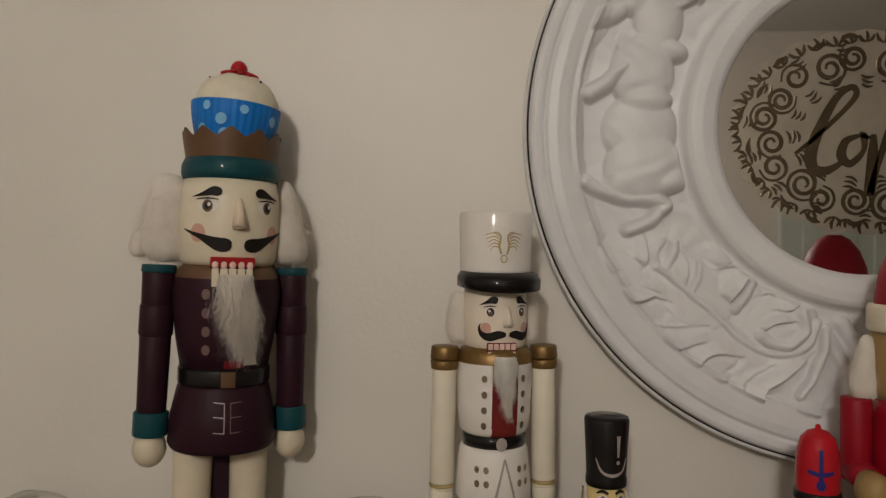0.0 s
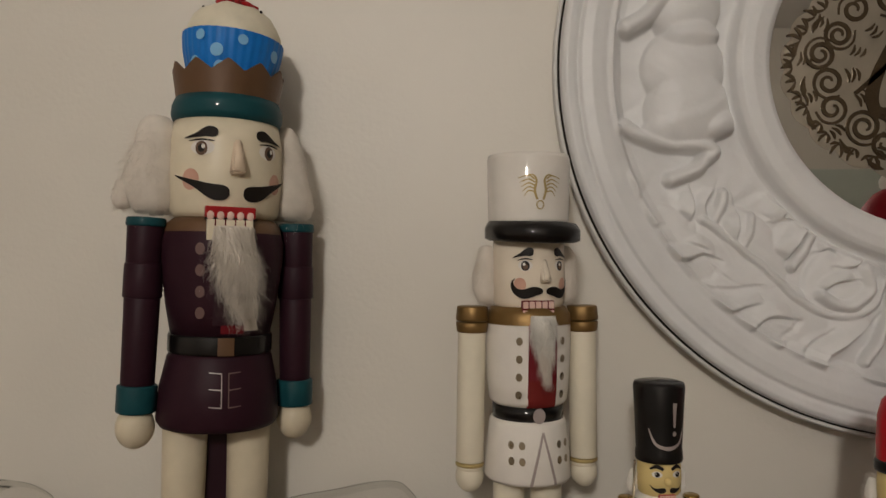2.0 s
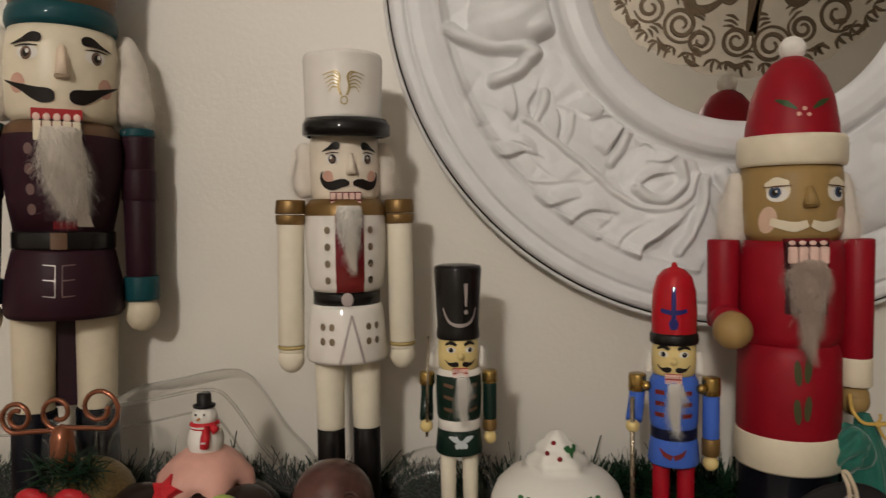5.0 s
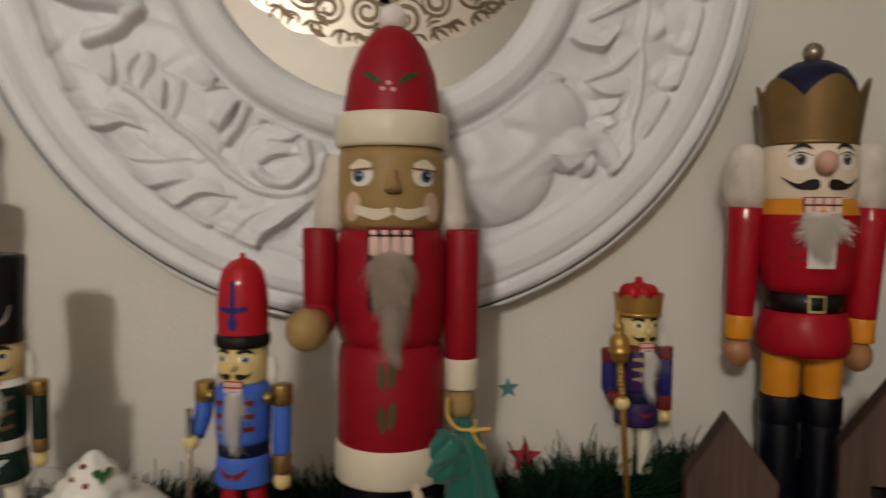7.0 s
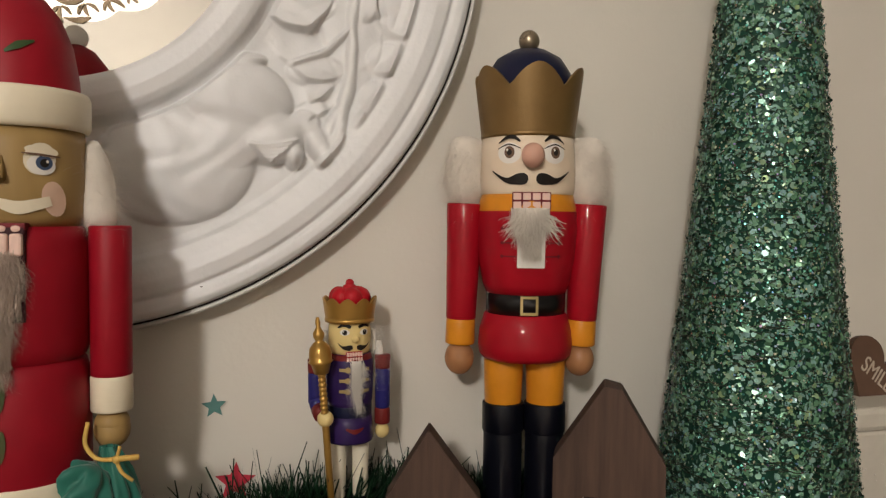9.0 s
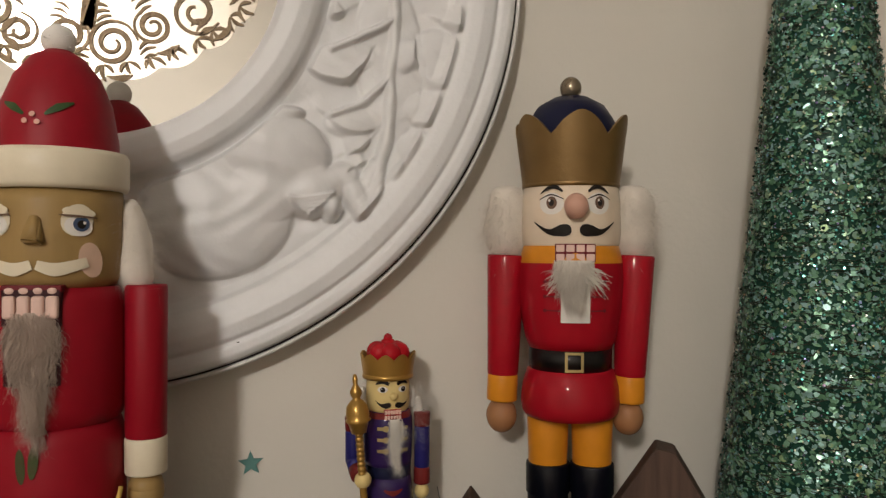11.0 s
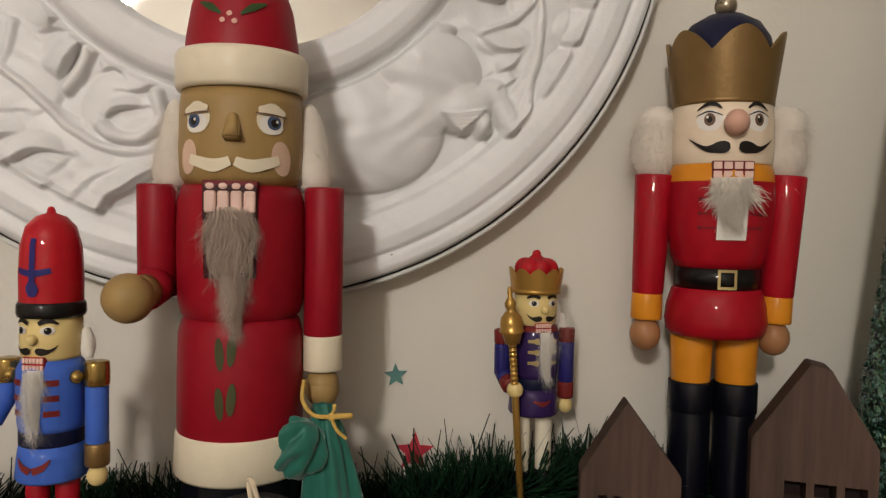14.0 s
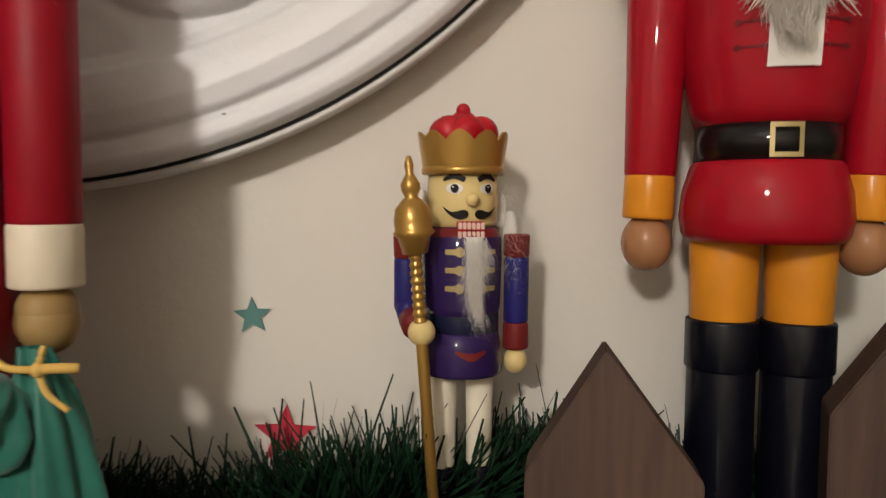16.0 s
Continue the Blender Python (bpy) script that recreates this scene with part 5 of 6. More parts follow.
# ---- small figures ----
def small_body(b, g, d, coat, skirt, leg_mat, boot, z_boot, belt, beard_mat="wool_white", trim=None):
    leg_pair(b, 0.0080, 0.0058, 0.03, 0.080 + d, leg_mat, boot, z_boot, 0.0062, base_r=0.022)
    sk = [(0, 0.0780 + d), (0.0162, 0.0780 + d), (0.0170, 0.0795 + d), (0.0160, 0.0900 + d), (0.0150, 0.0965 + d), (0, 0.0965 + d)]
    b.lathe(skirt, sk, seg=32)
    b.lathe(belt, rounded(0.0153, 0.0955 + d, 0.0153, 0.1030 + d, 0.0005), seg=32)
    to = [(0, 0.1022 + d), (0.0150, 0.1022 + d), (0.0158, 0.1060 + d), (0.0164, 0.125 + d), (0.0160, 0.1335 + d), (0.0135, 0.1380 + d), (0, 0.1382 + d)]
    b.lathe(coat, to, seg=32)
    hd = [(0, 0.1375 + d), (0.0125, 0.1375 + d), (0.0140, 0.1400 + d), (0.0145, 0.1480 + d), (0.0140, 0.1600 + d), (0, 0.1612 + d)]
    b.lathe("skin_yellow", hd, seg=32)
    F, R, S = profile(hd[1:-1]), profile(to[1:-1]), profile(sk[1:-1])
    for s in (-1, 1):
        eye(b, F, s * 0.0066, 0.1533 + d, 0.0033, iris="face_black", lid=False)
        b.stroke("face_black", F, [(s * 0.0026, 0.1566 + d), (s * 0.0066, 0.1584 + d), (s * 0.0112, 0.1564 + d)], [0.0020, 0.0027, 0.0008], 0.0006, 6)
    for s in (-1, 1):
        b.drop("face_black", F, [(s * 0.0013, 0.1438 + d), (s * 0.0045, 0.1430 + d), (s * 0.0080, 0.1436 + d), (s * 0.0112, 0.1462 + d)], 0.0037, 0.0008, 6)
    b.ball("skin_yellow", (0, -0.0158, 0.1490 + d), 0.0027, seg=14)
    mouth(b, F, 0.1335 + d, 0.1405 + d, 0.0055, 2, 6, off=0.0022)
    beard(b, beard_mat, R, 0.001, 0.1345 + d, 0.0960 + d, 0.0105, g, 200, 0.35, 0.001, 0.004)
    for s in (-1, 1):
        wig(b, "wool_white", s, 0.0165, 0.004, 0.130 + d, 0.160 + d, 0.0075, g, 110, 0.3, core=0.45)
    return F, R, S


def small_king():
    b, g = Build(), random.Random(15)
    d = 0.005
    F, R, S = small_body(b, g, d, "violet", "violet", "ivory", "boot_navy", 0.043, "navy")
    b.lathe("maroon", [(0.0158, 0.1335 + d), (0.0148, 0.1372 + d), (0.0120, 0.1385 + d), (0, 0.1385 + d)], seg=32)
    for k in range(3):
        for s in (-1, 1):
            z = 0.1285 + d - 0.0072 * k
            b.stroke("gold_line", R, [(s * 0.0040, z), (s * 0.0105, z)], [0.0024, 0.0020])
            b.spot("gold_line", R, s * 0.0048, z, 0.0018, 0.0020)
    b.stroke("maroon", S, [(-0.006, 0.0890 + d), (0.000, 0.0870 + d), (0.006, 0.0890 + d)], [0.001, 0.0035, 0.001])
    wig(b, "wool_white", 1, 0.0215, 0.002, 0.110 + d, 0.161 + d, 0.0100, g, 150, 0.5, core=0.30)
    arm(b, 0.0235, 0.0, [("maroon", 0.0054, 0.125 + d, 0.0056, 0.135 + d), ("royal", 0.0052, 0.0975 + d, 0.0053, 0.1255 + d), ("maroon", 0.0055, 0.0865 + d, 0.0054, 0.098 + d)], 0.0815 + d, 0.0050, "skin_yellow")
    # bent arm with the sceptre
    b.lathe("maroon", rounded(0.0054, 0.125 + d, 0.0056, 0.135 + d), (-0.0230, 0, 0), 20)
    b.lathe("royal", rounded(0.0052, 0.104 + d, 0.0053, 0.1255 + d), (-0.0230, 0, 0), 20)
    b.tube("royal", [(-0.0230, 0.001, 0.107 + d), (-0.0222, -0.006, 0.102 + d)], 0.0052, 16)
    b.tube("maroon", [(-0.0222, -0.006, 0.102 + d), (-0.0212, -0.012, 0.0985 + d)], 0.0054, 16)
    sx, sy = -0.0205, -0.0185
    b.ball("skin_yellow", (sx + 0.0004, sy + 0.001, 0.0980 + d), 0.0054)
    turn = Matrix.Rotation(radians(-4.5), 3, "Y")
    c = (sx, sy, 0.098 + d)
    b.lathe("king_gold", [(0, -0.098), (0.0022, -0.098), (0.0024, -0.004)], c, 14, turn=turn)
    beads = [(0.0021, 0.0)]
    for k in range(9):
        z = 0.003 + k * 0.0031
        beads += [(0.0021, z), (0.0027, z + 0.0010), (0.0027, z + 0.0018), (0.0021, z + 0.0028)]
    b.lathe("king_gold", beads, c, 14, turn=turn)
    b.lathe("king_gold", [(0.0021, 0.030), (0.0048, 0.0305), (0.0064, 0.0368), (0.0082, 0.0385), (0.0072, 0.0395), (0.0074, 0.0430), (0.0066, 0.0475), (0.0042, 0.0505), (0.0024, 0.0520), (0.0036, 0.0545), (0.0038, 0.0568), (0.0022, 0.0595), (0.0014, 0.0610), (0.0018, 0.0640), (0.0010, 0.0672), (0, 0.0675)], c, 20, turn=turn)
    # crown with a red padded cap
    b.lathe("king_gold", [(0, 0.1590 + d), (0.0166, 0.1590 + d), (0.0170, 0.1605 + d), (0.0166, 0.1622 + d), (0, 0.1622 + d)], seg=32)
    b.crown("king_gold", 0.0164, 0.1612 + d, 0.0186, 0.1760 + d, 10, 0.0040, 0.0012, round_teeth=True, phase=0.5)
    for k in range(6):
        a = 2 * math.pi * k / 6 + 0.5
        b.ball("red_gloss", (0.0075 * math.cos(a), 0.0075 * math.sin(a), 0.1755 + d), 0.0072, (1, 1, 1.0), 16)
    b.ball("red_gloss", (0, 0, 0.1790 + d), 0.0062, seg=16)
    b.ball("red_gloss", (0, 0, 0.1850 + d), 0.0030, seg=14)
    return b


def small_blue():
    b, g = Build(), random.Random(16)
    d = 0.002
    F, R, S = small_body(b, g, d, "blue", "blue", "red", "black", 0.025, "navy")
    for k in range(3):
        for s in (-1, 1):
            b.stroke("maroon", R, [(s * 0.0055, 0.128 + d - 0.0075 * k), (s * 0.0125, 0.128 + d - 0.0075 * k)], [0.0030, 0.0030])
    for s in (-1, 1):
        b.stroke("maroon", S, [(s * 0.0005, 0.0850 + d), (s * 0.0050, 0.0868 + d), (s * 0.0085, 0.0905 + d)], [0.0035, 0.0032, 0.0006])
    arm(b, 0.0238, 0.0, [("gold_bright", 0.0062, 0.1245 + d, 0.0060, 0.1370 + d), ("blue", 0.0055, 0.0955 + d, 0.0055, 0.1250 + d), ("gold", 0.0060, 0.0840 + d, 0.0060, 0.0960 + d)], 0.0790 + d, 0.0050, "skin_yellow")
    b.ball("gold_bright", (0.0175, -0.007, 0.1300 + d), 0.0034, seg=14)
    b.lathe("gold_bright", rounded(0.0062, 0.1245 + d, 0.0060, 0.1370 + d), (-0.0238, 0, 0), 20)
    b.ball("gold_bright", (-0.0175, -0.007, 0.1300 + d), 0.0034, seg=14)
    b.tube("blue", [(-0.0238, 0, 0.127 + d), (-0.0245, -0.002, 0.116 + d), (-0.0255, -0.010, 0.107 + d)], 0.0054, 16)
    b.ball("skin_yellow", (-0.0260, -0.014, 0.1040 + d), 0.0046, seg=16)
    b.tube("pewter", [(-0.0262, -0.016, 0.124 + d), (-0.0258, -0.016, 0.02)], 0.0016, 10)
    b.lathe("black", [(0, 0.1592 + d), (0.0155, 0.1592 + d), (0.0160, 0.1610 + d), (0.0158, 0.1650 + d), (0.0150, 0.1665 + d), (0, 0.1665 + d)], seg=32)
    ht = [(0.0146, 0.1655 + d), (0.0148, 0.180 + d), (0.0140, 0.194 + d), (0.0115, 0.2035 + d), (0.0070, 0.2085 + d), (0.0022, 0.2102 + d), (0.0018, 0.2120 + d), (0.0012, 0.2132 + d), (0, 0.2135 + d)]
    b.lathe("red_gloss", ht, seg=32)
    T = profile(ht[:-2])
    b.stroke("royal", T, [(0, 0.1700 + d), (0, 0.1770 + d), (0, 0.1980 + d)], [0.0044, 0.0030, 0.0026])
    b.stroke("royal", T, [(-0.0085, 0.1825 + d), (0, 0.1810 + d), (0.0085, 0.1825 + d)], [0.0026, 0.0034, 0.0026])
    b.spot("royal", T, 0, 0.1735 + d, 0.0030, 0.0038, 0.0008)
    return b


def small_green():
    b, g = Build(), random.Random(17)
    F, R, S = small_body(b, g, 0.001, "green_dark", "green_dark", "ivory", "black", 0.040, "white")
    d = 0.001
    for k in range(3):
        for s in (-1, 1):
            b.stroke("brass_brown", R, [(s * 0.0055, 0.1275 + d - 0.0085 * k), (s * 0.0125, 0.1290 + d - 0.0085 * k)], [0.0026, 0.0022])
    b.lathe("white", [(0.0160, 0.1345 + d), (0.0145, 0.1378 + d), (0.0118, 0.1388 + d), (0, 0.1388 + d)], seg=32)
    for s in (-1, 1):
        b.stroke("pearl", S, [(s * 0.0008, 0.0880 + d), (s * 0.0045, 0.0905 + d), (s * 0.0088, 0.0920 + d)], [0.0022, 0.0040, 0.0008])
        b.spot("pearl", S, s * 0.0028, 0.0858 + d, 0.0016, 0.0020)
    b.spot("pearl", S, 0, 0.0868 + d, 0.0018, 0.0030)
    arm(b, 0.0225, 0.0, [("gold_bright", 0.0056, 0.1265 + d, 0.0054, 0.1360 + d), ("green_dark", 0.0048, 0.1000 + d, 0.0050, 0.1270 + d), ("gold", 0.0052, 0.0920 + d, 0.0052, 0.1005 + d)], 0.0870 + d, 0.0046, "skin_yellow")
    b.lathe("gold_bright", rounded(0.0056, 0.1265 + d, 0.0054, 0.1360 + d), (-0.0225, 0, 0), 20)
    b.tube("green_dark", [(-0.0225, 0, 0.128 + d), (-0.0232, -0.001, 0.112 + d), (-0.0238, -0.008, 0.104 + d)], 0.0048, 16)
    b.ball("skin_yellow", (-0.0242, -0.012, 0.1000 + d), 0.0046, seg=16)
    b.tube("pewter", [(-0.0240, -0.014, 0.094), (-0.0225, -0.016, 0.165)], [0.0011, 0.0007], 8)
    ht = [(0, 0.1600 + d), (0.0152, 0.1600 + d), (0.0156, 0.1615 + d), (0.0154, 0.1660 + d), (0.0150, 0.1680 + d), (0.0160, 0.190 + d), (0.0170, 0.2090 + d), (0.0162, 0.2115 + d), (0.0120, 0.2125 + d), (0, 0.2130 + d)]
    b.lathe("black", ht, seg=36)
    T = profile(ht[1:-2])
    b.stroke("silver_line", T, [(-0.0125, 0.1830 + d), (-0.008, 0.1735 + d), (0.0, 0.1705 + d), (0.008, 0.1735 + d), (0.0120, 0.1830 + d)], [0.0006, 0.0018, 0.0026, 0.0018, 0.0006])
    b.stroke("silver_line", T, [(0.004, 0.1840 + d), (0.004, 0.2000 + d)], [0.0014, 0.0030])
    b.spot("silver_line", T, 0.004, 0.1800 + d, 0.0014, 0.0016)
    return b


FIGURES = [
    ("nutcracker", purple_figure, -0.2230, 0.592, 25, 1.3, "tall wooden nutcracker in a plum coat with brown crown"),
    ("nutcracker", white_figure, 0.0080, 0.584, 12, 0.0, "glossy white wooden nutcracker with a tall white hat and gold shoulders"),
    ("nutcracker", robe_figure, 0.3285, 0.566, -2, 0.0, "large wooden nutcracker in a red robe and pointed red hat"),
    ("nutcracker", red_coat_figure, 0.6365, 0.600, -16, 0.0, "wooden nutcracker in a red coat with orange trousers and gold crown"),
    ("nutcracker", small_king, 0.5150, 0.616, 6, 0.0, "small wooden nutcracker in violet with a gold crown and long sceptre"),
    ("nutcracker", small_blue, 0.2400, 0.534, -15, 0.0, "small wooden nutcracker in a blue coat with red hat"),
    ("nutcracker", small_green, 0.0935, 0.556, 8, 0.0, "small wooden nutcracker in dark green with a tall black hat"),
]
for name, make, x, y, turn, lean, label in FIGURES:
    make().thing(name, pose(x, y, SHELF, 0, lean, turn), label, "nutcracker", "nutcrackers on the shelf")


# ---- things on the shelf ----
def at(x, y, z=0.0, rz=0.0, rx=0.0, ry=0.0):
    return pose(x, y, SHELF + z, rx, ry, rz)


# cupcake ornament standing in the brown crown
def cupcake():
    top = base("cupcake_ornament", at(-0.2135, 0.592, 0.4045, 20, 0, 4.5), "blue spotted cupcake ornament with white frosting and red cherry", "ornament")
    rows = []
    for i in range(11):
        q = i / 10
        r = 0.0225 + 0.0138 * math.sin(q * 1.45)
        rows.append([(math.cos(a) * r * (1 + 0.007 * math.cos(36 * a)), math.sin(a) * r * (1 + 0.007 * math.cos(36 * a)), 0.050 * q) for a in (2 * math.pi * j / 216 for j in range(216))])
    b = Build()
    b.grid("cup_blue", rows, True)
    b.lathe("cup_blue", [(0, 0.0005), (0.0224, 0.0005)])
    case = b.part("paper_case", top, "pleated blue paper case")
    R = profile([(0.0225 + 0.0138 * math.sin(q * 0.145), 0.005 * q) for q in range(11)])
    for u, v, s in ((-0.011, 0.034, 0.0045), (0.006, 0.043, 0.0035), (-0.008, 0.023, 0.0042), (0.020, 0.022, 0.0040), (-0.028, 0.026, 0.0042), (0.033, 0.038, 0.0042), (-0.024, 0.044, 0.0036), (0.008, 0.016, 0.004)):
        b = Build()
        b.spot("cup_dot", R, u, v, s, s, 0.0009)
        b.part("dot", case, "pale blue spot")
    b = Build()
    prof = [(0.0330, 0.045), (0.0344, 0.050), (0.0336, 0.056), (0.0302, 0.063), (0.0250, 0.0695), (0.0160, 0.0745), (0.0070, 0.0765), (0, 0.0770)]
    rows = []
    for k, (r, z) in enumerate(prof):
        rows.append([(math.cos(a) * r * (1 + 0.012 * math.sin(5 * a + k)), math.sin(a) * r * (1 + 0.012 * math.sin(5 * a + k)), z + 0.0008 * math.sin(4 * a + 2 * k)) for a in (2 * math.pi * j / 60 for j in range(60))])
    b.grid("frosting", rows, True)
    icing = b.part("frosting", top, "cream white frosting")
    b = Build()
    b.ball("red_gloss", (-0.001, 0, 0.0815), 0.0070, (1, 1, 1.1))
    b.part("cherry", icing, "glossy red cherry")
    b = Build()
    F = profile([(0.0355, 0.056), (0.0315, 0.063), (0.0250, 0.0695), (0.0160, 0.0745), (0.0070, 0.0765)])
    for k in range(5):
        a = -math.pi / 2 + (k - 2) * 0.55
        b.tube("mouth_red", [(0.006 * math.cos(a), 0.006 * math.sin(a), 0.0780), (0.011 * math.cos(a), 0.011 * math.sin(a), 0.0772), (0.0165 * math.cos(a), 0.0165 * math.sin(a), 0.0755)], [0.0022, 0.0022, 0.0014], 8)
    b.part("berry_drip", icing, "red drips round the cherry")
    for a in (0.3, 1.4, 3.4, 5.5):
        b = Build()
        b.ball("face_black", (0.024 * math.cos(a), 0.024 * math.sin(a), 0.0706), 0.0011, seg=8)
        b.part("sprinkle", icing)


cupcake()


# lidded dish with a snowman on top
def snow_dish():
    top = base("snowman_dish", at(-0.0875, 0.540), "chocolate cake shaped ceramic dish with pink icing and small snowman", "dish")
    b = Build()
    b.lathe("porcelain", [(0, 0), (0.040, 0), (0.043, 0.004), (0.047, 0.020), (0.049, 0.034), (0.046, 0.036), (0.0, 0.036)])
    b.part("bowl", top, "white ceramic bowl")
    b = Build()
    rows = []
    for k in range(15):
        t = k / 14 * math.pi / 2
        row = []
        for j in range(72):
            a = 2 * math.pi * j / 72
            r = 0.0520 * math.cos(t) * (1 + 0.05 * math.sin(5 * a + 1))
            row.append((r * math.cos(a), r * math.sin(a), 0.034 + 0.030 * math.sin(t) ** 0.9))
        rows.append(row)
    b.grid("chocolate", rows, True)
    b.part("chocolate_glaze", top, "glossy dark chocolate glaze")
    for a, r in ((-2.55, 0.018), (-0.55, 0.017)):
        b = Build()
        b.ball("chocolate", (0.043 * math.cos(a), 0.043 * math.sin(a), 0.050), r, (1.15, 1.0, 0.95))
        b.part("chocolate_ear", top)
    b = Build()
    rows = []
    for k, (r, z) in enumerate(((0.0300, 0.0560), (0.0320, 0.060), (0.0305, 0.067), (0.0265, 0.0745), (0.0205, 0.0800), (0.0150, 0.0835), (0, 0.0850))):
        rows.append([(math.cos(a) * r * (1 + 0.10 * math.sin(6 * a + 0.6) * (k < 3)), math.sin(a) * r * (1 + 0.10 * math.sin(6 * a + 0.6) * (k < 3)), z - 0.006 * math.sin(6 * a + 0.6) * (k < 2)) for a in (2 * math.pi * j / 84 for j in range(84))])
    b.grid("pink", rows, True)
    b.part("icing", top, "pink icing running down in scallops")
    b = Build()
    pts = []
    for j in range(10):
        r = 0.0125 if j % 2 == 0 else 0.0065
        a = math.pi / 2 + j * math.pi / 5
        pts.append((r * math.cos(a), r * math.sin(a)))
    m = pose(-0.0165, -0.0300, 0.0630, 52, 0, -26)
    vs = [m @ Vector((x, y, 0.003)) for x, y in pts] + [m @ Vector((x * 1.05, y * 1.05, -0.004)) for x, y in pts] + [m @ Vector((0, 0, 0.0045))]
    b.add("ribbon_red", vs, [(j, (j + 1) % 10, 20) for j in range(10)] + [(j, j + 10, (j + 1) % 10 + 10, (j + 1) % 10) for j in range(10)], False)
    b.part("star", top, "glossy red star")
    b = Build()
    b.ball("lime", (0.029, -0.046, 0.0560), 0.0130, (1, 0.8, 0.95))
    b.part("lime_candy", top, "sugared green sweet")
    b = Build()
    b.box("cork", (0.044, -0.048, 0.030), (0.054, -0.038, 0.064), 0.002)
    b.part("wafer", top, "pale wafer stick")
    # snowman, one plain form
    b = Build()
    b.ball("porcelain", (0.0005, 0, 0.0905), 0.0128, (1, 1, 1.12))
    b.ball("porcelain", (0.0005, -0.001, 0.1075), 0.0090, (1, 1, 0.95))
    b.lathe("ribbon_red", [(0.0074, 0.0985), (0.0102, 0.1000), (0.0104, 0.1032), (0.0076, 0.1046)], (0.0005, -0.001, 0), 24)
    b.lathe("porcelain", [(0.0104, 0.1009), (0.0107, 0.1015), (0.0104, 0.1021)], (0.0005, -0.001, 0), 24)
    b.tube("ribbon_red", [(0.005, -0.0085, 0.102), (0.005, -0.0125, 0.095), (0.0045, -0.0130, 0.088)], [0.0024, 0.0034, 0.0032], 10)
    b.tube("porcelain", [(0.0035, -0.0160, 0.0925), (0.0065, -0.0158, 0.0925)], 0.0007, 6)
    b.tube("ribbon_red", [(0.0075, -0.0070, 0.103), (0.0115, -0.0080, 0.0985)], [0.0024, 0.0030], 10)
    b.lathe("black", [(0, 0.1145), (0.0078, 0.1145), (0.0080, 0.1160), (0.0052, 0.1170), (0.0050, 0.1232), (0.0044, 0.1242), (0, 0.1242)], (0.0005, -0.001, 0), 24)
    b.tube("orange", [(0.000, -0.0090, 0.1080), (0.000, -0.0130, 0.1074)], [0.0012, 0.0004], 8)
    for x in (-0.0025, 0.0035):
        b.ball("black", (x, -0.0092, 0.1105), 0.0008, seg=8)
    b.part("snowman", top, "white snowman with red scarf and black hat")


snow_dish()


# brown truffle in a small glass
def truffle():
    top = base("truffle_glass", at(0.008, 0.522), "brown swirled chocolate ball on a low clear glass cup", "ornament")
    b = Build()
    b.ball("choc_brown", (0, 0, 0.0530), 0.0285, (1, 1, 1.04), 36)
    core = b.part("chocolate_ball", top, "swirled reddish brown ball")
    for x, z, r in ((0.016, 0.064, 0.0055), (0.010, 0.050, 0.0050), (-0.014, 0.050, 0.0060)):
        b = Build()
        y = -math.sqrt(max(0.0285 ** 2 - x * x - (z - 0.053) ** 2, 1e-6))
        pts = [(x + r * math.cos(a) * (1 - a / 14), y - 0.0008, z + r * math.sin(a) * (1 - a / 14)) for a in np.linspace(0, 10, 22)]
        b.tube("choc_brown", pts, 0.0011, 6)
        b.part("swirl", core)
    b = Build()
    b.lathe("clear_plastic", [(0, 0.003), (0.020, 0.003), (0.022, 0.008), (0.0235, 0.036), (0.0240, 0.0366), (0.0246, 0.036), (0.0236, 0.004), (0.021, 0.0), (0, 0.0)], seg=48)
    g_ = b.part("glass", top, "clear glass cup")
    g_.visible_shadow = False


truffle()


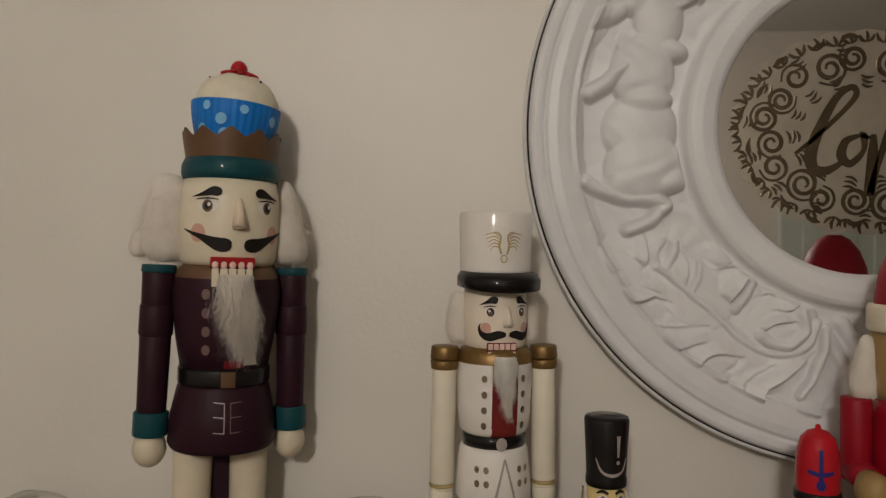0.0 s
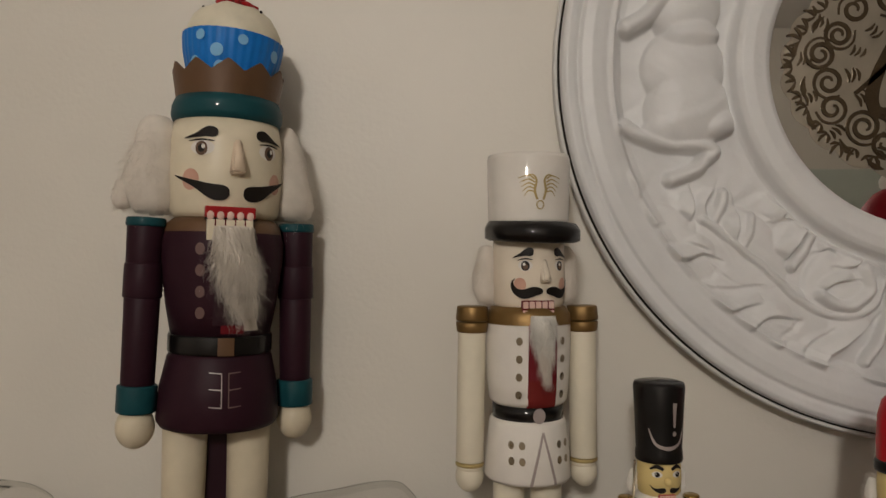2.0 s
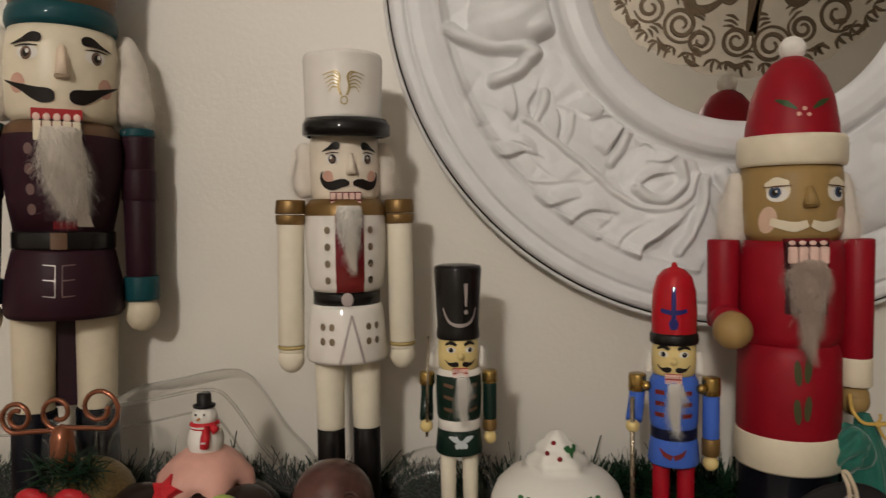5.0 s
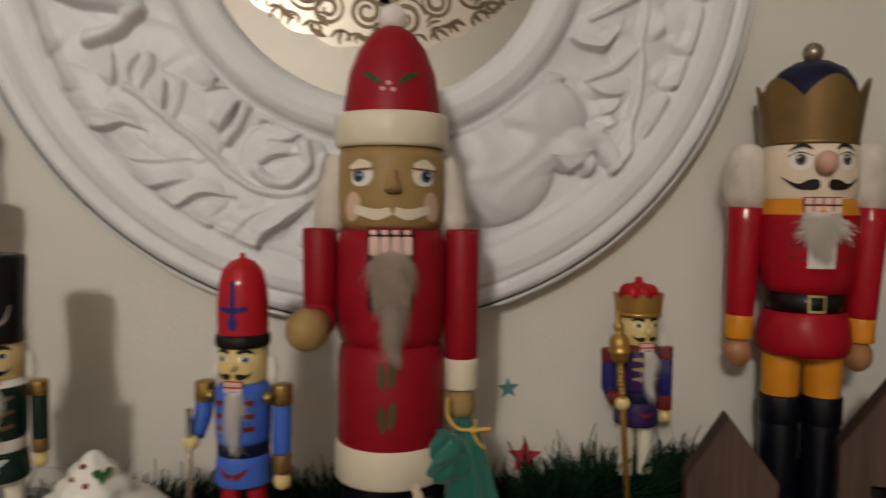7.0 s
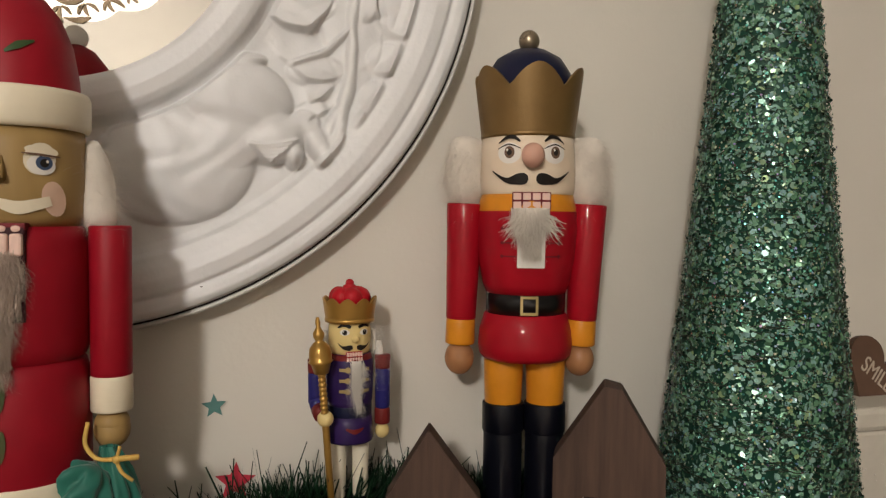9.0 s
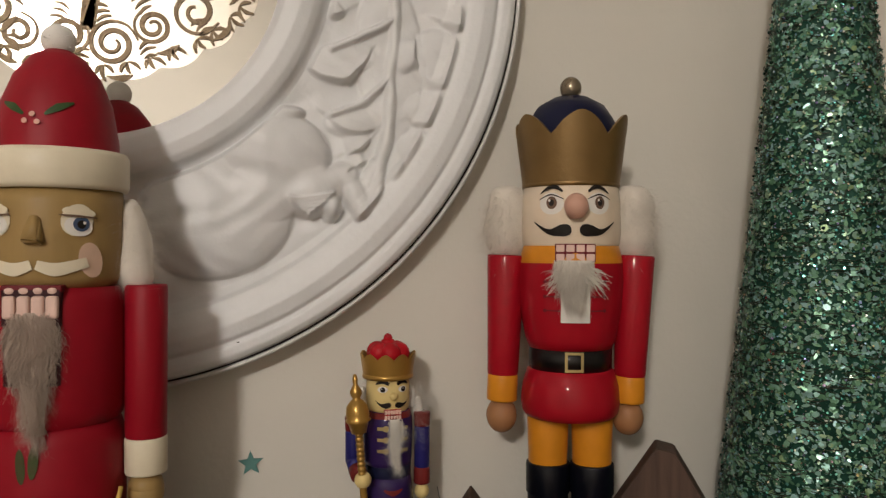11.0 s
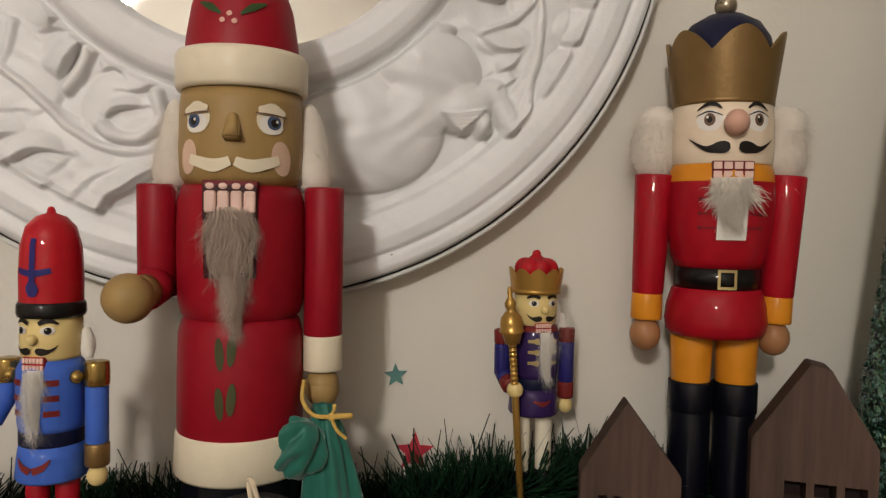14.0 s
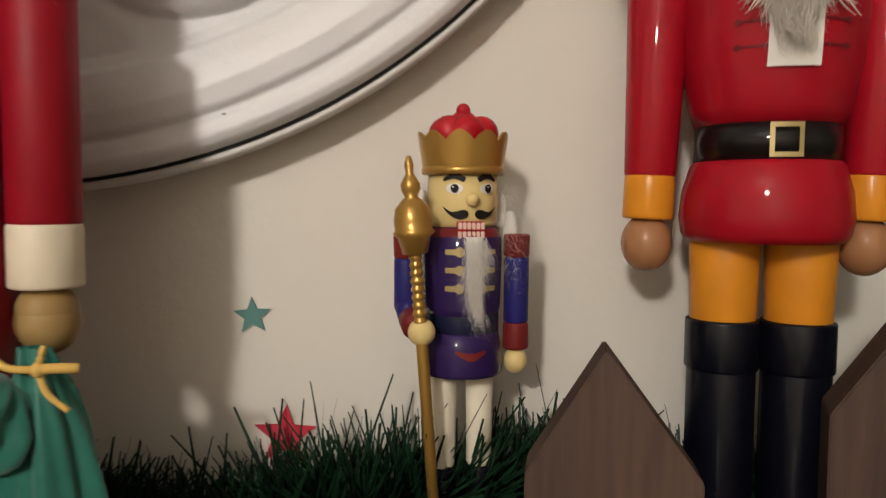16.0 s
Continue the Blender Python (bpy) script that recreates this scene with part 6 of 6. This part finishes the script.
# white porcelain jar shaped like whipped cream, with holly
def cream_jar():
    top = base("cream_jar", at(0.160, 0.520), "white porcelain whipped cream jar painted with holly", "jar")
    b = Build()
    prof = [(0, 0), (0.030, 0), (0.034, 0.004), (0.039, 0.020), (0.043, 0.036), (0.0450, 0.050), (0.0442, 0.060), (0.0405, 0.0685), (0.0335, 0.0755), (0.0250, 0.0800), (0.0190, 0.0815), (0.0200, 0.0838), (0.0188, 0.0872), (0.0145, 0.0900), (0.0132, 0.0918), (0.0136, 0.0938), (0.0112, 0.0968), (0.0078, 0.0988), (0.0066, 0.1010), (0.0028, 0.1045), (0, 0.1052)]
    rows = []
    for k, (r, z) in enumerate(prof):
        w = 0.060 if z > 0.081 else 0.008
        rows.append([(math.cos(a) * r * (1 + w * math.sin(6 * a + z * 90)), math.sin(a) * r * (1 + w * math.sin(6 * a + z * 90)), z) for a in (2 * math.pi * j / 72 for j in range(72))])
    b.grid("porcelain", rows, True)
    body = b.part("jar_body", top, "glossy white swirled porcelain")
    R = profile(prof[1:-1])
    spots = [(-0.024, 0.0690), (0.020, 0.0700), (-0.003, 0.0660), (0.036, 0.0640), (-0.042, 0.0620), (0.012, 0.0560), (-0.016, 0.0540), (0.055, 0.0560), (0.008, 0.0945)]
    for u, v in spots:
        b = Build()
        for t in (0.5, 2.6):
            b.stroke("holly", R, [(u, v), (u + 0.0030 * math.cos(t), v + 0.0024 * math.sin(t)), (u + 0.0058 * math.cos(t), v + 0.0040 * math.sin(t))], [0.0012, 0.0040, 0.0008], 0.0012, 6)
        b.stroke("holly", R, [(u, v), (u + 0.0005, v - 0.0045)], [0.0042, 0.0010], 0.0012, 5)
        b.part("holly_leaf", body, "green holly leaves")
    for u, v in ((-0.0075, 0.0930), (-0.0030, 0.0985), (0.0005, 0.0900), (0.024, 0.0655), (-0.018, 0.0660), (-0.027, 0.0645), (0.003, 0.0615), (0.031, 0.0600), (-0.010, 0.0690), (-0.036, 0.0580), (0.015, 0.0665)):
        b = Build()
        p = b.on(R, u, v, 0.0002)
        b.ball("berry", p, 0.0017, seg=12)
        b.part("berry", body)


cream_jar()


# round slate tag with a cord
def slate_tag():
    top = base("slate_tag", at(0.342, 0.512, 0.0385, 0, 9), "round dark slate tag with a pale cord loop", "tag")
    b = Build()
    b.lathe("slate", [(0, -0.0025), (0.0375, -0.0025), (0.0384, -0.0015), (0.0384, 0.0015), (0.0375, 0.0025), (0, 0.0025)], seg=72, turn=Matrix.Rotation(radians(90), 3, "X"))
    disc = b.part("disc", top, "matt dark slate disc")
    b = Build()
    b.tube("cord", smooth_path([(0.0015, -0.0035, 0.0275), (0.0035, -0.0045, 0.0315), (0.0010, -0.003, 0.0400), (-0.0015, 0.0, 0.0455), (-0.0030, 0.002, 0.0440), (-0.0015, -0.003, 0.0380), (-0.0005, -0.0045, 0.0300)], 6), 0.0013, 8)
    b.part("cord", top, "pale twisted cord")
    b = Build()
    b.tube("silver_line", [(0.0015 + 0.0045 * math.cos(a), -0.0030, 0.0275 + 0.0040 * math.sin(a)) for a in np.linspace(0, 2 * math.pi, 20)], 0.0009, 6)
    b.part("eyelet", disc, "metal eyelet")
    b = Build()
    b.tube("silver_line", [(0.022 * math.cos(a), -0.0027, 0.022 * math.sin(a) - 0.012) for a in np.linspace(0.9, 2.5, 20)], 0.0007, 6)
    b.part("chalk_line", disc)


slate_tag()


# wooden cut-out houses
def house(x, y, w, eave, apex, flat_top, thick, rz, wins, win_w, win_z):
    top = base("wooden_house", at(x, y, 0, rz), "dark stained wooden block house with cut windows", "house", "wooden houses")
    x1, z1 = win_z
    b = Build()
    outline = [(-w, 0), (w, 0), (w, eave), (flat_top[1], apex - 0.0025), (flat_top[0], apex), (-w, eave)]
    # front and back with window recesses: columns between and around the windows
    bm = bmesh.new()
    vs = [bm.verts.new((px, -thick / 2, pz)) for px, pz in outline]
    f = bm.faces.new(vs)
    ex = bmesh.ops.extrude_face_region(bm, geom=[f])
    bmesh.ops.translate(bm, verts=[v for v in ex["geom"] if isinstance(v, bmesh.types.BMVert)], vec=(0, thick, 0))
    bmesh.ops.recalc_face_normals(bm, faces=bm.faces[:])
    bmesh.ops.bevel(bm, geom=bm.edges[:], offset=0.0007, segments=2, affect="EDGES")
    bm.verts.index_update()
    b.add("house_wood", [v.co for v in bm.verts], [[v.index for v in fc.verts] for fc in bm.faces], False)
    bm.free()
    body = b.part("body", top, "stained wood block with vertical grain")
    for wx in wins:
        c = Build()
        c.box("house_wood", (wx - win_w / 2, -thick / 2 - 0.01, x1), (wx + win_w / 2, thick / 2 + 0.01, z1))
        cut = c.part("cutter", top)
        bpy.context.view_layer.update()
        md = body.modifiers.new("window", "BOOLEAN")
        md.operation, md.object, md.solver = "DIFFERENCE", cut, "EXACT"
        deps = bpy.context.evaluated_depsgraph_get()
        me = bpy.data.meshes.new_from_object(body.evaluated_get(deps))
        body.modifiers.clear()
        body.data = me
        bpy.data.objects.remove(cut)
        c = Build()
        c.box("house_dark", (wx - win_w / 2 + 0.0002, thick / 2 - 0.004, x1 + 0.0002), (wx + win_w / 2 - 0.0002, thick / 2 - 0.003, z1 - 0.0002))
        c.part("window_back", top, "dark window recess")


house(0.5610, 0.562, 0.0298, 0.0600, 0.1040, (-0.0030, -0.0010), 0.020, -16, (-0.0165, -0.0075, 0.0070, 0.0160), 0.0052, (0.020, 0.047))
house(0.6800, 0.556, 0.0360, 0.0770, 0.1270, (-0.0035, 0.0080), 0.024, -27, (-0.010, 0.007, 0.024), 0.0125, (0.038, 0.0530))


# glitter cone tree
def cone_tree():
    top = base("glitter_cone_tree", at(0.798, 0.560), "tall cone tree covered in shiny green and teal sequins", "tree")
    h, r0 = 0.690, 0.0695
    b = Build()
    b.lathe("cone_body", [(0, 0), (r0, 0), (r0 * 0.5, h * 0.5), (0.0015, h), (0, h)], seg=64)
    b.part("cone", top, "dark green tinsel covered cone")
    g = np.random.default_rng(5)

    def flakes(name, material, n, lo, hi, slim, jitter, lift, label):
        """Loose flakes lying round the cone, each turned a little its own way."""
        z = h * (1 - np.sqrt(g.random(n)))
        z = np.where(z > 0.55, z * 0.9, z)
        a = g.random(n) * 2 * np.pi
        r = r0 * (1 - z / h) + 0.0008 + g.random(n) * lift
        c = np.stack([np.cos(a) * r, np.sin(a) * r, z], 1)
        nrm = np.stack([np.cos(a), np.sin(a), np.full(n, 0.10)], 1) + g.normal(0, jitter, (n, 3))
        nrm /= np.linalg.norm(nrm, axis=1)[:, None]
        t = np.cross(nrm, g.normal(0, 1, (n, 3)))
        t /= np.linalg.norm(t, axis=1)[:, None]
        s = np.cross(nrm, t)
        size, asp = g.uniform(lo, hi, n)[:, None], g.uniform(slim, 1.0, n)[:, None]
        ring = [(1, 0), (0.5, 0.87), (-0.5, 0.87), (-1, 0), (-0.5, -0.87), (0.5, -0.87)]
        wob = g.uniform(0.75, 1.15, (n, 6))
        v = np.stack([c + t * size * (p * wob[:, k:k + 1]) + s * size * asp * (q * wob[:, k:k + 1]) for k, (p, q) in enumerate(ring)], 1).reshape(-1, 3)
        me = bpy.data.meshes.new(name)
        me.from_pydata(v.tolist(), [], np.arange(n * 6).reshape(-1, 6).tolist())
        me.materials.append(M[material])
        ob = new(name, me)
        ob.parent = top
        tagged(ob, label, kind="stuff")

    flakes("foil_layer", "foil", 24000, 0.0007, 0.0027, 0.18, 0.20, 0.0016, "pale translucent green foil shreds")
    flakes("flake_layer", "sequin", 7000, 0.0004, 0.0012, 0.35, 0.45, 0.0026, "small dark and green flakes")
    flakes("sequin_layer", "sequin_bright", 11000, 0.0004, 0.0011, 0.8, 0.24, 0.0034, "round bright iridescent sequins")
    b = Build()
    rg = random.Random(3)
    for _ in range(2200):
        q, ang = rg.random() ** 1.3 * 0.62, rg.uniform(0, 6.28)
        zz = q * h
        rr = r0 * (1 - q) + 0.002
        d = rg.uniform(0.10, 0.35) * rg.choice((1, -1))
        b.tube("wire", [((rr + 0.0012 * math.sin(k * 2.1)) * math.cos(ang + d * k / 3), (rr + 0.0012 * math.sin(k * 2.1)) * math.sin(ang + d * k / 3), zz + k * rg.uniform(-0.001, 0.0015)) for k in range(4)], 0.00035, 4, False)
    ob = b.part("tinsel_layer", top, "dark wound tinsel threads")
    ob["kind"] = "stuff"
    b = Build()
    for _ in range(420):
        q, ang = rg.random() ** 1.3 * 0.62, rg.uniform(0, 6.28)
        rr = r0 * (1 - q) + 0.0028
        b.ball("green_dark", (rr * math.cos(ang), rr * math.sin(ang), q * h), rg.uniform(0.0008, 0.0014), seg=8)
    ob = b.part("bead_layer", top, "tiny dark glass beads")
    ob["kind"] = "stuff"


cone_tree()


# white box and a heart sign beside the tree
def white_box():
    top = base("white_gift_box", at(0.9368, 0.598), "small frosted white box with faint glitter", "box")
    b = Build()
    b.box("box_white", (-0.060, -0.045, 0), (0.060, 0.045, 0.0804), 0.003)
    b.part("body", top)
    b = Build()
    b.box("box_white", (-0.0625, -0.0475, 0.0804), (0.0625, 0.0475, 0.0979), 0.004)
    b.part("lid", top)
    b = Build()
    rg = random.Random(2)
    for _ in range(60):
        b.ball("white", (rg.uniform(-0.058, 0.058), -0.0452, rg.uniform(0.004, 0.062)), rg.uniform(0.0004, 0.0008), seg=6)
    ob = b.part("glitter_specks", top, "tiny glitter specks")
    ob["kind"] = "stuff"


white_box()


def heart_sign():
    top = base("heart_sign", at(0.9295, 0.585, 0.1117, 0, 80), "brown wooden heart sign with pale lettering, leaning", "sign")
    rot = Matrix.Rotation(radians(-42), 3, "Z")
    bm = bmesh.new()
    pts = []
    for k in range(48):
        t = 2 * math.pi * k / 48
        x = 16 * math.sin(t) ** 3
        y = 13 * math.cos(t) - 5 * math.cos(2 * t) - 2 * math.cos(3 * t) - math.cos(4 * t)
        pts.append((x * 0.00205, (y + 1) * 0.00190))
    f = bm.faces.new([bm.verts.new(rot @ Vector((x, y, 0.0))) for x, y in pts])
    ex = bmesh.ops.extrude_face_region(bm, geom=[f])
    bmesh.ops.translate(bm, verts=[v for v in ex["geom"] if isinstance(v, bmesh.types.BMVert)], vec=(0, 0, -0.006))
    bmesh.ops.recalc_face_normals(bm, faces=bm.faces[:])
    bm.verts.index_update()
    b = Build()
    b.add("heart_brown", [v.co for v in bm.verts], [[v.index for v in fc.verts] for fc in bm.faces], False)
    bm.free()
    plate = b.part("plate", top, "brown wooden heart")
    cu = bpy.data.curves.new("lettering", "FONT")
    cu.body, cu.size, cu.align_x, cu.align_y, cu.extrude = "SMILE", 0.0150, "CENTER", "CENTER", 0.0003
    tmp = new("lettering", cu)
    deps = bpy.context.evaluated_depsgraph_get()
    me = bpy.data.meshes.new_from_object(tmp.evaluated_get(deps))
    bpy.data.objects.remove(tmp)
    me.transform(Matrix.Translation((0.0, 0.002, 0.0006)) @ rot.to_4x4() @ Matrix.Diagonal((0.85, 1.25, 1, 1)))
    me.materials.append(M["heart_line"])
    ob = new("lettering", me)
    ob.parent = plate
    tagged(ob, "pale painted word")


heart_sign()


# star stickers on the wall
def star(x, z, r, material, label, turn):
    b = Build()
    pts = []
    for j in range(10):
        q = r if j % 2 == 0 else r * 0.44
        a = math.pi / 2 + j * math.pi / 5 + turn
        pts.append((q * math.cos(a), q * math.sin(a)))
    vs = [(px, -0.0012, pz) for px, pz in pts] + [(px, 0, pz) for px, pz in pts] + [(0, -0.0012, 0)]
    b.add(material, vs, [(j, (j + 1) % 10, 20) for j in range(10)] + [(j, j + 10, (j + 1) % 10 + 10, (j + 1) % 10) for j in range(10)], False)
    b.thing("star_sticker", pose(x, WALL - 0.0002, SHELF + z), label, "sticker", "stars on the wall")


star(0.4250, 0.1010, 0.0087, "star_teal", "small teal paper star stuck on the wall", 0.05)
star(0.4390, 0.0455, 0.0145, "star_red", "red paper star stuck on the wall", -0.06)


# green cloth bag hanging from the hand
def cloth_bag():
    top = base("cloth_bag", at(0.3720, 0.553), "small green satin bag tied with yellow cord", "bag")
    rows = []
    for k, (r, z) in enumerate(((0.0040, 0.108), (0.0060, 0.101), (0.0085, 0.094), (0.0115, 0.084), (0.0140, 0.070), (0.0160, 0.052), (0.0180, 0.034), (0.0190, 0.016), (0.0180, 0.004), (0.0, 0.0005))):
        row = []
        for j in range(72):
            a = 2 * math.pi * j / 72
            f = 1 + 0.14 * math.sin(5 * a + 0.5 * k) + 0.08 * math.sin(11 * a - 0.5 * k) + 0.16 * noise.noise(Vector((2.2 * math.cos(a), 2.2 * math.sin(a), z * 60)))
            row.append((0.002 + 0.0010 * k + math.cos(a) * r * f, math.sin(a) * r * f * 0.75, z))
        rows.append(row)
    b = Build()
    b.grid("satin_green", rows, True)
    b.part("bag_cloth", top, "creased green satin")
    b = Build()
    m = Matrix.Rotation(radians(35), 3, "Y")
    rows = []
    for k in range(13):
        t = math.pi * k / 12
        row = []
        for j in range(60):
            a = 2 * math.pi * j / 60
            r = 0.0155 * math.sin(t) ** 0.8 * (1 + 0.13 * math.sin(6 * a + 3 * t) + 0.08 * math.sin(10 * a) + 0.35 * noise.noise(Vector((2.5 * math.cos(a), 2.5 * math.sin(a), 3.0 * math.cos(t)))))
            row.append(Vector((-0.0120, -0.006, 0.0855)) + m @ Vector((math.cos(a) * r, math.sin(a) * r * 0.8, 0.0165 * math.cos(t))))
        rows.append(row)
    b.grid("satin_green", rows, True)
    b.part("ruffle", top, "bunched top of the bag")
    b = Build()
    b.tube("cord_yellow", smooth_path([(-0.008, -0.002, 0.122), (-0.0085, -0.007, 0.112), (-0.003, -0.009, 0.1045), (0.004, -0.009, 0.1030), (0.008, -0.008, 0.1035)], 6), 0.0012, 8)
    b.tube("cord_yellow", smooth_path([(0.006, -0.009, 0.103), (0.012, -0.010, 0.1035), (0.0185, -0.008, 0.1030)], 6), [0.0016] * 12 + [0.0013], 8)
    b.tube("cord_yellow", smooth_path([(0.007, -0.009, 0.103), (0.010, -0.010, 0.096), (0.0155, -0.009, 0.0905)], 6), 0.0010, 8)
    b.tube("cord_yellow", smooth_path([(0.007, -0.009, 0.103), (0.0085, -0.010, 0.107), (0.009, -0.009, 0.110)], 6), 0.0010, 8)
    b.ball("cord_yellow", (0.0075, -0.0095, 0.1030), 0.0024, seg=12)
    b.part("cord", top, "yellow raffia cord")


cloth_bag()


# gold ball with copper scrolls, sprig and bow
def copper_ornament():
    top = base("scroll_ornament", at(-0.166, 0.528), "gold glitter ball ornament with copper wire scrolls and red bow", "ornament")
    b = Build()
    b.ball("glitter_gold", (0, 0, 0.0480), 0.0310, (1, 1, 1.05), 36)
    b.lathe("glitter_gold", rounded(0.016, 0, 0.014, 0.02))
    b.part("ball", top, "glittering gold ball")
    b = Build()
    b.lathe("copper", [(0, 0.074), (0.007, 0.076), (0.0085, 0.084), (0.0080, 0.098), (0.0060, 0.106), (0, 0.108)], (-0.012, -0.012, 0), 28)
    b.part("copper_cap", top, "worn copper cap")

    def scroll(cx, cz, r, turns, start, sense, tail):
        pts = []
        for k in range(int(turns * 18) + 1):
            a = k / 18 * 2 * math.pi
            q = r * (1 - 0.62 * k / (turns * 18))
            pts.append((cx + sense * q * math.cos(start + a), -0.015 + 0.0006 * k / 18, cz + q * math.sin(start + a)))
        c = Build()
        c.tube("copper", smooth_path([tail, pts[0]], 6)[:-1] + pts, 0.0017, 8)
        c.part("scroll", top, "curled copper wire")

    scroll(0.0160, 0.1200, 0.0150, 1.25, -1.2, 1, (-0.012, -0.013, 0.106))
    scroll(-0.0420, 0.1130, 0.0115, 1.5, -1.2, -1, (-0.014, -0.013, 0.104))
    scroll(-0.0130, 0.1170, 0.0120, 1.1, -1.5, -1, (-0.010, -0.014, 0.102))
    for k in range(2):
        s = 1 if k else -1
        c = Build()
        c.tube("ribbon_red", smooth_path([(-0.008, -0.030, 0.058), (-0.008 + s * 0.012, -0.036, 0.068), (-0.008 + s * 0.022, -0.032, 0.062), (-0.008 + s * 0.013, -0.034, 0.053), (-0.008, -0.032, 0.058)], 6), 0.0042, 10)
        c.part("bow_loop", top, "glossy red bow")
    c = Build()
    rg = random.Random(6)
    for _ in range(170):
        p = Vector((0.0 + rg.uniform(-0.018, 0.018), -0.024 + rg.uniform(-0.008, 0.01), 0.076 + rg.uniform(-0.008, 0.008)))
        d = Vector((rg.uniform(-1, 1), rg.uniform(-1, 0.4), rg.uniform(-0.5, 1))).normalized() * rg.uniform(0.010, 0.022)
        c.tube("needle_green", [p, p + d * 0.5, p + d], [0.0006, 0.0006, 0.0002], 4)
    c.part("sprig", top, "green pine sprig")


copper_ornament()


# clear plastic packaging
def plastic_pack(x, y, pts, depth, label, rz=0.0):
    """A blown clear shell: the outline in x and z, rounded front and back."""
    top = base("clear_plastic_pack", at(x, y, 0, rz), label, "packaging", "clear plastic packs")
    out = smooth_path(pts, 5)
    cx = sum(p[0] for p in out) / len(out)
    rows = []
    for q, s in ((-1.0, 0.72), (-0.96, 0.84), (-0.8, 0.94), (-0.4, 1.0), (0.4, 1.0), (0.8, 0.94), (1.0, 0.86)):
        rows.append([(cx + (px - cx) * s, q * depth, pz * (0.25 + 0.75 * s) if pz > 0.002 else pz) for px, pz in out])
    b = Build()
    b.grid("clear_plastic", rows)
    o, n = len(b.v), len(out)
    b.add("clear_plastic", rows[0], [tuple(range(n))])
    sh = b.part("shell", top, "thin crumpled clear plastic")
    sh.visible_shadow = False
    b = Build()
    b.tube("plastic_edge", [(p[0], -depth * 0.80, p[1]) for p in rows_edge(out, cx, 0.94)], 0.0013, 8)
    b.tube("plastic_edge", [(p[0], -depth * 0.98, p[1]) for p in rows_edge(out, cx, 0.78)], 0.0008, 8)
    e = b.part("crease", top, "thicker folded plastic edge")
    e.visible_shadow = False


def rows_edge(out, cx, s):
    return [(cx + (px - cx) * s, pz * (0.25 + 0.75 * s)) for px, pz in out]


plastic_pack(-0.105, 0.600, [(-0.082, 0.0), (-0.084, 0.060), (-0.078, 0.104), (-0.030, 0.118), (0.012, 0.125), (0.030, 0.114), (0.055, 0.078), (0.082, 0.046), (0.094, 0.0)], 0.040, "crumpled clear plastic pack, empty")
plastic_pack(-0.265, 0.606, [(-0.062, 0.0), (-0.058, 0.055), (-0.030, 0.088), (0.015, 0.098), (0.055, 0.086), (0.078, 0.0)], 0.034, "low rounded clear plastic pack, empty")
plastic_pack(-0.392, 0.600, [(-0.050, 0.0), (-0.046, 0.080), (-0.020, 0.118), (0.018, 0.116), (0.036, 0.092), (0.044, 0.0)], 0.036, "tall rounded clear plastic pack, empty")
plastic_pack(0.078, 0.617, [(-0.045, 0.0), (-0.042, 0.040), (-0.020, 0.056), (0.020, 0.057), (0.040, 0.045), (0.046, 0.0)], 0.026, "small clear plastic lid, empty")


# tinsel garland along the back of the shelf
def garland():
    top = base("pine_garland", at(0, 0), "dark green artificial pine garland along the wall", "garland")
    path = smooth_path([(-0.50, 0.622, 0.020), (-0.30, 0.628, 0.018), (-0.12, 0.622, 0.022), (0.05, 0.628, 0.016), (0.20, 0.622, 0.024), (0.33, 0.630, 0.018), (0.42, 0.624, 0.012), (0.50, 0.622, 0.022), (0.565, 0.630, 0.020), (0.62, 0.618, 0.022), (0.66, 0.628, 0.014)], 12)
    b = Build()
    b.tube("wire", path, 0.0016, 6)
    b.part("wire", top)
    g = random.Random(21)
    rows_v, rows_f = [], []
    n = 17000
    for _ in range(n):
        t = g.random() * (len(path) - 1)
        k = min(int(t), len(path) - 2)
        p = Vector(path[k]).lerp(Vector(path[k + 1]), t - k)
        a = g.uniform(0, 2 * math.pi)
        lean = 0.35 * math.sin(p.x * 37 + 1.0) + g.uniform(-0.45, 0.65)
        d = Vector((lean, math.cos(a) * 0.8, math.sin(a))).normalized()
        if p.y + d.y * 0.03 > WALL - 0.002:
            d.y = -abs(d.y) * 0.4
        l = g.uniform(0.018, 0.038) * (1.22 if 0.43 < p.x < 0.57 else 0.90)
        if g.random() < 0.05:
            l *= 1.45
        tip = p + d * l
        if tip.z < 0.001:
            tip.z = 0.001 + g.random() * 0.004
        side = d.cross(Vector((g.uniform(-1, 1), g.uniform(-1, 1), g.uniform(-1, 1)))).normalized() * g.uniform(0.0004, 0.0009)
        mid = p.lerp(tip, 0.55) + Vector((0, 0, g.uniform(-0.002, 0.002)))
        o = len(rows_v)
        rows_v += [p - side, p + side, mid - side, mid + side, tip - side * 0.6, tip + side * 0.6]
        rows_f += [(o, o + 1, o + 3, o + 2), (o + 2, o + 3, o + 5, o + 4)]
    b = Build()
    b.add("needle_green", rows_v, rows_f, False)
    ob = b.part("needles", top, "thin glossy dark green needles")
    ob["kind"] = "stuff"


garland()
